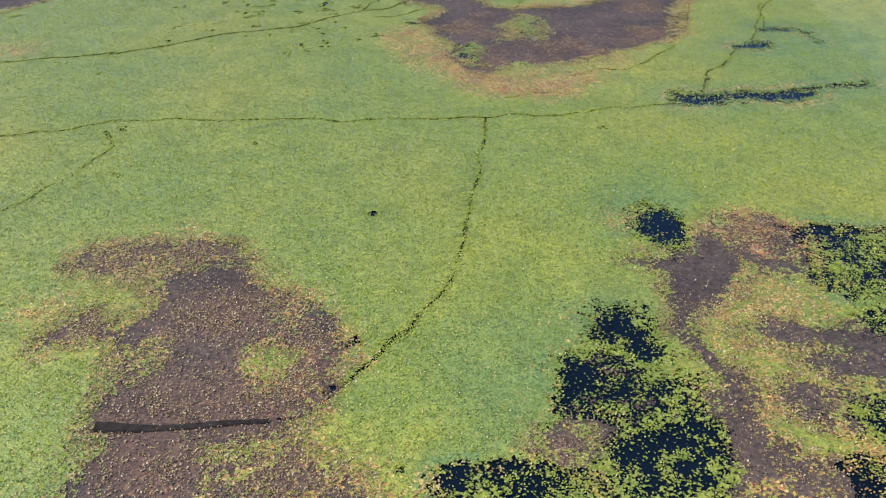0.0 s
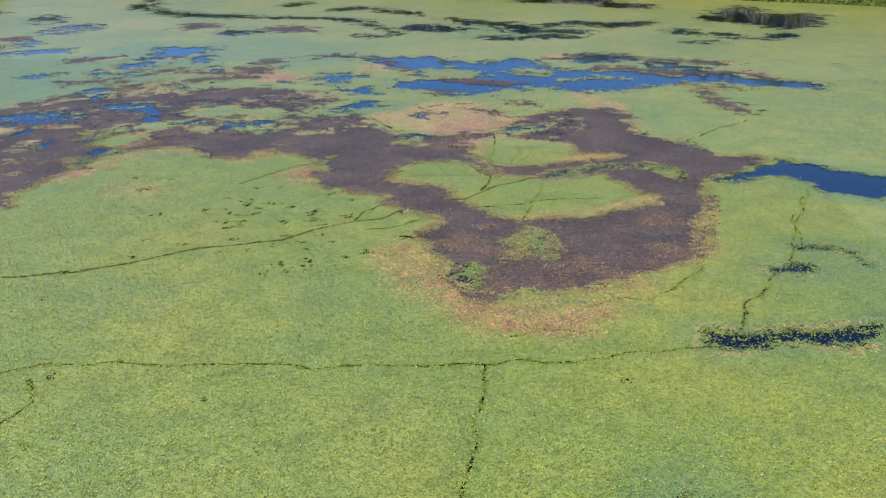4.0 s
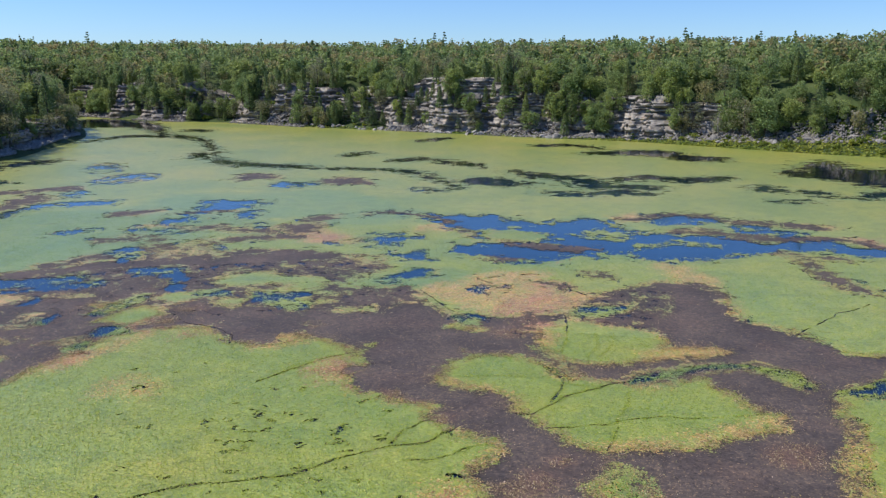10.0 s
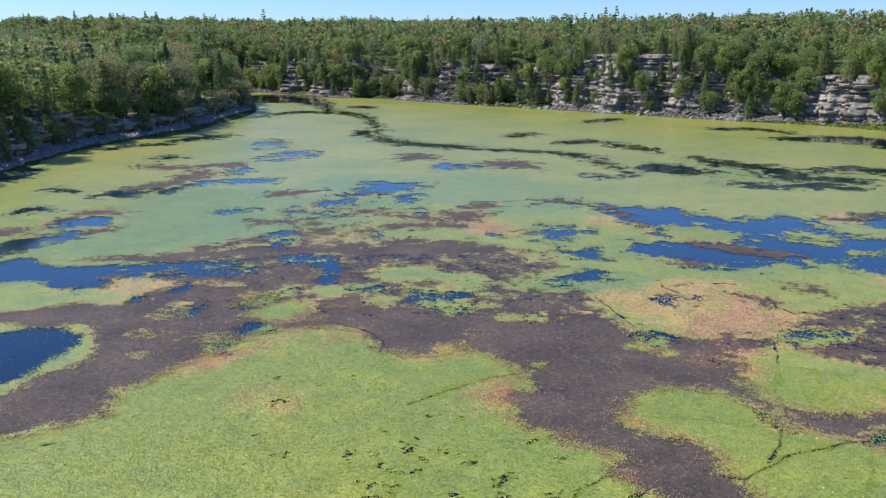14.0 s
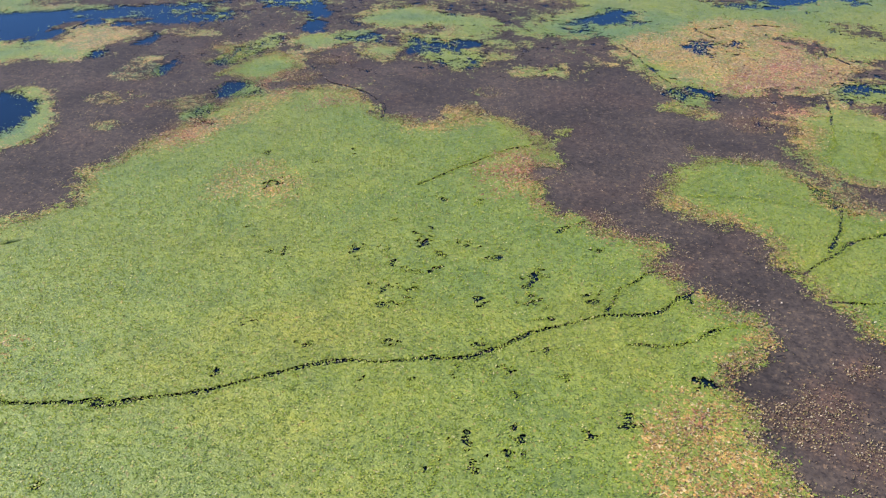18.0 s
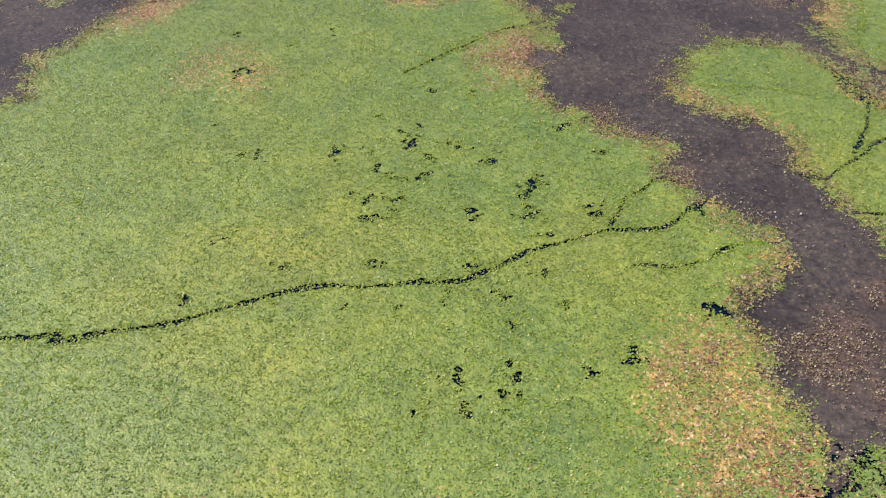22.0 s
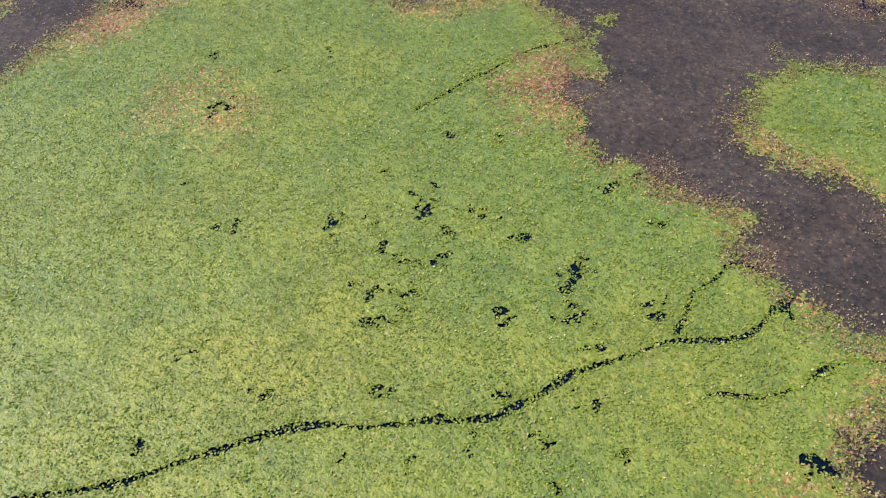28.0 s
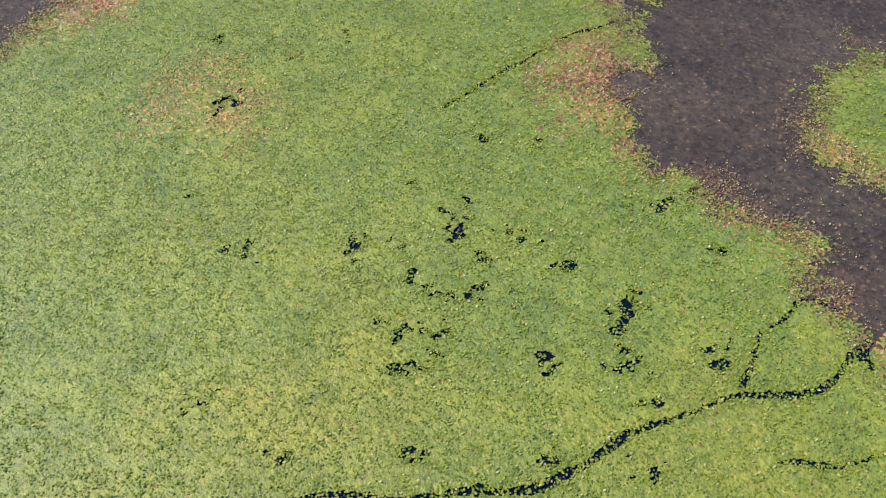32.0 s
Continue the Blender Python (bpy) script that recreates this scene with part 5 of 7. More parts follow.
spots("specks", (-2.72, 36.28, 1.08), (-1.78, 33.61, 1.48), (-0.83, 33.74, 1.14), (-1.11, 31.91, 1.39), (2.64, 33.14, 1.07), (0.38, 32.9, 0.94), (-3.11, 42.62, 0.85))
spots("red", (-12.71, 50.35, 1), (-13.05, 55.2, 0.55), (-11.08, 48.37, 0.56), (-7.22, 46.45, 0.52), (-4.55, 44.8, 0.56))
spots("specks", (-12.57, 50.23, 1.29), (-13, 55.01, 0.88), (-9.32, 47.27, 0.72), (-7.1, 46.76, 0.87), (-4.4, 44.86, 0.81))
oval("sparse", 1.52, 32.88, 0.8, 1.41, 21)
band("trail", (-5.23, 39.36, 0.06), (-3.96, 40.11, 0.06), (-2.89, 40.94, 0.06), (-1.8, 41.85, 0.06), (-1.04, 42.21, 0.06))
spots("hole", (-2.36, 38.29, 0.3), (1.38, 34.36, 0.23), (1.34, 33.05, 0.28), (1.23, 32.01, 0.24), (2.07, 33.96, 0.16))
band("water", (9.74, 0.69, 0.25), (10.85, 1.18, 0.18))
band("water", (7.82, 1.51, 0.18), (8.71, 1.08, 0.14))
band("water", (10.06, -1.38, 0.2), (10.61, -2.17, 0.29))

# ---- fields of the pond ----
def lattice(ix, iy, seed):
    h = (ix.astype(np.int64) * 374761393 + iy.astype(np.int64) * 668265263 + seed * 1442695041) & 0xFFFFFFFF
    h = ((h ^ (h >> 13)) * 1274126177) & 0xFFFFFFFF
    return ((h ^ (h >> 16)) & 0xFFFF) / 65535.0


def ripple(x, y, size, seed):
    """Smooth noise from -1 to 1 with features of that size in metres."""
    x, y = x / size, y / size
    ix, iy = np.floor(x), np.floor(y)
    fx, fy = x - ix, y - iy
    fx, fy = fx * fx * (3 - 2 * fx), fy * fy * (3 - 2 * fy)
    a = lattice(ix, iy, seed) * (1 - fx) + lattice(ix + 1, iy, seed) * fx
    b = lattice(ix, iy + 1, seed) * (1 - fx) + lattice(ix + 1, iy + 1, seed) * fx
    return 2 * (a * (1 - fy) + b * fy) - 1


def rounded(pts, steps=3):
    """A closed smooth line through the points."""
    p = np.array(pts, float)
    a, b, c, d = np.roll(p, 1, 0), p, np.roll(p, -1, 0), np.roll(p, -2, 0)
    out = []
    for s in np.arange(steps) / steps:
        out.append(0.5 * (2 * b + (c - a) * s + (2 * a - 5 * b + 4 * c - d) * s**2 + (3 * b - a - 3 * c + d) * s**3))
    return np.stack(out, 1).reshape(-1, 2)


def to_line(x, y, p, q):
    """The distance to a stretch from p to q, and how far along it."""
    d = q - p
    s = np.clip(((x - p[0]) * d[0] + (y - p[1]) * d[1]) / max(d @ d, 1e-9), 0, 1)
    return np.hypot(x - p[0] - s * d[0], y - p[1] - s * d[1]), s


CAP = 4.0


def inside(form, pts, x, y):
    """Signed distance, positive inside, of points to one shape of the plan; -CAP far outside."""
    out = np.full(len(x), -CAP)
    if form == "oval":
        cx, cy, a, b, turn = pts
        c, s = math.cos(radians(turn)), math.sin(radians(turn))
        u, v = (x - cx) * c + (y - cy) * s, (y - cy) * c - (x - cx) * s
        r = np.hypot(u / a, v / b)
        return np.clip((1 - r) * np.minimum(a, b), -CAP, CAP)
    p = np.array(pts, float)
    reach = CAP + (p[:, 2].max() if form == "band" else 0)
    lo, hi = p[:, :2].min(0) - reach, p[:, :2].max(0) + reach
    k = np.nonzero((x > lo[0]) & (x < hi[0]) & (y > lo[1]) & (y < hi[1]))[0]
    if not len(k):
        return out
    x, y = x[k], y[k]
    if form == "band":
        best = np.full(len(k), -CAP)
        for a, b in zip(p[:-1], p[1:]):
            d, s = to_line(x, y, a[:2], b[:2])
            best = np.maximum(best, a[2] + (b[2] - a[2]) * s - d)
    else:
        q = rounded(pts)
        d, odd = np.full(len(k), 1e9), np.zeros(len(k), bool)
        for a, b in zip(q, np.roll(q, -1, 0)):
            d = np.minimum(d, to_line(x, y, a, b)[0])
            if a[1] != b[1]:
                odd ^= ((a[1] > y) != (b[1] > y)) & (x < (b[0] - a[0]) * (y - a[1]) / (b[1] - a[1]) + a[0])
        best = np.where(odd, d, -d)
    out[k] = np.clip(best, -CAP, CAP)
    return out


def pond(x, y):
    """For points of the pond: leaf (over 0 under leaves, by about the distance to their edge), open (over 0 on open water), tint."""
    far = np.clip((y - 38) / 90, 0, 1)
    wx = x + 0.26 * ripple(x, y, 1.1, 1) + 0.14 * ripple(x, y, 0.4, 2) + far * (0.6 * ripple(x, y * 2, 7, 3) + 0.6 * ripple(x, y * 2, 3, 30)) + 0.2 * ripple(x, y, 3.1, 31)
    wy = y + 0.26 * ripple(x, y, 1.1, 4) + 0.14 * ripple(x, y, 0.4, 5) + far * (0.6 * ripple(x, y * 2, 7, 6) + 0.6 * ripple(x, y * 2, 3, 32)) + 0.2 * ripple(x, y, 3.1, 33)
    leaf, open_ = np.full(len(x), CAP), np.full(len(x), -CAP)
    tint = {k: np.zeros(len(x)) for k in ("yellow", "red", "teal")}
    patch, spot = 0.4 * ripple(x, y, 1.2, 70), 0.25 * ripple(x, y, 1.5, 69)
    sparse = np.zeros(len(x))
    brown = np.full(len(x), -CAP)
    for kind, form, pts in PLAN:
        if kind in ("weed", "water", "leaves"):
            d = inside(form, pts, wx, wy)
            if kind == "leaves":
                leaf, open_, brown = np.maximum(leaf, d), np.minimum(open_, -d), np.minimum(brown, -d)
            else:
                leaf = np.minimum(leaf, -d)
                open_ = np.maximum(open_, d) if kind == "water" else np.minimum(open_, -d)
                brown = np.maximum(brown, d) if kind == "weed" else brown
        elif kind in tint and form == "area":
            tint[kind] = np.maximum(tint[kind], np.interp(y, [40, 55], [0.68, 1.0]) * np.clip(0.75 + 0.6 * inside(form, pts, wx, wy) + patch, 0, 1))
        elif kind in tint:
            for cx, cy, r in pts:
                tint[kind] = np.maximum(tint[kind], 0.55 * np.clip(1.25 - np.hypot(wx - cx, wy - cy) / r + spot, 0, 1))
        elif kind == "scatter":
            # small rafts and pools strewn over the weed
            d = np.maximum(-inside(form, pts, wx, wy), 0)
            leaf = np.maximum(leaf, -0.8 - 2 * d)
            open_ = np.maximum(open_, -0.6 - 2 * d)
        elif kind == "thin":
            # broken leaves, about half of the surface
            lim = 0.07 + 1.5 * np.maximum(-inside(form, pts, wx, wy), 0)
            leaf = np.clip(leaf, -lim, lim - 0.16 * (y < 14))
        elif kind == "sparse":
            sparse = np.maximum(sparse, np.clip(0.6 + inside(form, pts, wx, wy), 0, 1))
    edge = -brown
    rim_at = np.where(open_ < -0.25, np.maximum(leaf, 0), CAP)
    # ragged rims
    fray = (0.6 * ripple(x, y, 0.33, 66) + 0.6 * ripple(x, y, 0.16, 67)) * (0.75 + 0.45 * ripple(x, y, 4.0, 68))
    leaf = np.where(np.abs(leaf) < 1.6, leaf + 0.30 * fray, leaf)
    leaf = np.where((open_ < -0.2) & (y < 62), leaf - 0.02 - 0.16 * ripple(x, y, 0.45, 71), leaf)
    # sparse stands: leaves in ragged rafts over the water
    rag = 0.45 * (0.7 * ripple(x, y, 0.5, 7) + 0.7 * ripple(x, y, 0.22, 8) + 0.9 * ripple(x, y, 1.7, 9)) - 0.22
    leaf = np.where(sparse > 0.05, np.minimum(leaf, rag + (1 - sparse) * 2), leaf)
    open_ = np.where((sparse > 0.3) & (edge > 0.0), np.maximum(open_, 0.1), open_)
    # swum or rowed trails and small holes
    cut, gap = np.full(len(x), -CAP), np.full(len(x), -CAP)
    broken = 0.5 + 0.9 * ripple(x, y, 0.9, 10) + 0.5 * ripple(x, y, 0.3, 11)
    tx, ty = x + 0.25 * ripple(x, y, 1.3, 12), y + 0.25 * ripple(x, y, 1.3, 13)
    rough = 0.5 * ripple(x, y, 0.34, 14) + 0.75 * ripple(x, y, 0.15, 15)
    for kind, form, pts in PLAN:
        if kind in ("trail", "wide_trail"):
            d = inside(form, pts, tx, ty)
            r = pts[0][2]
            cut = np.maximum(cut, d - r + r * np.clip(broken + 0.2, 0.75 if kind == "wide_trail" else 0.32, 1.35))
        elif kind == "hole":
            for cx, cy, r in pts:
                d = np.hypot(x - cx, y - cy)
                gap = np.maximum(gap, np.where(d < 2.6 * r, r * (0.22 - 0.62 * d / r + 1.7 * rough), -CAP))
    cover = np.where((cut > 0) | (gap > 0), -2.0, np.minimum(leaf, np.interp(y, [50, 80], [1.3, CAP])))
    leaf = np.minimum(leaf, -np.maximum(cut, gap))
    cut = np.maximum(cut, gap)
    open_ = np.where(cut > 0, 0.45, open_)
    # leaves turn along the edges of the drowned weed
    rim = np.clip(1.15 - rim_at / (0.8 + 0.5 * ripple(x, y, 2.5, 16)), 0, 1) * np.clip(0.65 + 0.8 * ripple(x, y, 5.0, 17), 0, 1)
    yellow = np.clip(np.maximum(1.1 * tint["yellow"], 0.7 * rim) * (0.68 + 0.5 * ripple(x, y, 0.3, 18)), 0, 1)
    red = np.clip(np.maximum(tint["red"], 0.5 * np.clip(rim - 0.55, 0, 1) * (ripple(x, y, 6, 21) > 0)) * (0.6 + 0.4 * ripple(x, y, 0.6, 19)), 0, 1)
    wet = np.clip(0.55 - np.abs(open_) * 0.25, 0, 0.6) * (leaf > 0) * (edge > 1.5)
    teal = np.clip(np.maximum(0.45 * tint["teal"], wet) + 0.16 * np.clip(ripple(x, y, 9, 20), 0, 1), 0, 0.9)
    open_ = np.where(brown < -0.7, np.maximum(open_, 0.5), open_)
    return leaf, open_, np.stack([yellow, red, teal, cover], 1)


def mesh_object(name, verts, tris, material, tints=None, shared=True):
    """A mesh of triangles from arrays, with the leaf colours of its corners."""
    used, index = np.unique(tris.ravel(), return_inverse=True) if shared else (np.arange(len(verts)), tris)
    me = bpy.data.meshes.new(name)
    me.vertices.add(len(used))
    me.vertices.foreach_set("co", verts[used].astype(np.float32).ravel())
    me.loops.add(tris.size)
    me.loops.foreach_set("vertex_index", index.astype(np.int32).ravel())
    me.polygons.add(len(tris))
    me.polygons.foreach_set("loop_start", np.arange(0, tris.size, 3, dtype=np.int32))
    me.update(calc_edges=True)
    if tints is not None:
        me.color_attributes.new("leaf", 'FLOAT_COLOR', 'POINT').data.foreach_set("color", tints[used].astype(np.float32).ravel())
    me.materials.append(material)
    return new(name, me)


def sheet(x0, y0, x1, y1, cell, cuts, rng):
    """A jittered net of triangles over a rectangle, finer along the edges of the leaves: corners, triangles and their fields."""
    nx, ny = round((x1 - x0) / cell), round((y1 - y0) / cell)
    gx, gy = np.meshgrid(np.linspace(x0, x1, nx + 1), np.linspace(y0, y1, ny + 1))
    jit = rng.uniform(-0.3, 0.3, (2, ny + 1, nx + 1)) * cell
    jit[:, [0, -1], :] = 0
    jit[:, :, [0, -1]] = 0
    gx, gy = gx + jit[0], gy + jit[1]
    leaf, open_, tint = pond(gx.ravel(), gy.ravel())
    L, O = leaf.reshape(gx.shape), open_.reshape(gx.shape)
    quad = lambda g: np.stack([g[:-1, :-1], g[:-1, 1:], g[1:, 1:], g[1:, :-1]], -1).reshape(-1, 4)
    idx = quad(np.arange(gx.size).reshape(gx.shape))
    lq, oq = quad(L), quad(O)
    fine = (np.abs(lq).min(1) < cell * 1.1) | ((np.abs(oq).min(1) < cell * 0.8) & (lq.min(1) < 0.3))
    coarse = idx[~fine]
    tri = np.concatenate([coarse[:, [0, 1, 2]], coarse[:, [0, 2, 3]]])
    xs, ys = quad(gx)[fine], quad(gy)[fine]
    k = cuts
    s = np.linspace(0, 1, k + 1)
    u, v = (a.ravel() for a in np.meshgrid(s, s))
    w = np.stack([(1 - u) * (1 - v), u * (1 - v), u * v, (1 - u) * v])
    inner = ((u > 0) & (u < 1) & (v > 0) & (v < 1)) * cell / k * 0.35
    fx = xs @ w + rng.uniform(-1, 1, (len(xs), len(u))) * inner
    fy = ys @ w + rng.uniform(-1, 1, (len(xs), len(u))) * inner
    fl, fo, ft = pond(fx.ravel(), fy.ravel())
    g = np.arange((k + 1) ** 2).reshape(k + 1, k + 1)
    q = np.stack([g[:-1, :-1], g[:-1, 1:], g[1:, 1:], g[1:, :-1]], -1).reshape(-1, 4)
    local = np.concatenate([q[:, [0, 1, 2]], q[:, [0, 2, 3]]])
    ftri = (local[None] + (np.arange(len(xs)) * (k + 1) ** 2)[:, None, None]).reshape(-1, 3) + gx.size
    xy = np.stack([np.r_[gx.ravel(), fx.ravel()], np.r_[gy.ravel(), fy.ravel()]], 1)
    return xy, np.concatenate([tri, ftri]), np.r_[leaf, fl], np.r_[open_, fo], np.concatenate([tint, ft])


rng = np.random.default_rng(7)
SHEETS = [(-50, -26, 40, 76, 0.5, 6), (-95, 20, -50, 76, 1.0, 3), (40, 10, 75, 76, 1.0, 3),
          (-116, 76, 84, 130, 1.0, 3), (-190, 130, 116, 286, 1.5, 3)]
parts = [sheet(*s, rng) for s in SHEETS]
base = np.cumsum([0] + [len(p[0]) for p in parts])
XY = np.concatenate([p[0] for p in parts])
TRI = np.concatenate([p[1] + b for p, b in zip(parts, base)])
LEAF, OPEN = np.concatenate([p[2] for p in parts]), np.concatenate([p[3] for p in parts])
TINT = np.concatenate([p[4] for p in parts])
mid = XY[TRI].mean(1)
tl, to = LEAF[TRI].mean(1), OPEN[TRI].mean(1)
bumpy = 0.012 * ripple(XY[:, 0], XY[:, 1], 0.8, 40)

# the rafts of leaves: each island and bank of leaves is a thing
torn = np.interp(mid[:, 1], [45, 80, 160], [1.3, 4.0, 5.3])   # rims are torn more widely in the open middle of the pond
green = tl > -0.75 * torn
owner = np.zeros(len(TRI), int)
isles = [p for k, form, p in PLAN if k == "leaves" and form == "area"]
for n, p in enumerate(isles, 1):
    owner[green] = np.where(inside("area", p, mid[green, 0], mid[green, 1]) > -0.6, n, owner[green])
owner[(owner == 0) & (mid[:, 1] > 76)] = 10
owner[(owner == 0) & (mid[:, 1] < 22)] = 11
RAFTS = {0: "broad raft of yellow-green floating leaves with dark trails", 10: "far raft of pale green floating leaves below the cliff",
         11: "raft of floating leaves broken by dark water holes"}
leaf_z = np.c_[XY, 0.030 + bumpy]
rafts = {}
for n in sorted(set(owner[green].tolist())):
    ob = mesh_object("leaf_raft", leaf_z, TRI[green & (owner == n)], M_MAT, TINT)
    rafts[n] = tagged(ob, RAFTS.get(n, "rounded island of floating leaves with yellow rim"), "water plants", "leaf rafts", "stuff")


def specks(x, y):
    """How thickly dead leaves lie, from 0 to 1."""
    out, uneven = np.zeros(len(x)), 0.35 * ripple(x, y, 1.3, 91)
    for kind, form, pts in PLAN:
        if kind == "specks":
            for cx, cy, r in pts:
                out = np.maximum(out, np.clip(1.15 - np.hypot(x - cx, y - cy) / r + uneven, 0, 1))
    return out


weed = (tl < 0.8 * torn) & (to < 0.6 * torn)
rust = np.clip(0.85 * specks(XY[:, 0], XY[:, 1]) + 0.25 * ripple(XY[:, 0], XY[:, 1], 2.2, 93), 0, 1)
weed_ob = mesh_object("drowned_weed", np.c_[XY, 0.010 + 0.3 * bumpy], TRI[weed], M_WEED, np.stack([rust, 0 * rust, 0 * rust, -OPEN], 1))
tagged(weed_ob, "purple-brown drowned weed at the water's surface", "water weed", "", "stuff")
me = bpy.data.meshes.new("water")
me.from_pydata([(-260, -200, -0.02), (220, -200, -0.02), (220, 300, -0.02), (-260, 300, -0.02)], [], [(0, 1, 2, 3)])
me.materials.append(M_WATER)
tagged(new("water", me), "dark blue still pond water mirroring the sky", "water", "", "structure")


# ---- a drowned log among the weed ----
def drowned_log(a, b, thick):
    """A tapered, slightly bent stem that lies awash, with two broken stubs."""
    bm = bmesh.new()
    a, b = Vector(a), Vector(b)
    way = (b - a).normalized()
    side = way.cross(Vector((0, 0, 1))).normalized()
    rings = []
    for k in range(13):
        f = k / 12
        c = a.lerp(b, f) + side * 0.10 * math.sin(5 * f) + Vector((0, 0, -0.05 * math.sin(3.1 * f)))
        r = thick * (1 - 0.55 * f) * (1 + 0.1 * math.sin(11 * f))
        rings.append([bm.verts.new(c + r * (side * math.cos(q) + Vector((0, 0, 0.55)) * math.sin(q))) for q in (0.785 * j for j in range(8))])
    for p, q in zip(rings, rings[1:]):
        for j in range(8):
            bm.faces.new((p[j], p[(j + 1) % 8], q[(j + 1) % 8], q[j]))
    bm.faces.new(rings[0][::-1])
    bm.faces.new(rings[-1])
    me = bpy.data.meshes.new("drowned_log")
    bm.to_mesh(me)
    bm.free()
    me.materials.append(M_WET_WOOD)
    return tagged(new("drowned_log", me), "dark waterlogged log lying awash in brown weed", "log")


drowned_log((-6.85, -1.50, 0.03), (-1.6, -0.80, 0.05), 0.22)


# ---- single leaves and rosettes, strewn over the rafts ----
corners = XY[TRI]
side_a, side_b = corners[:, 1] - corners[:, 0], corners[:, 2] - corners[:, 0]
room = 0.5 * np.abs(side_a[:, 0] * side_b[:, 1] - side_a[:, 1] * side_b[:, 0])
mx, my = mid[:, 0], mid[:, 1]
near = (mx > -38) & (mx < 27) & (my < 62)
middle = ~near & (mx > -75) & (mx < 55) & (my < 100)


def strewn(density):
    """Places on the pond with so many a square metre, and the leaf colours there."""
    n = rng.poisson(room * density)
    k = np.repeat(np.arange(len(TRI)), n)
    u, v = rng.uniform(0, 1, (2, len(k)))
    over = u + v > 1
    u, v = np.where(over, 1 - u, u), np.where(over, 1 - v, v)
    w = np.stack([1 - u - v, u, v], 1)
    xy = (corners[k] * w[:, :, None]).sum(1)
    return xy[:, 0], xy[:, 1], (TINT[TRI[k]] * w[:, :, None]).sum(1), tl[k]


def leaf_clumps(x, y, tint, z, size, count=2):
    """Rosettes of pointed floating leaves, as arrays."""
    n = len(x)
    turn = rng.uniform(0, 6.283, n)
    verts, tris, cols = [], [], []
    for k in range(count):
        a = turn + k * 2.4 + rng.uniform(-0.4, 0.4, n)
        r = size * rng.uniform(0.7, 1.25, n)
        lift = rng.uniform(-0.004, 0.05, n)
        c, s = np.cos(a), np.sin(a)
        for go_out, side, up in ((0.15, 0, 0), (0.75, 0.42, 0.6), (1.35, 0, 1.0), (0.75, -0.42, 0.7)):
            verts.append(np.stack([x + r * (go_out * c - side * s), y + r * (go_out * s + side * c), z + up * lift], 1))
            cols.append(tint)
        tris += [(4 * k, 4 * k + 1, 4 * k + 2), (4 * k, 4 * k + 2, 4 * k + 3)]
    v = np.stack(verts, 1)
    t = np.array(tris)[None] + (np.arange(n) * 4 * count)[:, None, None]
    return v.reshape(-1, 3), t.reshape(-1, 3), np.stack(cols, 1).reshape(-1, 4)


def turn_some(tint):
    """Some leaves have turned and their neighbours have not."""
    for k in (0, 1):
        turned = rng.uniform(0, 1, len(tint)) < 1.05 * tint[:, k]
        tint[:, k] = np.where(turned, rng.uniform(0.6, 1.0, len(tint)), 0.25 * tint[:, k])
    return tint


on_weed = to < 0
x, y, c, _ = strewn(np.where(tl > 0.0, np.where(near, 58, np.where(middle, 8, 0)), 0))
v, t, c = leaf_clumps(x, y, turn_some(c), 0.042, np.where((y > 62), 0.10, 0.060))
tagged(mesh_object("floating_leaves", v, t, M_LEAF, c, False), "countless small pointed green leaves floating in rosettes", "leaves", "", "stuff")
# leaves that drift free along the rims over open water
x, y, c, _ = strewn(np.where(~on_weed & (tl < 0.12) & (tl > -0.9), np.where(near, 1, np.where(middle, 0.07, 0)) * (190 * np.exp(np.minimum(tl, 0) / 0.13) + 70 * np.exp(np.minimum(tl, 0) / 0.45)), 0))
v, t, c = leaf_clumps(x, y, turn_some(c), 0.03, np.where(y > 62, 0.11, 0.066), 1)
tagged(mesh_object("drifting_leaves", v, t, M_LEAF, c, False), "loose green leaves drifting on dark water", "leaves", "", "stuff")
# yellowed and dead leaves along the weed, and strewn over it
speck = specks(mx, my)
reach = np.maximum(0.36 + 0.30 * ripple(mx, my, 5.0, 90) + 0.14 * ripple(mx, my, 0.8, 92), 0.12)
rimmed = np.exp(np.minimum(tl - 0.1, 0) / reach) * np.clip(1.4 - tl * 1.2, 0, 1)
dens = np.where(on_weed & (tl < 1.2), np.maximum(480 * rimmed, 5 + 430 * speck), 0)
dens = np.where(~on_weed & ((TINT[TRI[:, 0], 0] > 0.3) | (speck > 0.1)) & (tl > 0), np.maximum(130 * TINT[TRI[:, 0], 0], 190 * speck), dens)
turned = np.maximum(TINT[TRI[:, 0], 0], TINT[TRI[:, 0], 1])
dens = np.where((tl > 0) & (turned > 0.25), np.maximum(dens, 190 * turned), dens)
dens = np.where(~on_weed & (tl <= 0) & (tl > -0.3), 30, dens)
dens *= np.clip(0.8 + 0.8 * ripple(mx, my, 0.55, 95) + 0.4 * ripple(mx, my, 1.9, 96), 0.12, 1.7)
x, y, c, _ = strewn(dens * np.where(near, 1.0, np.where(middle, 0.05, 0)))
v, t, c = leaf_clumps(x, y, c, 0.040, np.where(y > 62, 0.12, 0.026 + 0.046 * rng.uniform(0, 1, len(y)) ** 2), 1)
tagged(mesh_object("dead_leaves", v, t, M_DEAD, None, False), "tan and brown dead leaves strewn along the weed", "leaves", "", "stuff")

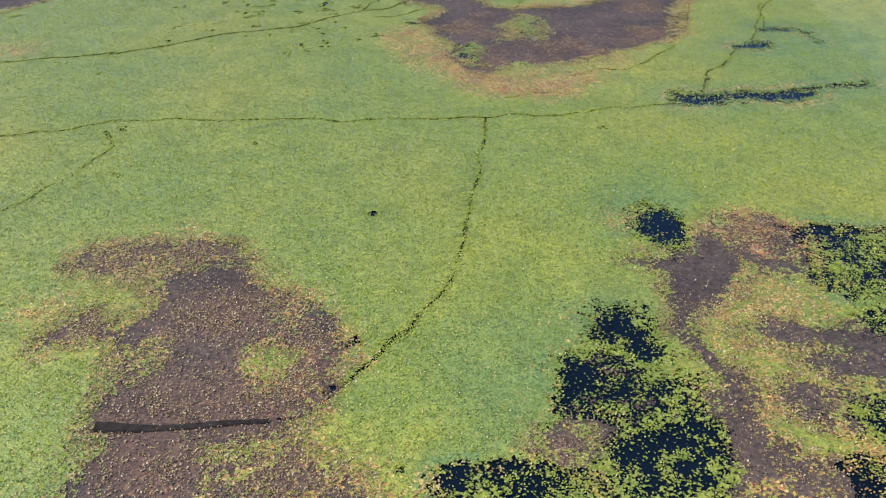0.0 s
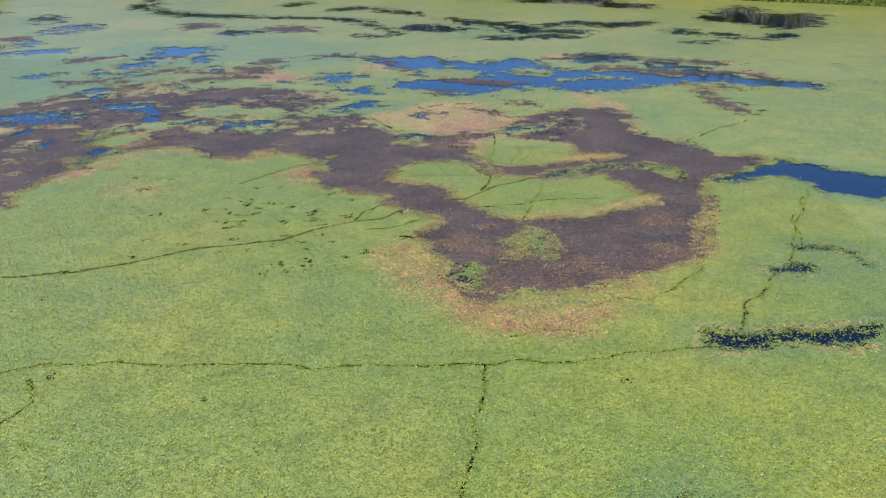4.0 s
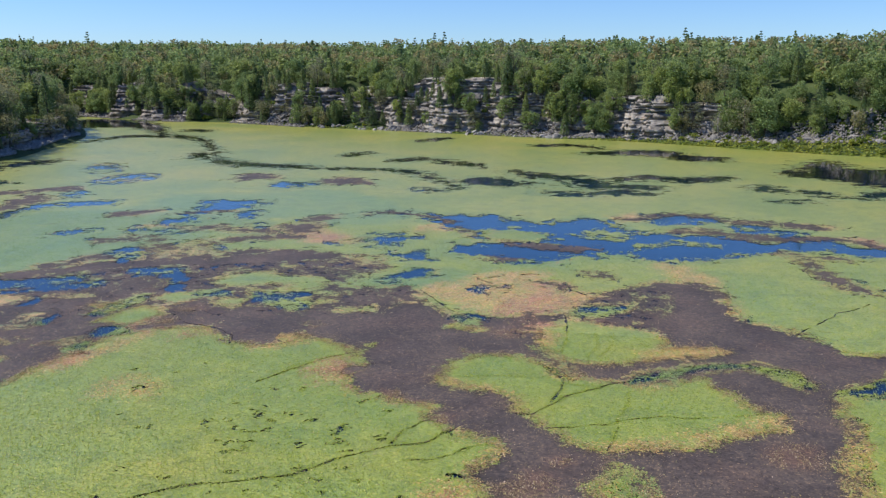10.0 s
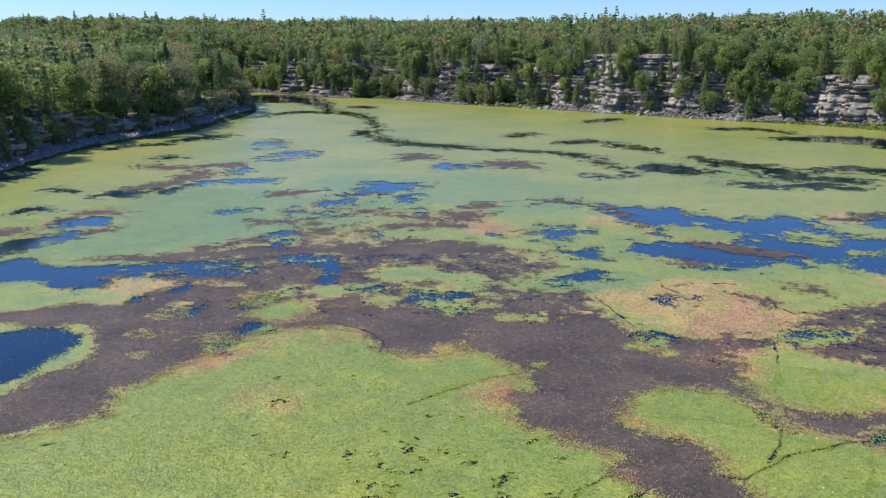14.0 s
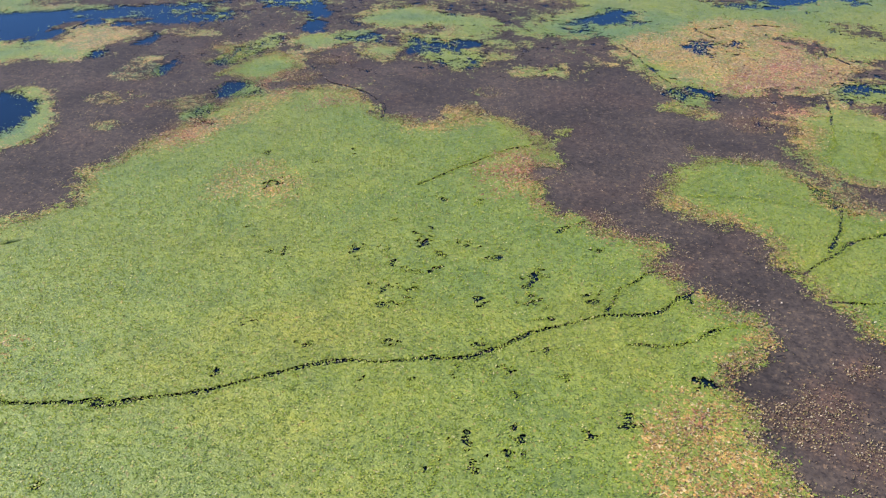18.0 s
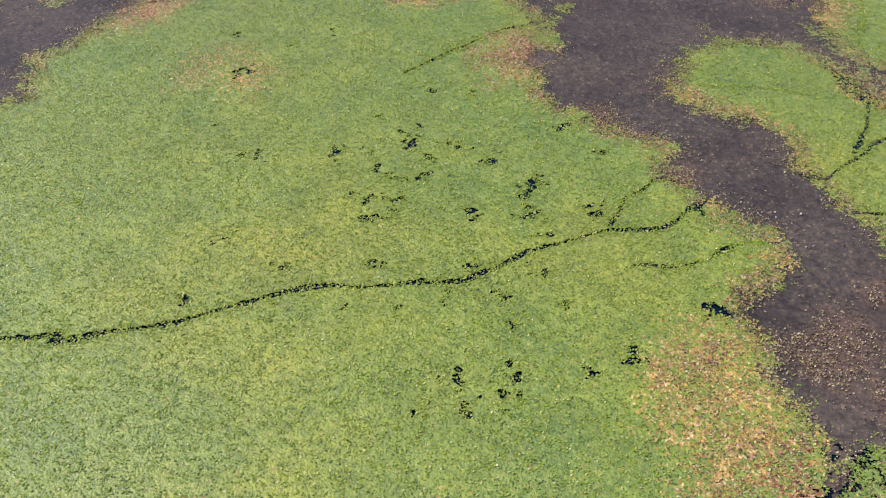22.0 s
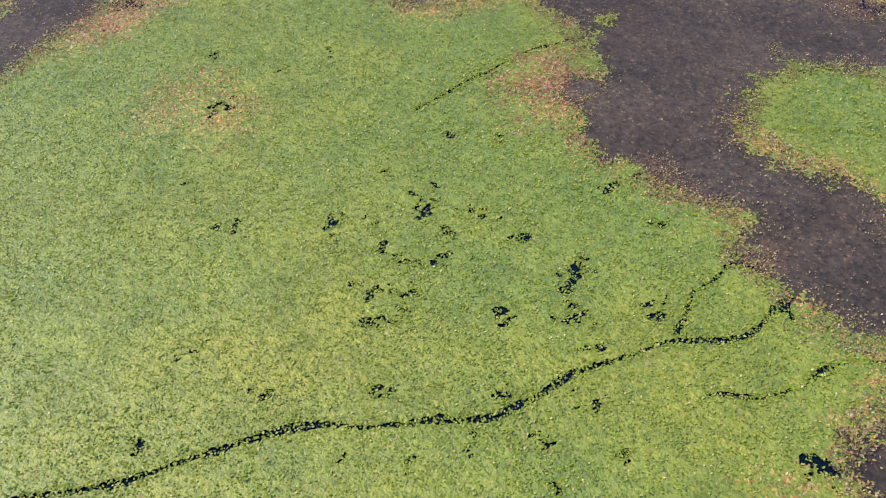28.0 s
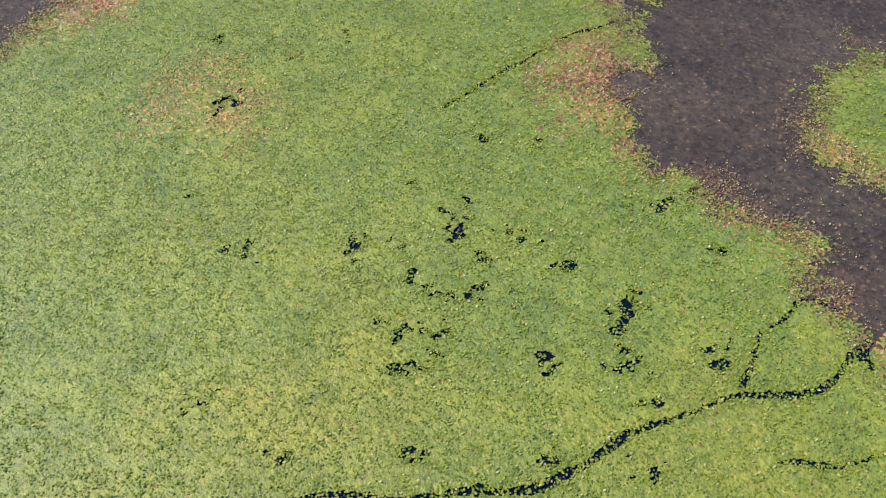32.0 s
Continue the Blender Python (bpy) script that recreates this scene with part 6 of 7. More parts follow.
# the leaves nearest to the camera's way, one by one
lv, lt, lc = leaf_clumps(np.zeros(1), np.zeros(1), np.array([[0.1, 0, 0.1, 1]]), np.zeros(1), np.full(1, 0.07), 3)
leaf_me = bpy.data.meshes.new("leaf")
leaf_me.from_pydata(lv.tolist(), [], lt.tolist())
leaf_me.color_attributes.new("leaf", 'FLOAT_COLOR', 'POINT').data.foreach_set("color", lc.astype(np.float32).ravel())
leaf_me.materials.append(M_LEAF)
px, py = rng.uniform(-19, -9, 900), rng.uniform(32, 42, 900)
pl = pond(px, py)[0]
for x, y in list(zip(px[pl > 0.1], py[pl > 0.1]))[:290]:
    ob = new("leaf", leaf_me)
    ob.parent = rafts[0]
    ob.matrix_basis = pose(float(x), float(y), 0.048, 0, 0, rng.uniform(0, 360))

# ---- banks, cliffs and woods ----
from mathutils.bvhtree import BVHTree

SHORE = [(-101, 94), (-111, 111), (-117, 127), (-117, 139), (-117, 154), (-123, 172), (-135, 205), (-158, 238), (-180, 268), (-205, 292), (-178, 282), (-150, 272),
         (-122, 270), (-90, 257), (-53, 248), (-32, 240), (-8, 233), (9, 229), (34, 215), (53, 205), (72, 199), (100, 185), (135, 140),
         (140, 50), (110, -60), (40, -130), (-60, -120), (-95, -40), (-92, 50)]
CLIFF = [(-230, 306), (-200, 296), (-172, 283), (-150, 274), (-122, 273), (-90, 260), (-53, 251), (-32, 243.5), (-8, 237.5), (9, 236), (34, 224), (53, 216), (72, 212), (105, 198)]


def from_shore(x, y):
    """Metres inland of the pond's edge; negative over the water."""
    q = rounded(SHORE)
    d, odd = np.full(len(x), 1e9), np.zeros(len(x), bool)
    for a, b in zip(q, np.roll(q, -1, 0)):
        d = np.minimum(d, to_line(x, y, a, b)[0])
        if a[1] != b[1]:
            odd ^= ((a[1] > y) != (b[1] > y)) & (x < (b[0] - a[0]) * (y - a[1]) / (b[1] - a[1]) + a[0])
    return np.where(odd, -d, d)


def land(x, y):
    """The height of the ground."""
    x, y = np.atleast_1d(np.asarray(x, float)), np.atleast_1d(np.asarray(y, float))
    d = from_shore(x, y)
    north = np.clip((y + 0.40 * x - 175) / 25, 0, 1)
    bank = np.interp(d, [-12, -1, 0, 1.5, 5, 10, 19, 40, 110, 260, 900], [-2, -0.5, 0.0, 0.5, 1.6, 3.4, 14.0, 17.5, 22.8, 26.5, 34.0])
    low = np.interp(d, [-12, -1, 0, 2, 5, 8.5, 12, 16, 40, 120, 300, 900], [-2, -0.5, 0.0, 0.7, 1.2, 1.8, 6.2, 7.8, 10.0, 13.5, 20.0, 44.0])
    h = bank * north + low * (1 - north)
    h += np.clip(d / 20, 0, 1) * (0.7 * ripple(x, y, 9, 50) + 1.2 * ripple(x, y, 30, 51)) + np.clip(d / 3, 0, 1) * 0.25 * ripple(x, y, 2.5, 52)
    return h


def grid_mesh(name, xs, ys, material):
    gx, gy = np.meshgrid(xs, ys)
    z = land(gx.ravel(), gy.ravel())
    idx = np.arange(gx.size).reshape(gx.shape)
    a, b, c, d = idx[:-1, :-1].ravel(), idx[:-1, 1:].ravel(), idx[1:, 1:].ravel(), idx[1:, :-1].ravel()
    tri = np.concatenate([np.stack([a, b, c], 1), np.stack([a, c, d], 1)])
    return mesh_object(name, np.stack([gx.ravel(), gy.ravel(), z], 1), tri, material)


xs = np.r_[np.linspace(-3000, -260, 14), np.arange(-254, 150, 3.0), np.linspace(152, 3000, 16)]
ys = np.r_[np.linspace(-2000, -140, 12), np.linspace(-130, 60, 24), np.arange(64, 380, 3.0), np.linspace(384, 3500, 18)]
tagged(grid_mesh("ground", xs, ys, M_GROUND), "wooded ground rising behind the pond's banks", "ground", "", "structure")


def part(name, me, material, parent, label=""):
    ob = new(name, me)
    if material and not me.materials:
        me.materials.append(material)
    ob.parent = parent
    if label:
        ob["label"] = label
    return ob


def along(line, step):
    """Points every step metres along a line, with the way across it (to the left of its run)."""
    p = np.array(line, float)
    s = np.r_[0, np.cumsum(np.hypot(*np.diff(p, axis=0).T))]
    at = np.arange(0, s[-1], step)
    xy = np.stack([np.interp(at, s, p[:, 0]), np.interp(at, s, p[:, 1])], 1)
    way = np.gradient(xy, axis=0)
    way /= np.hypot(*way.T)[:, None]
    return at, xy, np.stack([-way[:, 1], way[:, 0]], 1)


def cliff_mesh(line, height, layers, seed, lean=0.42, inset=0.0, wavy=1.0):
    """Bedded limestone: courses of unequal thickness, each set back with jutting and broken blocks, and ledges on top of them."""
    r = np.random.default_rng(seed)
    at, xy, inland = along(line, 0.45)
    n = len(at)
    thick = r.uniform(0.35, 1.5, layers)
    z = np.r_[0, np.cumsum(thick)] * height / thick.sum()
    zero = np.zeros(n)
    top = height * (0.68 + 0.34 * ripple(at, zero, 19, seed) + 0.14 * ripple(at, zero, 6, seed + 1))
    buttress = 3.0 * ripple(at, zero, 15, seed + 2) + 1.6 * ripple(at, zero, 5.5, seed + 3) + 0.7 * ripple(at, zero, 2.2, seed + 9)
    verts, tris = [], []
    for k in range(layers):
        block = lattice(np.floor(at / r.uniform(0.9, 2.6) + r.uniform(0, 9)), zero + k, seed)
        slab = lattice(np.floor(at / 4.3 + 0.4 * ripple(at, zero, 9, seed + 12)), zero + k // 5, seed + 11)
        back = inset + lean * z[k] + wavy * buttress + 1.5 * (block - 0.5) + 1.9 * (slab - 0.5) + 1.1 * (r.uniform() - 0.5) + 0.5 * ripple(at, zero + k * 7.3, 6, seed + 4) + (2.2 if k > layers * 0.6 else 0) * np.clip(ripple(at, zero, 22, seed + 6) + 0.3, 0, 1)
        for zz in (z[k] - 0.05, z[k + 1]):
            lift = np.minimum(zz, top) + 0.15 * ripple(at, zero + zz, 2, seed + 5) + 0.35 * (slab - 0.5)
            verts.append(np.c_[xy + inland * back[:, None], lift])
    verts.append(np.c_[xy + inland * (inset + lean * height + (9 if height > 9 else 5.0)), np.minimum(height, top) + 0.1])
    m = len(verts)
    v = np.concatenate(verts)
    i = np.arange(n - 1)
    for k in range(m - 1):
        a, b, c, d = k * n + i, k * n + i + 1, (k + 1) * n + i + 1, (k + 1) * n + i
        tris += [np.stack([a, b, c], 1), np.stack([a, c, d], 1)]
    v[:, 2] += 0.3
    return v, np.concatenate(tris)


v, t = cliff_mesh(CLIFF, 15.5, 36, 60)
far_cliff = mesh_object("cliff", v, t, M_ROCK)
tagged(far_cliff, "bedded grey-brown limestone cliff with ledges above the pond", "cliff", "", "structure")
LEFT = [(-92, 66), (-103, 93), (-113, 110.5), (-119.5, 127), (-119.5, 139), (-120, 154), (-126, 172), (-138, 205), (-162, 240), (-186, 271), (-212, 292)][::-1]
v, t = cliff_mesh([p for p in LEFT][::-1], 7.4, 17, 70, 0.30, 2.2, 0.45)
bank_cliff = mesh_object("rock_bank", v, t, M_ROCK)
tagged(bank_cliff, "broken limestone bank in shade below overhanging trees", "rock bank", "", "structure")


# ---- rocks ----
def rock_data(seed):
    r = random.Random(seed)
    bm = bmesh.new()
    bmesh.ops.create_icosphere(bm, subdivisions=2, radius=1.0)
    for _ in range(13):
        nrm = Vector((r.uniform(-1, 1), r.uniform(-1, 1), r.uniform(-0.6, 1))).normalized()
        cut = r.uniform(0.42, 0.75)
        for w in bm.verts:
            over = w.co.dot(nrm) - cut
            if over > 0:
                w.co -= nrm * over
    for w in bm.verts:
        w.co.z *= 0.62
    me = bpy.data.meshes.new("boulder")
    bm.to_mesh(me)
    bm.free()
    me.materials.append(M_BOULDER)
    return me


ROCKS = [rock_data(s) for s in range(6)]
rr = random.Random(5)


def boulder(x, y, size, label, group):
    z = float(land(x, y)[0])
    ob = new("boulder", ROCKS[rr.randrange(6)])
    ob.matrix_world = pose(x, y, max(z, 0.0) + 0.18 * size, rr.uniform(-15, 15), rr.uniform(-15, 15), rr.uniform(0, 360)) @ Matrix.Diagonal((size * rr.uniform(0.8, 1.3), size * rr.uniform(0.7, 1.1), size * rr.uniform(0.7, 1.1), 1))
    tagged(ob, label, "boulder", group)


at, xy, inland = along(CLIFF, 0.5)
for _ in range(170):
    k = rr.randrange(len(at))
    if ripple(at[k:k + 1], np.zeros(1), 17, 80)[0] < -0.25 and rr.random() < 0.8:
        continue
    off = rr.uniform(-3.4, 0.8)
    boulder(*(xy[k] + inland[k] * off), rr.uniform(0.35, 1.1), "pale fallen limestone block at the cliff's foot", "blocks below the cliff")
for _ in range(90):
    k = rr.randrange(int(len(at) * 0.42), int(len(at) * 0.9))
    boulder(*(xy[k] + inland[k] * rr.uniform(-4.5, -0.5)), rr.uniform(0.6, 1.7), "pale fallen limestone block at the cliff's foot", "blocks below the cliff")
at, xy, inland = along(LEFT[::-1], 0.5)
for _ in range(150):
    k = rr.randrange(len(at))
    boulder(*(xy[k] + inland[k] * rr.uniform(-1.2, 2.2)), rr.uniform(0.3, 0.95), "grey limestone block at the water's edge of the bank", "blocks on the bank")


# ---- trees ----
def top_of(ob):
    """What finds the top of a rock face at a place."""
    bvh = BVHTree.FromPolygons([w.co for w in ob.data.vertices], [p.vertices[:] for p in ob.data.polygons])

    def find(x, y):
        hit = bvh.ray_cast(Vector((x, y, 90)), Vector((0, 0, -1)))[0]
        return max(float(land(x, y)[0]), hit.z if hit else -9.0)
    return find


on_cliff, on_bank = top_of(far_cliff), top_of(bank_cliff)


def cards(points, size, r, up=0.35):
    """Small leafy sprays: bent quads at the points."""
    n = len(points)
    a = r.normal(size=(n, 3))
    a[:, 2] *= 0.6
    a /= np.linalg.norm(a, axis=1)[:, None]
    b = np.cross(a, r.normal(size=(n, 3)) + (0, 0, up))
    b /= np.linalg.norm(b, axis=1)[:, None] + 1e-6
    s = (size * r.uniform(0.6, 1.3, n))[:, None]
    droop = np.c_[np.zeros((n, 2)), -0.25 * s]
    v = np.stack([points - a * s, points - b * s * 0.6, points + a * s + droop, points + b * s * 0.6], 1).reshape(-1, 3)
    q = np.arange(n)[:, None] * 4
    return v, np.concatenate([q + (0, 1, 2), q + (0, 2, 3)])


def crown_points(kind, h, r, n):
    """Where a crown of that kind and height carries leaves."""
    if kind == "broad":
        count = 17 if n > 300 else 9
        lobes = [(r.uniform(-0.21, 0.21) * h, r.uniform(-0.21, 0.21) * h, r.uniform(0.24, 0.86) * h, r.uniform(0.09, 0.19) * h) for _ in range(count)]
        pts = []
        for x, y, z, s in lobes:
            d = r.normal(size=(n // count + 1, 3))
            d /= np.linalg.norm(d, axis=1)[:, None]
            pts.append(np.array([x, y, z]) + d * s * r.uniform(0.65, 1.1, (len(d), 1)) * (1, 1, 0.85))
        return np.concatenate(pts)[:n]
    s = r.uniform(0, 1, n) ** (1.25 if kind != "pine" else 1.0)
    z = h * (0.06 + 0.94 * s) if kind == "cedar" else h * (0.22 + 0.78 * s)
    a = r.uniform(0, 6.283, n)
    if kind == "cedar":
        rad = h * 0.185 * (1 - s) ** 0.65 * (0.75 + 0.5 * lattice(np.floor(a * 1.6), np.floor(z * 0.9), 3)) * r.uniform(0.7, 1.05, n)
    else:
        tier = np.floor(z / (h * 0.085))
        rad = h * 0.21 * (1 - s) ** 0.8 * (0.45 + 0.85 * lattice(np.floor(a * 1.1 + tier), tier, 4)) * r.uniform(0.35, 1.05, n) + 0.08
        z = tier * h * 0.085 + 0.25 * (z - tier * h * 0.085) - 0.10 * rad
    return np.stack([rad * np.cos(a), rad * np.sin(a), z], 1)


def trunk_data(h, thick, seed, limbs=5, bare=False):
    """A tapered, slightly bent trunk with limbs."""
    r = random.Random(seed)
    bm = bmesh.new()

    def rod(p, q, a, b, sides=5):
        way = (q - p).normalized()
        u = way.orthogonal().normalized()
        w = way.cross(u)
        rings = []
        for c, rad in ((p, a), (q, b)):
            rings.append([bm.verts.new(c + rad * (u * math.cos(6.2832 * k / sides) + w * math.sin(6.2832 * k / sides))) for k in range(sides)])
        for k in range(sides):
            bm.faces.new((rings[0][k], rings[0][(k + 1) % sides], rings[1][(k + 1) % sides], rings[1][k]))

    p = Vector((0, 0, -0.4))
    for k in range(4):
        q = Vector((r.uniform(-0.03, 0.03) * h, r.uniform(-0.03, 0.03) * h, h * (k + 1) * 0.23))
        rod(p, q, thick * (1 - 0.22 * k), thick * (1 - 0.22 * (k + 1)))
        p = q
    for k in range(limbs):
        z = h * r.uniform(0.3, 0.8)
        a = r.uniform(0, 6.283)
        reach = h * r.uniform(0.12, 0.24) * (0.8 if bare else 1)
        rod(Vector((0, 0, z)), Vector((reach * math.cos(a), reach * math.sin(a), z + reach * r.uniform(0.2, 0.8))), thick * 0.35, thick * 0.1, 4)
    me = bpy.data.meshes.new("trunk")
    bm.to_mesh(me)
    bm.free()
    return me


def crown_data(kind, h, seed, n, size):
    r = np.random.default_rng(seed)
    v, t = cards(crown_points(kind, h, r, n), size, r)
    me = bpy.data.meshes.new("crown")
    me.from_pydata(v.tolist(), [], t.tolist())
    return me


KINDS = {
    "broad": ("broadleaf_tree", "full-crowned green broadleaf tree", M_BROAD, 9.0, 2300, 0.21),
    "cedar": ("cedar_tree", "narrow dark green cedar tree", M_CEDAR, 8.0, 2000, 0.16),
    "pine": ("pine_tree", "tall dark pine with open tiers of branches", M_PINE, 11.0, 1900, 0.20),
    "dull": ("thin_tree", "thin grey-green tree with sparse leaves", M_DULL, 8.0, 1100, 0.18),
}
MODELS = {}
for kind, (name, label, mat, h, n, size) in KINDS.items():
    for s in range(3):
        tree = tagged(new(name), label, "tree")
        form = "broad" if kind == "dull" else kind
        part("trunk", trunk_data(h, 0.16, s + 3), M_BARK, tree)
        part("crown", crown_data(form, h, s + 11, n, size), mat, tree)
        tree["height"] = h
        MODELS[kind, s] = tree
snag = tagged(new("dead_tree"), "bleached grey dead tree with bare limbs", "tree")
part("trunk", trunk_data(9.0, 0.15, 77, 16, True), M_SNAG, snag)
snag["height"] = 9.0
MODELS["snag", 0] = snag
placed = {}


def tree(kind, x, y, height, label="", group="", sink=0.0, base_z=None):
    model = MODELS[kind, rr.randrange(3) if kind != "snag" else 0]
    k = height / model["height"]
    z = (float(land(x, y)[0]) if base_z is None else base_z) - 0.1 - sink
    m = pose(x, y, z, 0, 0, rr.uniform(0, 360)) @ Matrix.Diagonal((k * rr.uniform(0.85, 1.2), k * rr.uniform(0.85, 1.2), k, 1))
    if model.name not in placed:
        placed[model.name] = True
        model.matrix_basis = m
        ob = model
    else:
        ob = copy_thing(model, m)
        ob.matrix_basis = m
    tagged(ob, label, "", group)
    return ob


def pick(weights):
    return rr.choices([w[0] for w in weights], [w[1] for w in weights])[0]


# at the cliff's foot and on its ledges
at, xy, inland = along(CLIFF, 0.5)
length = at[-1]
for _ in range(290):
    k = rr.randrange(len(at))
    s = at[k] / length
    off = rr.uniform(-2.0, 8.0)
    if s > 0.68 and rr.random() < 0.6:
        off = rr.uniform(1.0, 8.0)
    kind = pick([("cedar", 6 - 4 * (s > 0.62)), ("broad", 3 + 8 * (s > 0.62)), ("dull", 2), ("pine", 0.7 + 3 * (s < 0.25))])
    p = xy[k] + inland[k] * off
    size = rr.uniform(3.5, 7.5) if s < 0.6 else rr.uniform(5, 11)
    tree(kind, p[0], p[1], size, "", "trees on the cliff", 0, on_cliff(p[0], p[1]))
# taller trees that hide much of the cliff
for _ in range(110):
    k = rr.randrange(int(len(at) * 0.45)) if rr.random() < 0.45 else rr.randrange(len(at))
    s = at[k] / length
    p = xy[k] + inland[k] * rr.uniform(-2.2, 3.5)
    tree(pick([("cedar", 5), ("broad", 4 + 6 * (s > 0.6)), ("dull", 1.5), ("pine", 1)]), p[0], p[1], rr.uniform(5.5, 10), "", "trees on the cliff", 0, on_cliff(p[0], p[1]))
# along the rim
for _ in range(140):
    k = rr.randrange(len(at))
    off = rr.uniform(7.5, 18)
    kind = pick([("cedar", 2.5), ("broad", 7), ("dull", 2.5), ("pine", 0.5)])
    p = xy[k] + inland[k] * off
    tree(kind, p[0], p[1], rr.uniform(5.5, 9.0), "", "trees along the cliff's rim", 0, on_cliff(p[0], p[1]))
# the shaded bank
at, xy, inland = along(LEFT[::-1], 0.5)
for _ in range(150):
    k = rr.randrange(len(at))
    off = rr.uniform(3.6, 15)
    kind = pick([("cedar", 4), ("broad", 5), ("dull", 2), ("pine", 3)])
    p = xy[k] + inland[k] * off
    tree(kind, p[0], p[1], rr.uniform(6, 12), "", "trees on the rock bank", 0, on_bank(p[0], p[1]))
# trees that stand among the fallen stones and hide the bank's face
for _ in range(70):
    k = rr.randrange(len(at))
    p = xy[k] + inland[k] * rr.uniform(0.8, 4.2)
    tree(pick([("cedar", 3), ("broad", 4), ("dull", 2), ("pine", 2)]), p[0], p[1], rr.uniform(4.5, 9.0), "", "trees on the rock bank")
# two bleached trees and skyline pines
for x, y, h in ((14.8, 234.5, 13.0), (70, 214, 9.0)):
    tree("pine", x, y, h, "broad conical pine at the low shore", "pines on the shore")
for x, y, h in ((30, 222, 9), (-4, 239, 7), (-70, 262, 7)):
    tree("snag", x, y, h, "", "dead trees")
for model in MODELS.values():
    if model.name not in placed:
        for o in (*model.children, model):
            bpy.data.objects.remove(o)


FAR_SPRAY = {"broad": 0.62, "cedar": 0.42, "pine": 0.50, "dull": 0.46}


def woods(name, label, spots_xy, seed):
    """Far trees, too many to count, as one mesh a kind."""
    r = np.random.default_rng(seed)
    for kind, share in (("broad", 0.62), ("cedar", 0.12), ("dull", 0.22), ("pine", 0.045)):
        mine = spots_xy[r.uniform(0, 1, len(spots_xy)) < share] if kind == "broad" else spots_xy[r.choice(len(spots_xy), int(len(spots_xy) * share), replace=False)]
        vs, ts, base = [], [], 0
        models = [cards(crown_points("broad" if kind == "dull" else kind, 1.0 * KINDS[kind][3], r, 130), FAR_SPRAY[kind], r) for _ in range(6)]
        ground_z = land(mine[:, 0], mine[:, 1])
        for (x, y), z in zip(mine, ground_z):
            v, t = models[r.integers(6)]
            k, a = r.uniform(0.7, 1.15) * (8.2 / KINDS[kind][3] if kind != "pine" else r.uniform(0.75, 1.1)), r.uniform(0, 6.283)
            c, s = math.cos(a) * k, math.sin(a) * k
            vs.append(np.stack([x + v[:, 0] * c - v[:, 1] * s, y + v[:, 0] * s + v[:, 1] * c, z + v[:, 2] * k - 0.3], 1))
            ts.append(t + base)
            base += len(v)
        tagged(mesh_object(name, np.concatenate(vs), np.concatenate(ts), KINDS[kind][2]), label, "woods", "far woods", "stuff")


r = np.random.default_rng(21)
c = np.stack([r.uniform(-420, 190, 22000), r.uniform(90, 440, 22000)], 1)
d = from_shore(c[:, 0], c[:, 1])
bearing = np.degrees(np.arctan2(-(c[:, 0] - 4), c[:, 1]))
north = c[:, 1] + 0.40 * c[:, 0] > 175
keep = (d > np.where(north, 17, 10)) & (d < np.where(north, 135, 300)) & (bearing > -24) & (bearing < 56)
c = c[keep][:3600]
woods("far_woods", "mixed green woods on the plateau behind the pond", c, 31)
c = np.stack([r.uniform(-1050, -180, 20000), r.uniform(150, 900, 20000)], 1)
d = from_shore(c[:, 0], c[:, 1])
bearing = np.degrees(np.arctan2(-(c[:, 0] - 4), c[:, 1]))
c = c[(d > np.where(c[:, 1] + 0.40 * c[:, 0] > 175, 130, 290)) & (bearing > 20) & (bearing < 62)][:2600]
woods("far_woods", "distant hill of mixed green woods", c, 32)


# ---- rubble, shrubs and grass along the water ----
def rubble(line, count, lo, hi, seed, gate):
    """Small broken stones, too many to count."""
    r = np.random.default_rng(seed)
    at, xy, inland = along(line, 0.5)
    k = r.integers(0, len(at), count)
    k = k[ripple(at[k], np.zeros(len(k)), 17, 80) > gate]
    p = xy[k] + inland[k] * r.uniform(lo, hi, len(k))[:, None]
    heap = np.clip(ripple(at[k], np.zeros(len(k)), 17, 80) + 0.4, 0, 1) * (hi - lo > 4.5)
    off = ((p - xy[k]) * inland[k]).sum(1)
    z = np.maximum(land(p[:, 0], p[:, 1]), 0.0) + 0.55 * heap * np.clip(off - lo - 1, 0, 5)
    size = r.uniform(0.16, 0.30, len(k)) + 0.5 * r.uniform(0, 1, len(k)) ** 4
    corner = np.array([(1, 0, 0), (0, 1, 0), (-1, 0, 0), (0, -1, 0), (0.1, 0.1, 0.8), (0, 0, -0.6)])
    v = corner[None] * size[:, None, None] * r.uniform(0.6, 1.4, (len(k), 6, 3)) + np.c_[p, z + 0.1][:, None]
    t = np.array([(0, 1, 4), (1, 2, 4), (2, 3, 4), (3, 0, 4), (1, 0, 5), (2, 1, 5), (3, 2, 5), (0, 3, 5)])[None] + (np.arange(len(k)) * 6)[:, None, None]
    return mesh_object("rubble", v.reshape(-1, 3), t.reshape(-1, 3), M_BOULDER)


tagged(rubble(CLIFF, 15000, -4.2, 2.6, 91, -0.4), "pale broken limestone rubble below the cliff", "rubble", "", "stuff")
tagged(rubble(LEFT[::-1], 9000, -1.2, 1.9, 92, -0.9), "grey broken rubble along the shaded bank", "rubble", "", "stuff")


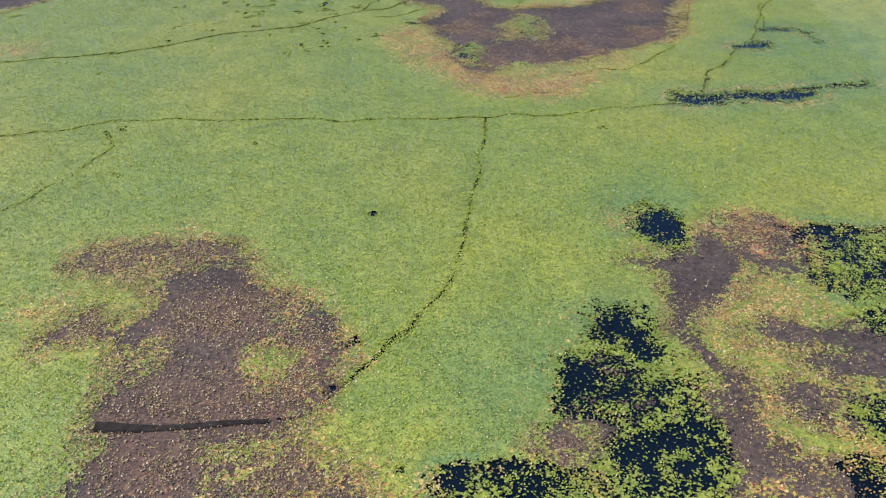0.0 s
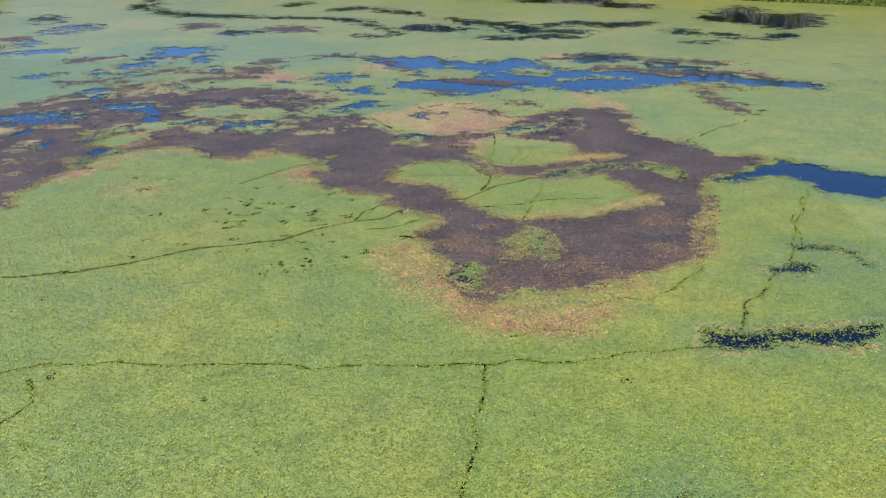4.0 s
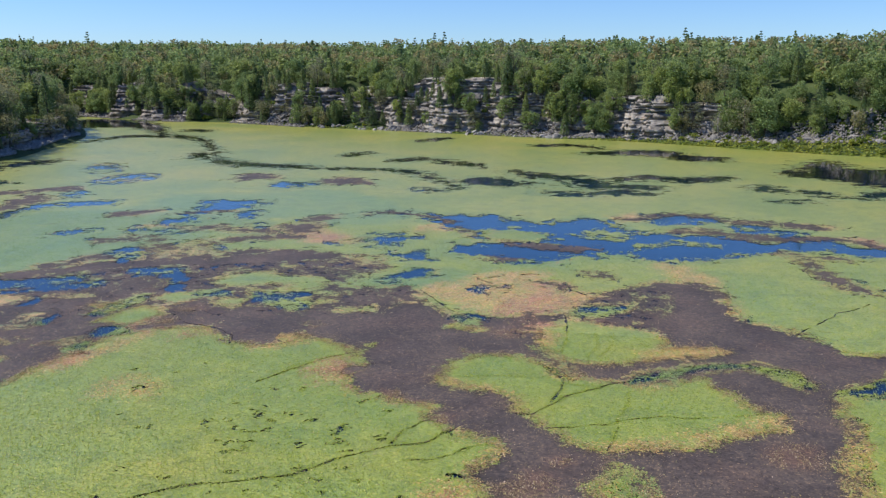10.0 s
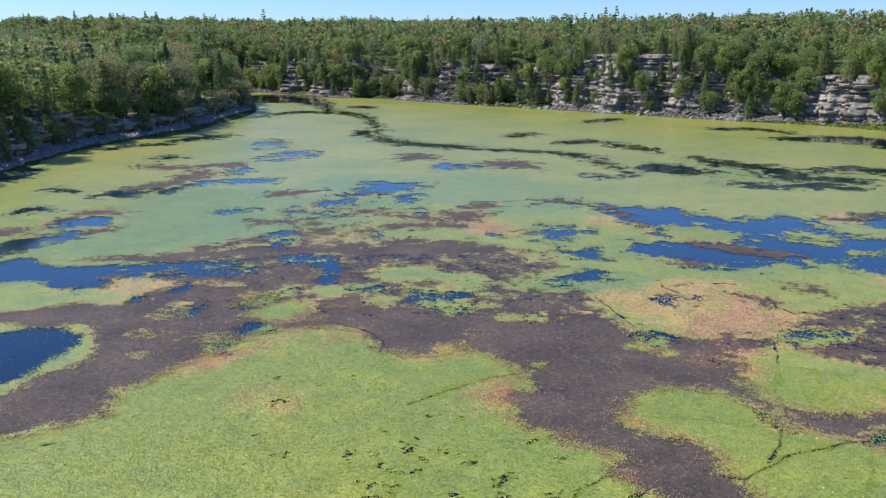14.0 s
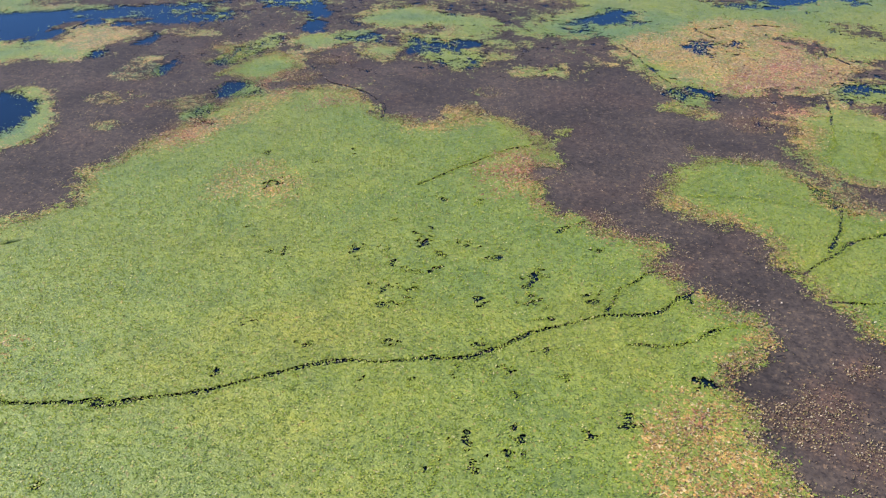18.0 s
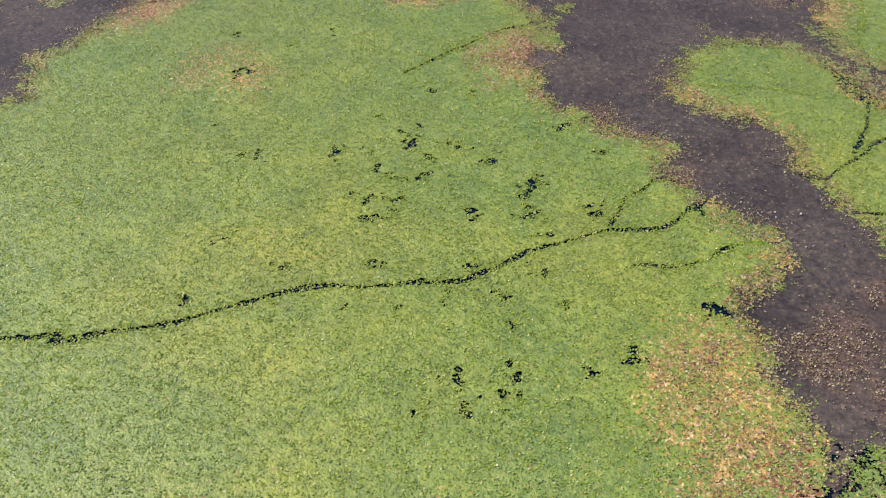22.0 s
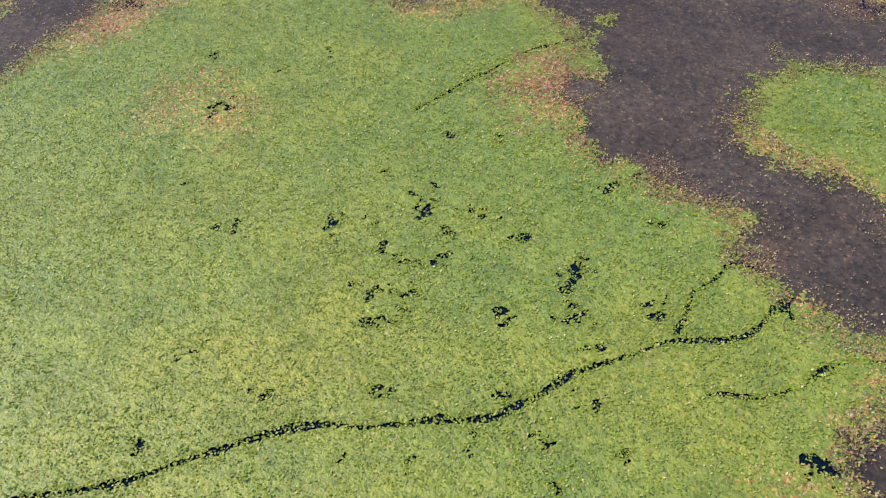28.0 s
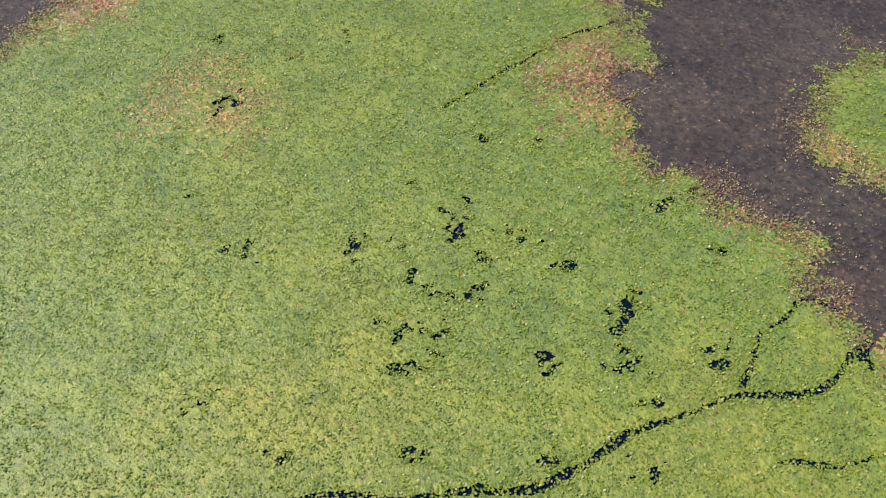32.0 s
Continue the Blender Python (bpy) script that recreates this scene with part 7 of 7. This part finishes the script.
def grass(line, count, lo, hi, seed, x_from, size):
    """Tufts of long blades and herbs."""
    r = np.random.default_rng(seed)
    at, xy, inland = along(line, 0.5)
    k = r.integers(0, len(at), count)
    k = k[xy[k, 0] + r.normal(0, 14, len(k)) > x_from]
    p = xy[k] + inland[k] * r.uniform(lo, hi, len(k))[:, None]
    z = land(p[:, 0], p[:, 1])
    pts = np.c_[p, np.maximum(z, 0) + 0.25]
    v, t = cards(pts, size, r, 1.2)
    return mesh_object("shore_grass", v, t, M_SHRUB)


EDGE = [(-122, 269.5), (-90, 256.5), (-53, 247.5), (-32, 239.5), (-8, 232.5), (9, 228.5), (34, 214.5), (53, 204.5), (72, 198.5), (100, 184.5), (125, 155)]
tagged(grass(EDGE, 9000, 0.0, 9.0, 93, 18, 0.5), "rank green grass and herbs on the low shore", "grass", "", "stuff")
tagged(grass(EDGE, 1500, 0.0, 1.6, 94, -110, 0.4), "thin rim of sedge at the foot of the cliff", "grass", "", "stuff")


def shrub_data(seed):
    r = np.random.default_rng(seed)
    p = crown_points("broad", 3.0, r, 150)
    p[:, 2] = (p[:, 2] - 0.9) * 0.8
    v, t = cards(p, 0.30, r)
    me = bpy.data.meshes.new("shrub")
    me.from_pydata(v.tolist(), [], t.tolist())
    me.materials.append(M_SHRUB)
    return me


SHRUBS = [shrub_data(s) for s in range(3)]


def shrubs(line, count, lo, hi, x_from, label, group, find):
    at, xy, inland = along(line, 0.5)
    for _ in range(count):
        k = rr.randrange(len(at))
        if xy[k, 0] < x_from:
            continue
        p = xy[k] + inland[k] * rr.uniform(lo, hi)
        ob = new("shrub", SHRUBS[rr.randrange(3)])
        s = rr.uniform(0.5, 1.15)
        ob.matrix_world = pose(p[0], p[1], find(p[0], p[1]) - 0.15, 0, 0, rr.uniform(0, 360)) @ Matrix.Diagonal((s, s, s * rr.uniform(0.7, 1.1), 1))
        tagged(ob, label, "shrub", group)


shrubs(EDGE, 130, 1.5, 10.0, 5, "light green leafy shrub on the low shore", "shrubs on the shore", lambda x, y: float(land(x, y)[0]))
shrubs(LEFT[::-1], 120, 3.5, 9.0, -230, "green shrub at the edge of the rock bank", "shrubs on the bank", on_bank)
shrubs(CLIFF, 110, -1.0, 9.0, -230, "small green shrub rooted in the cliff's ledges", "shrubs on the cliff", on_cliff)
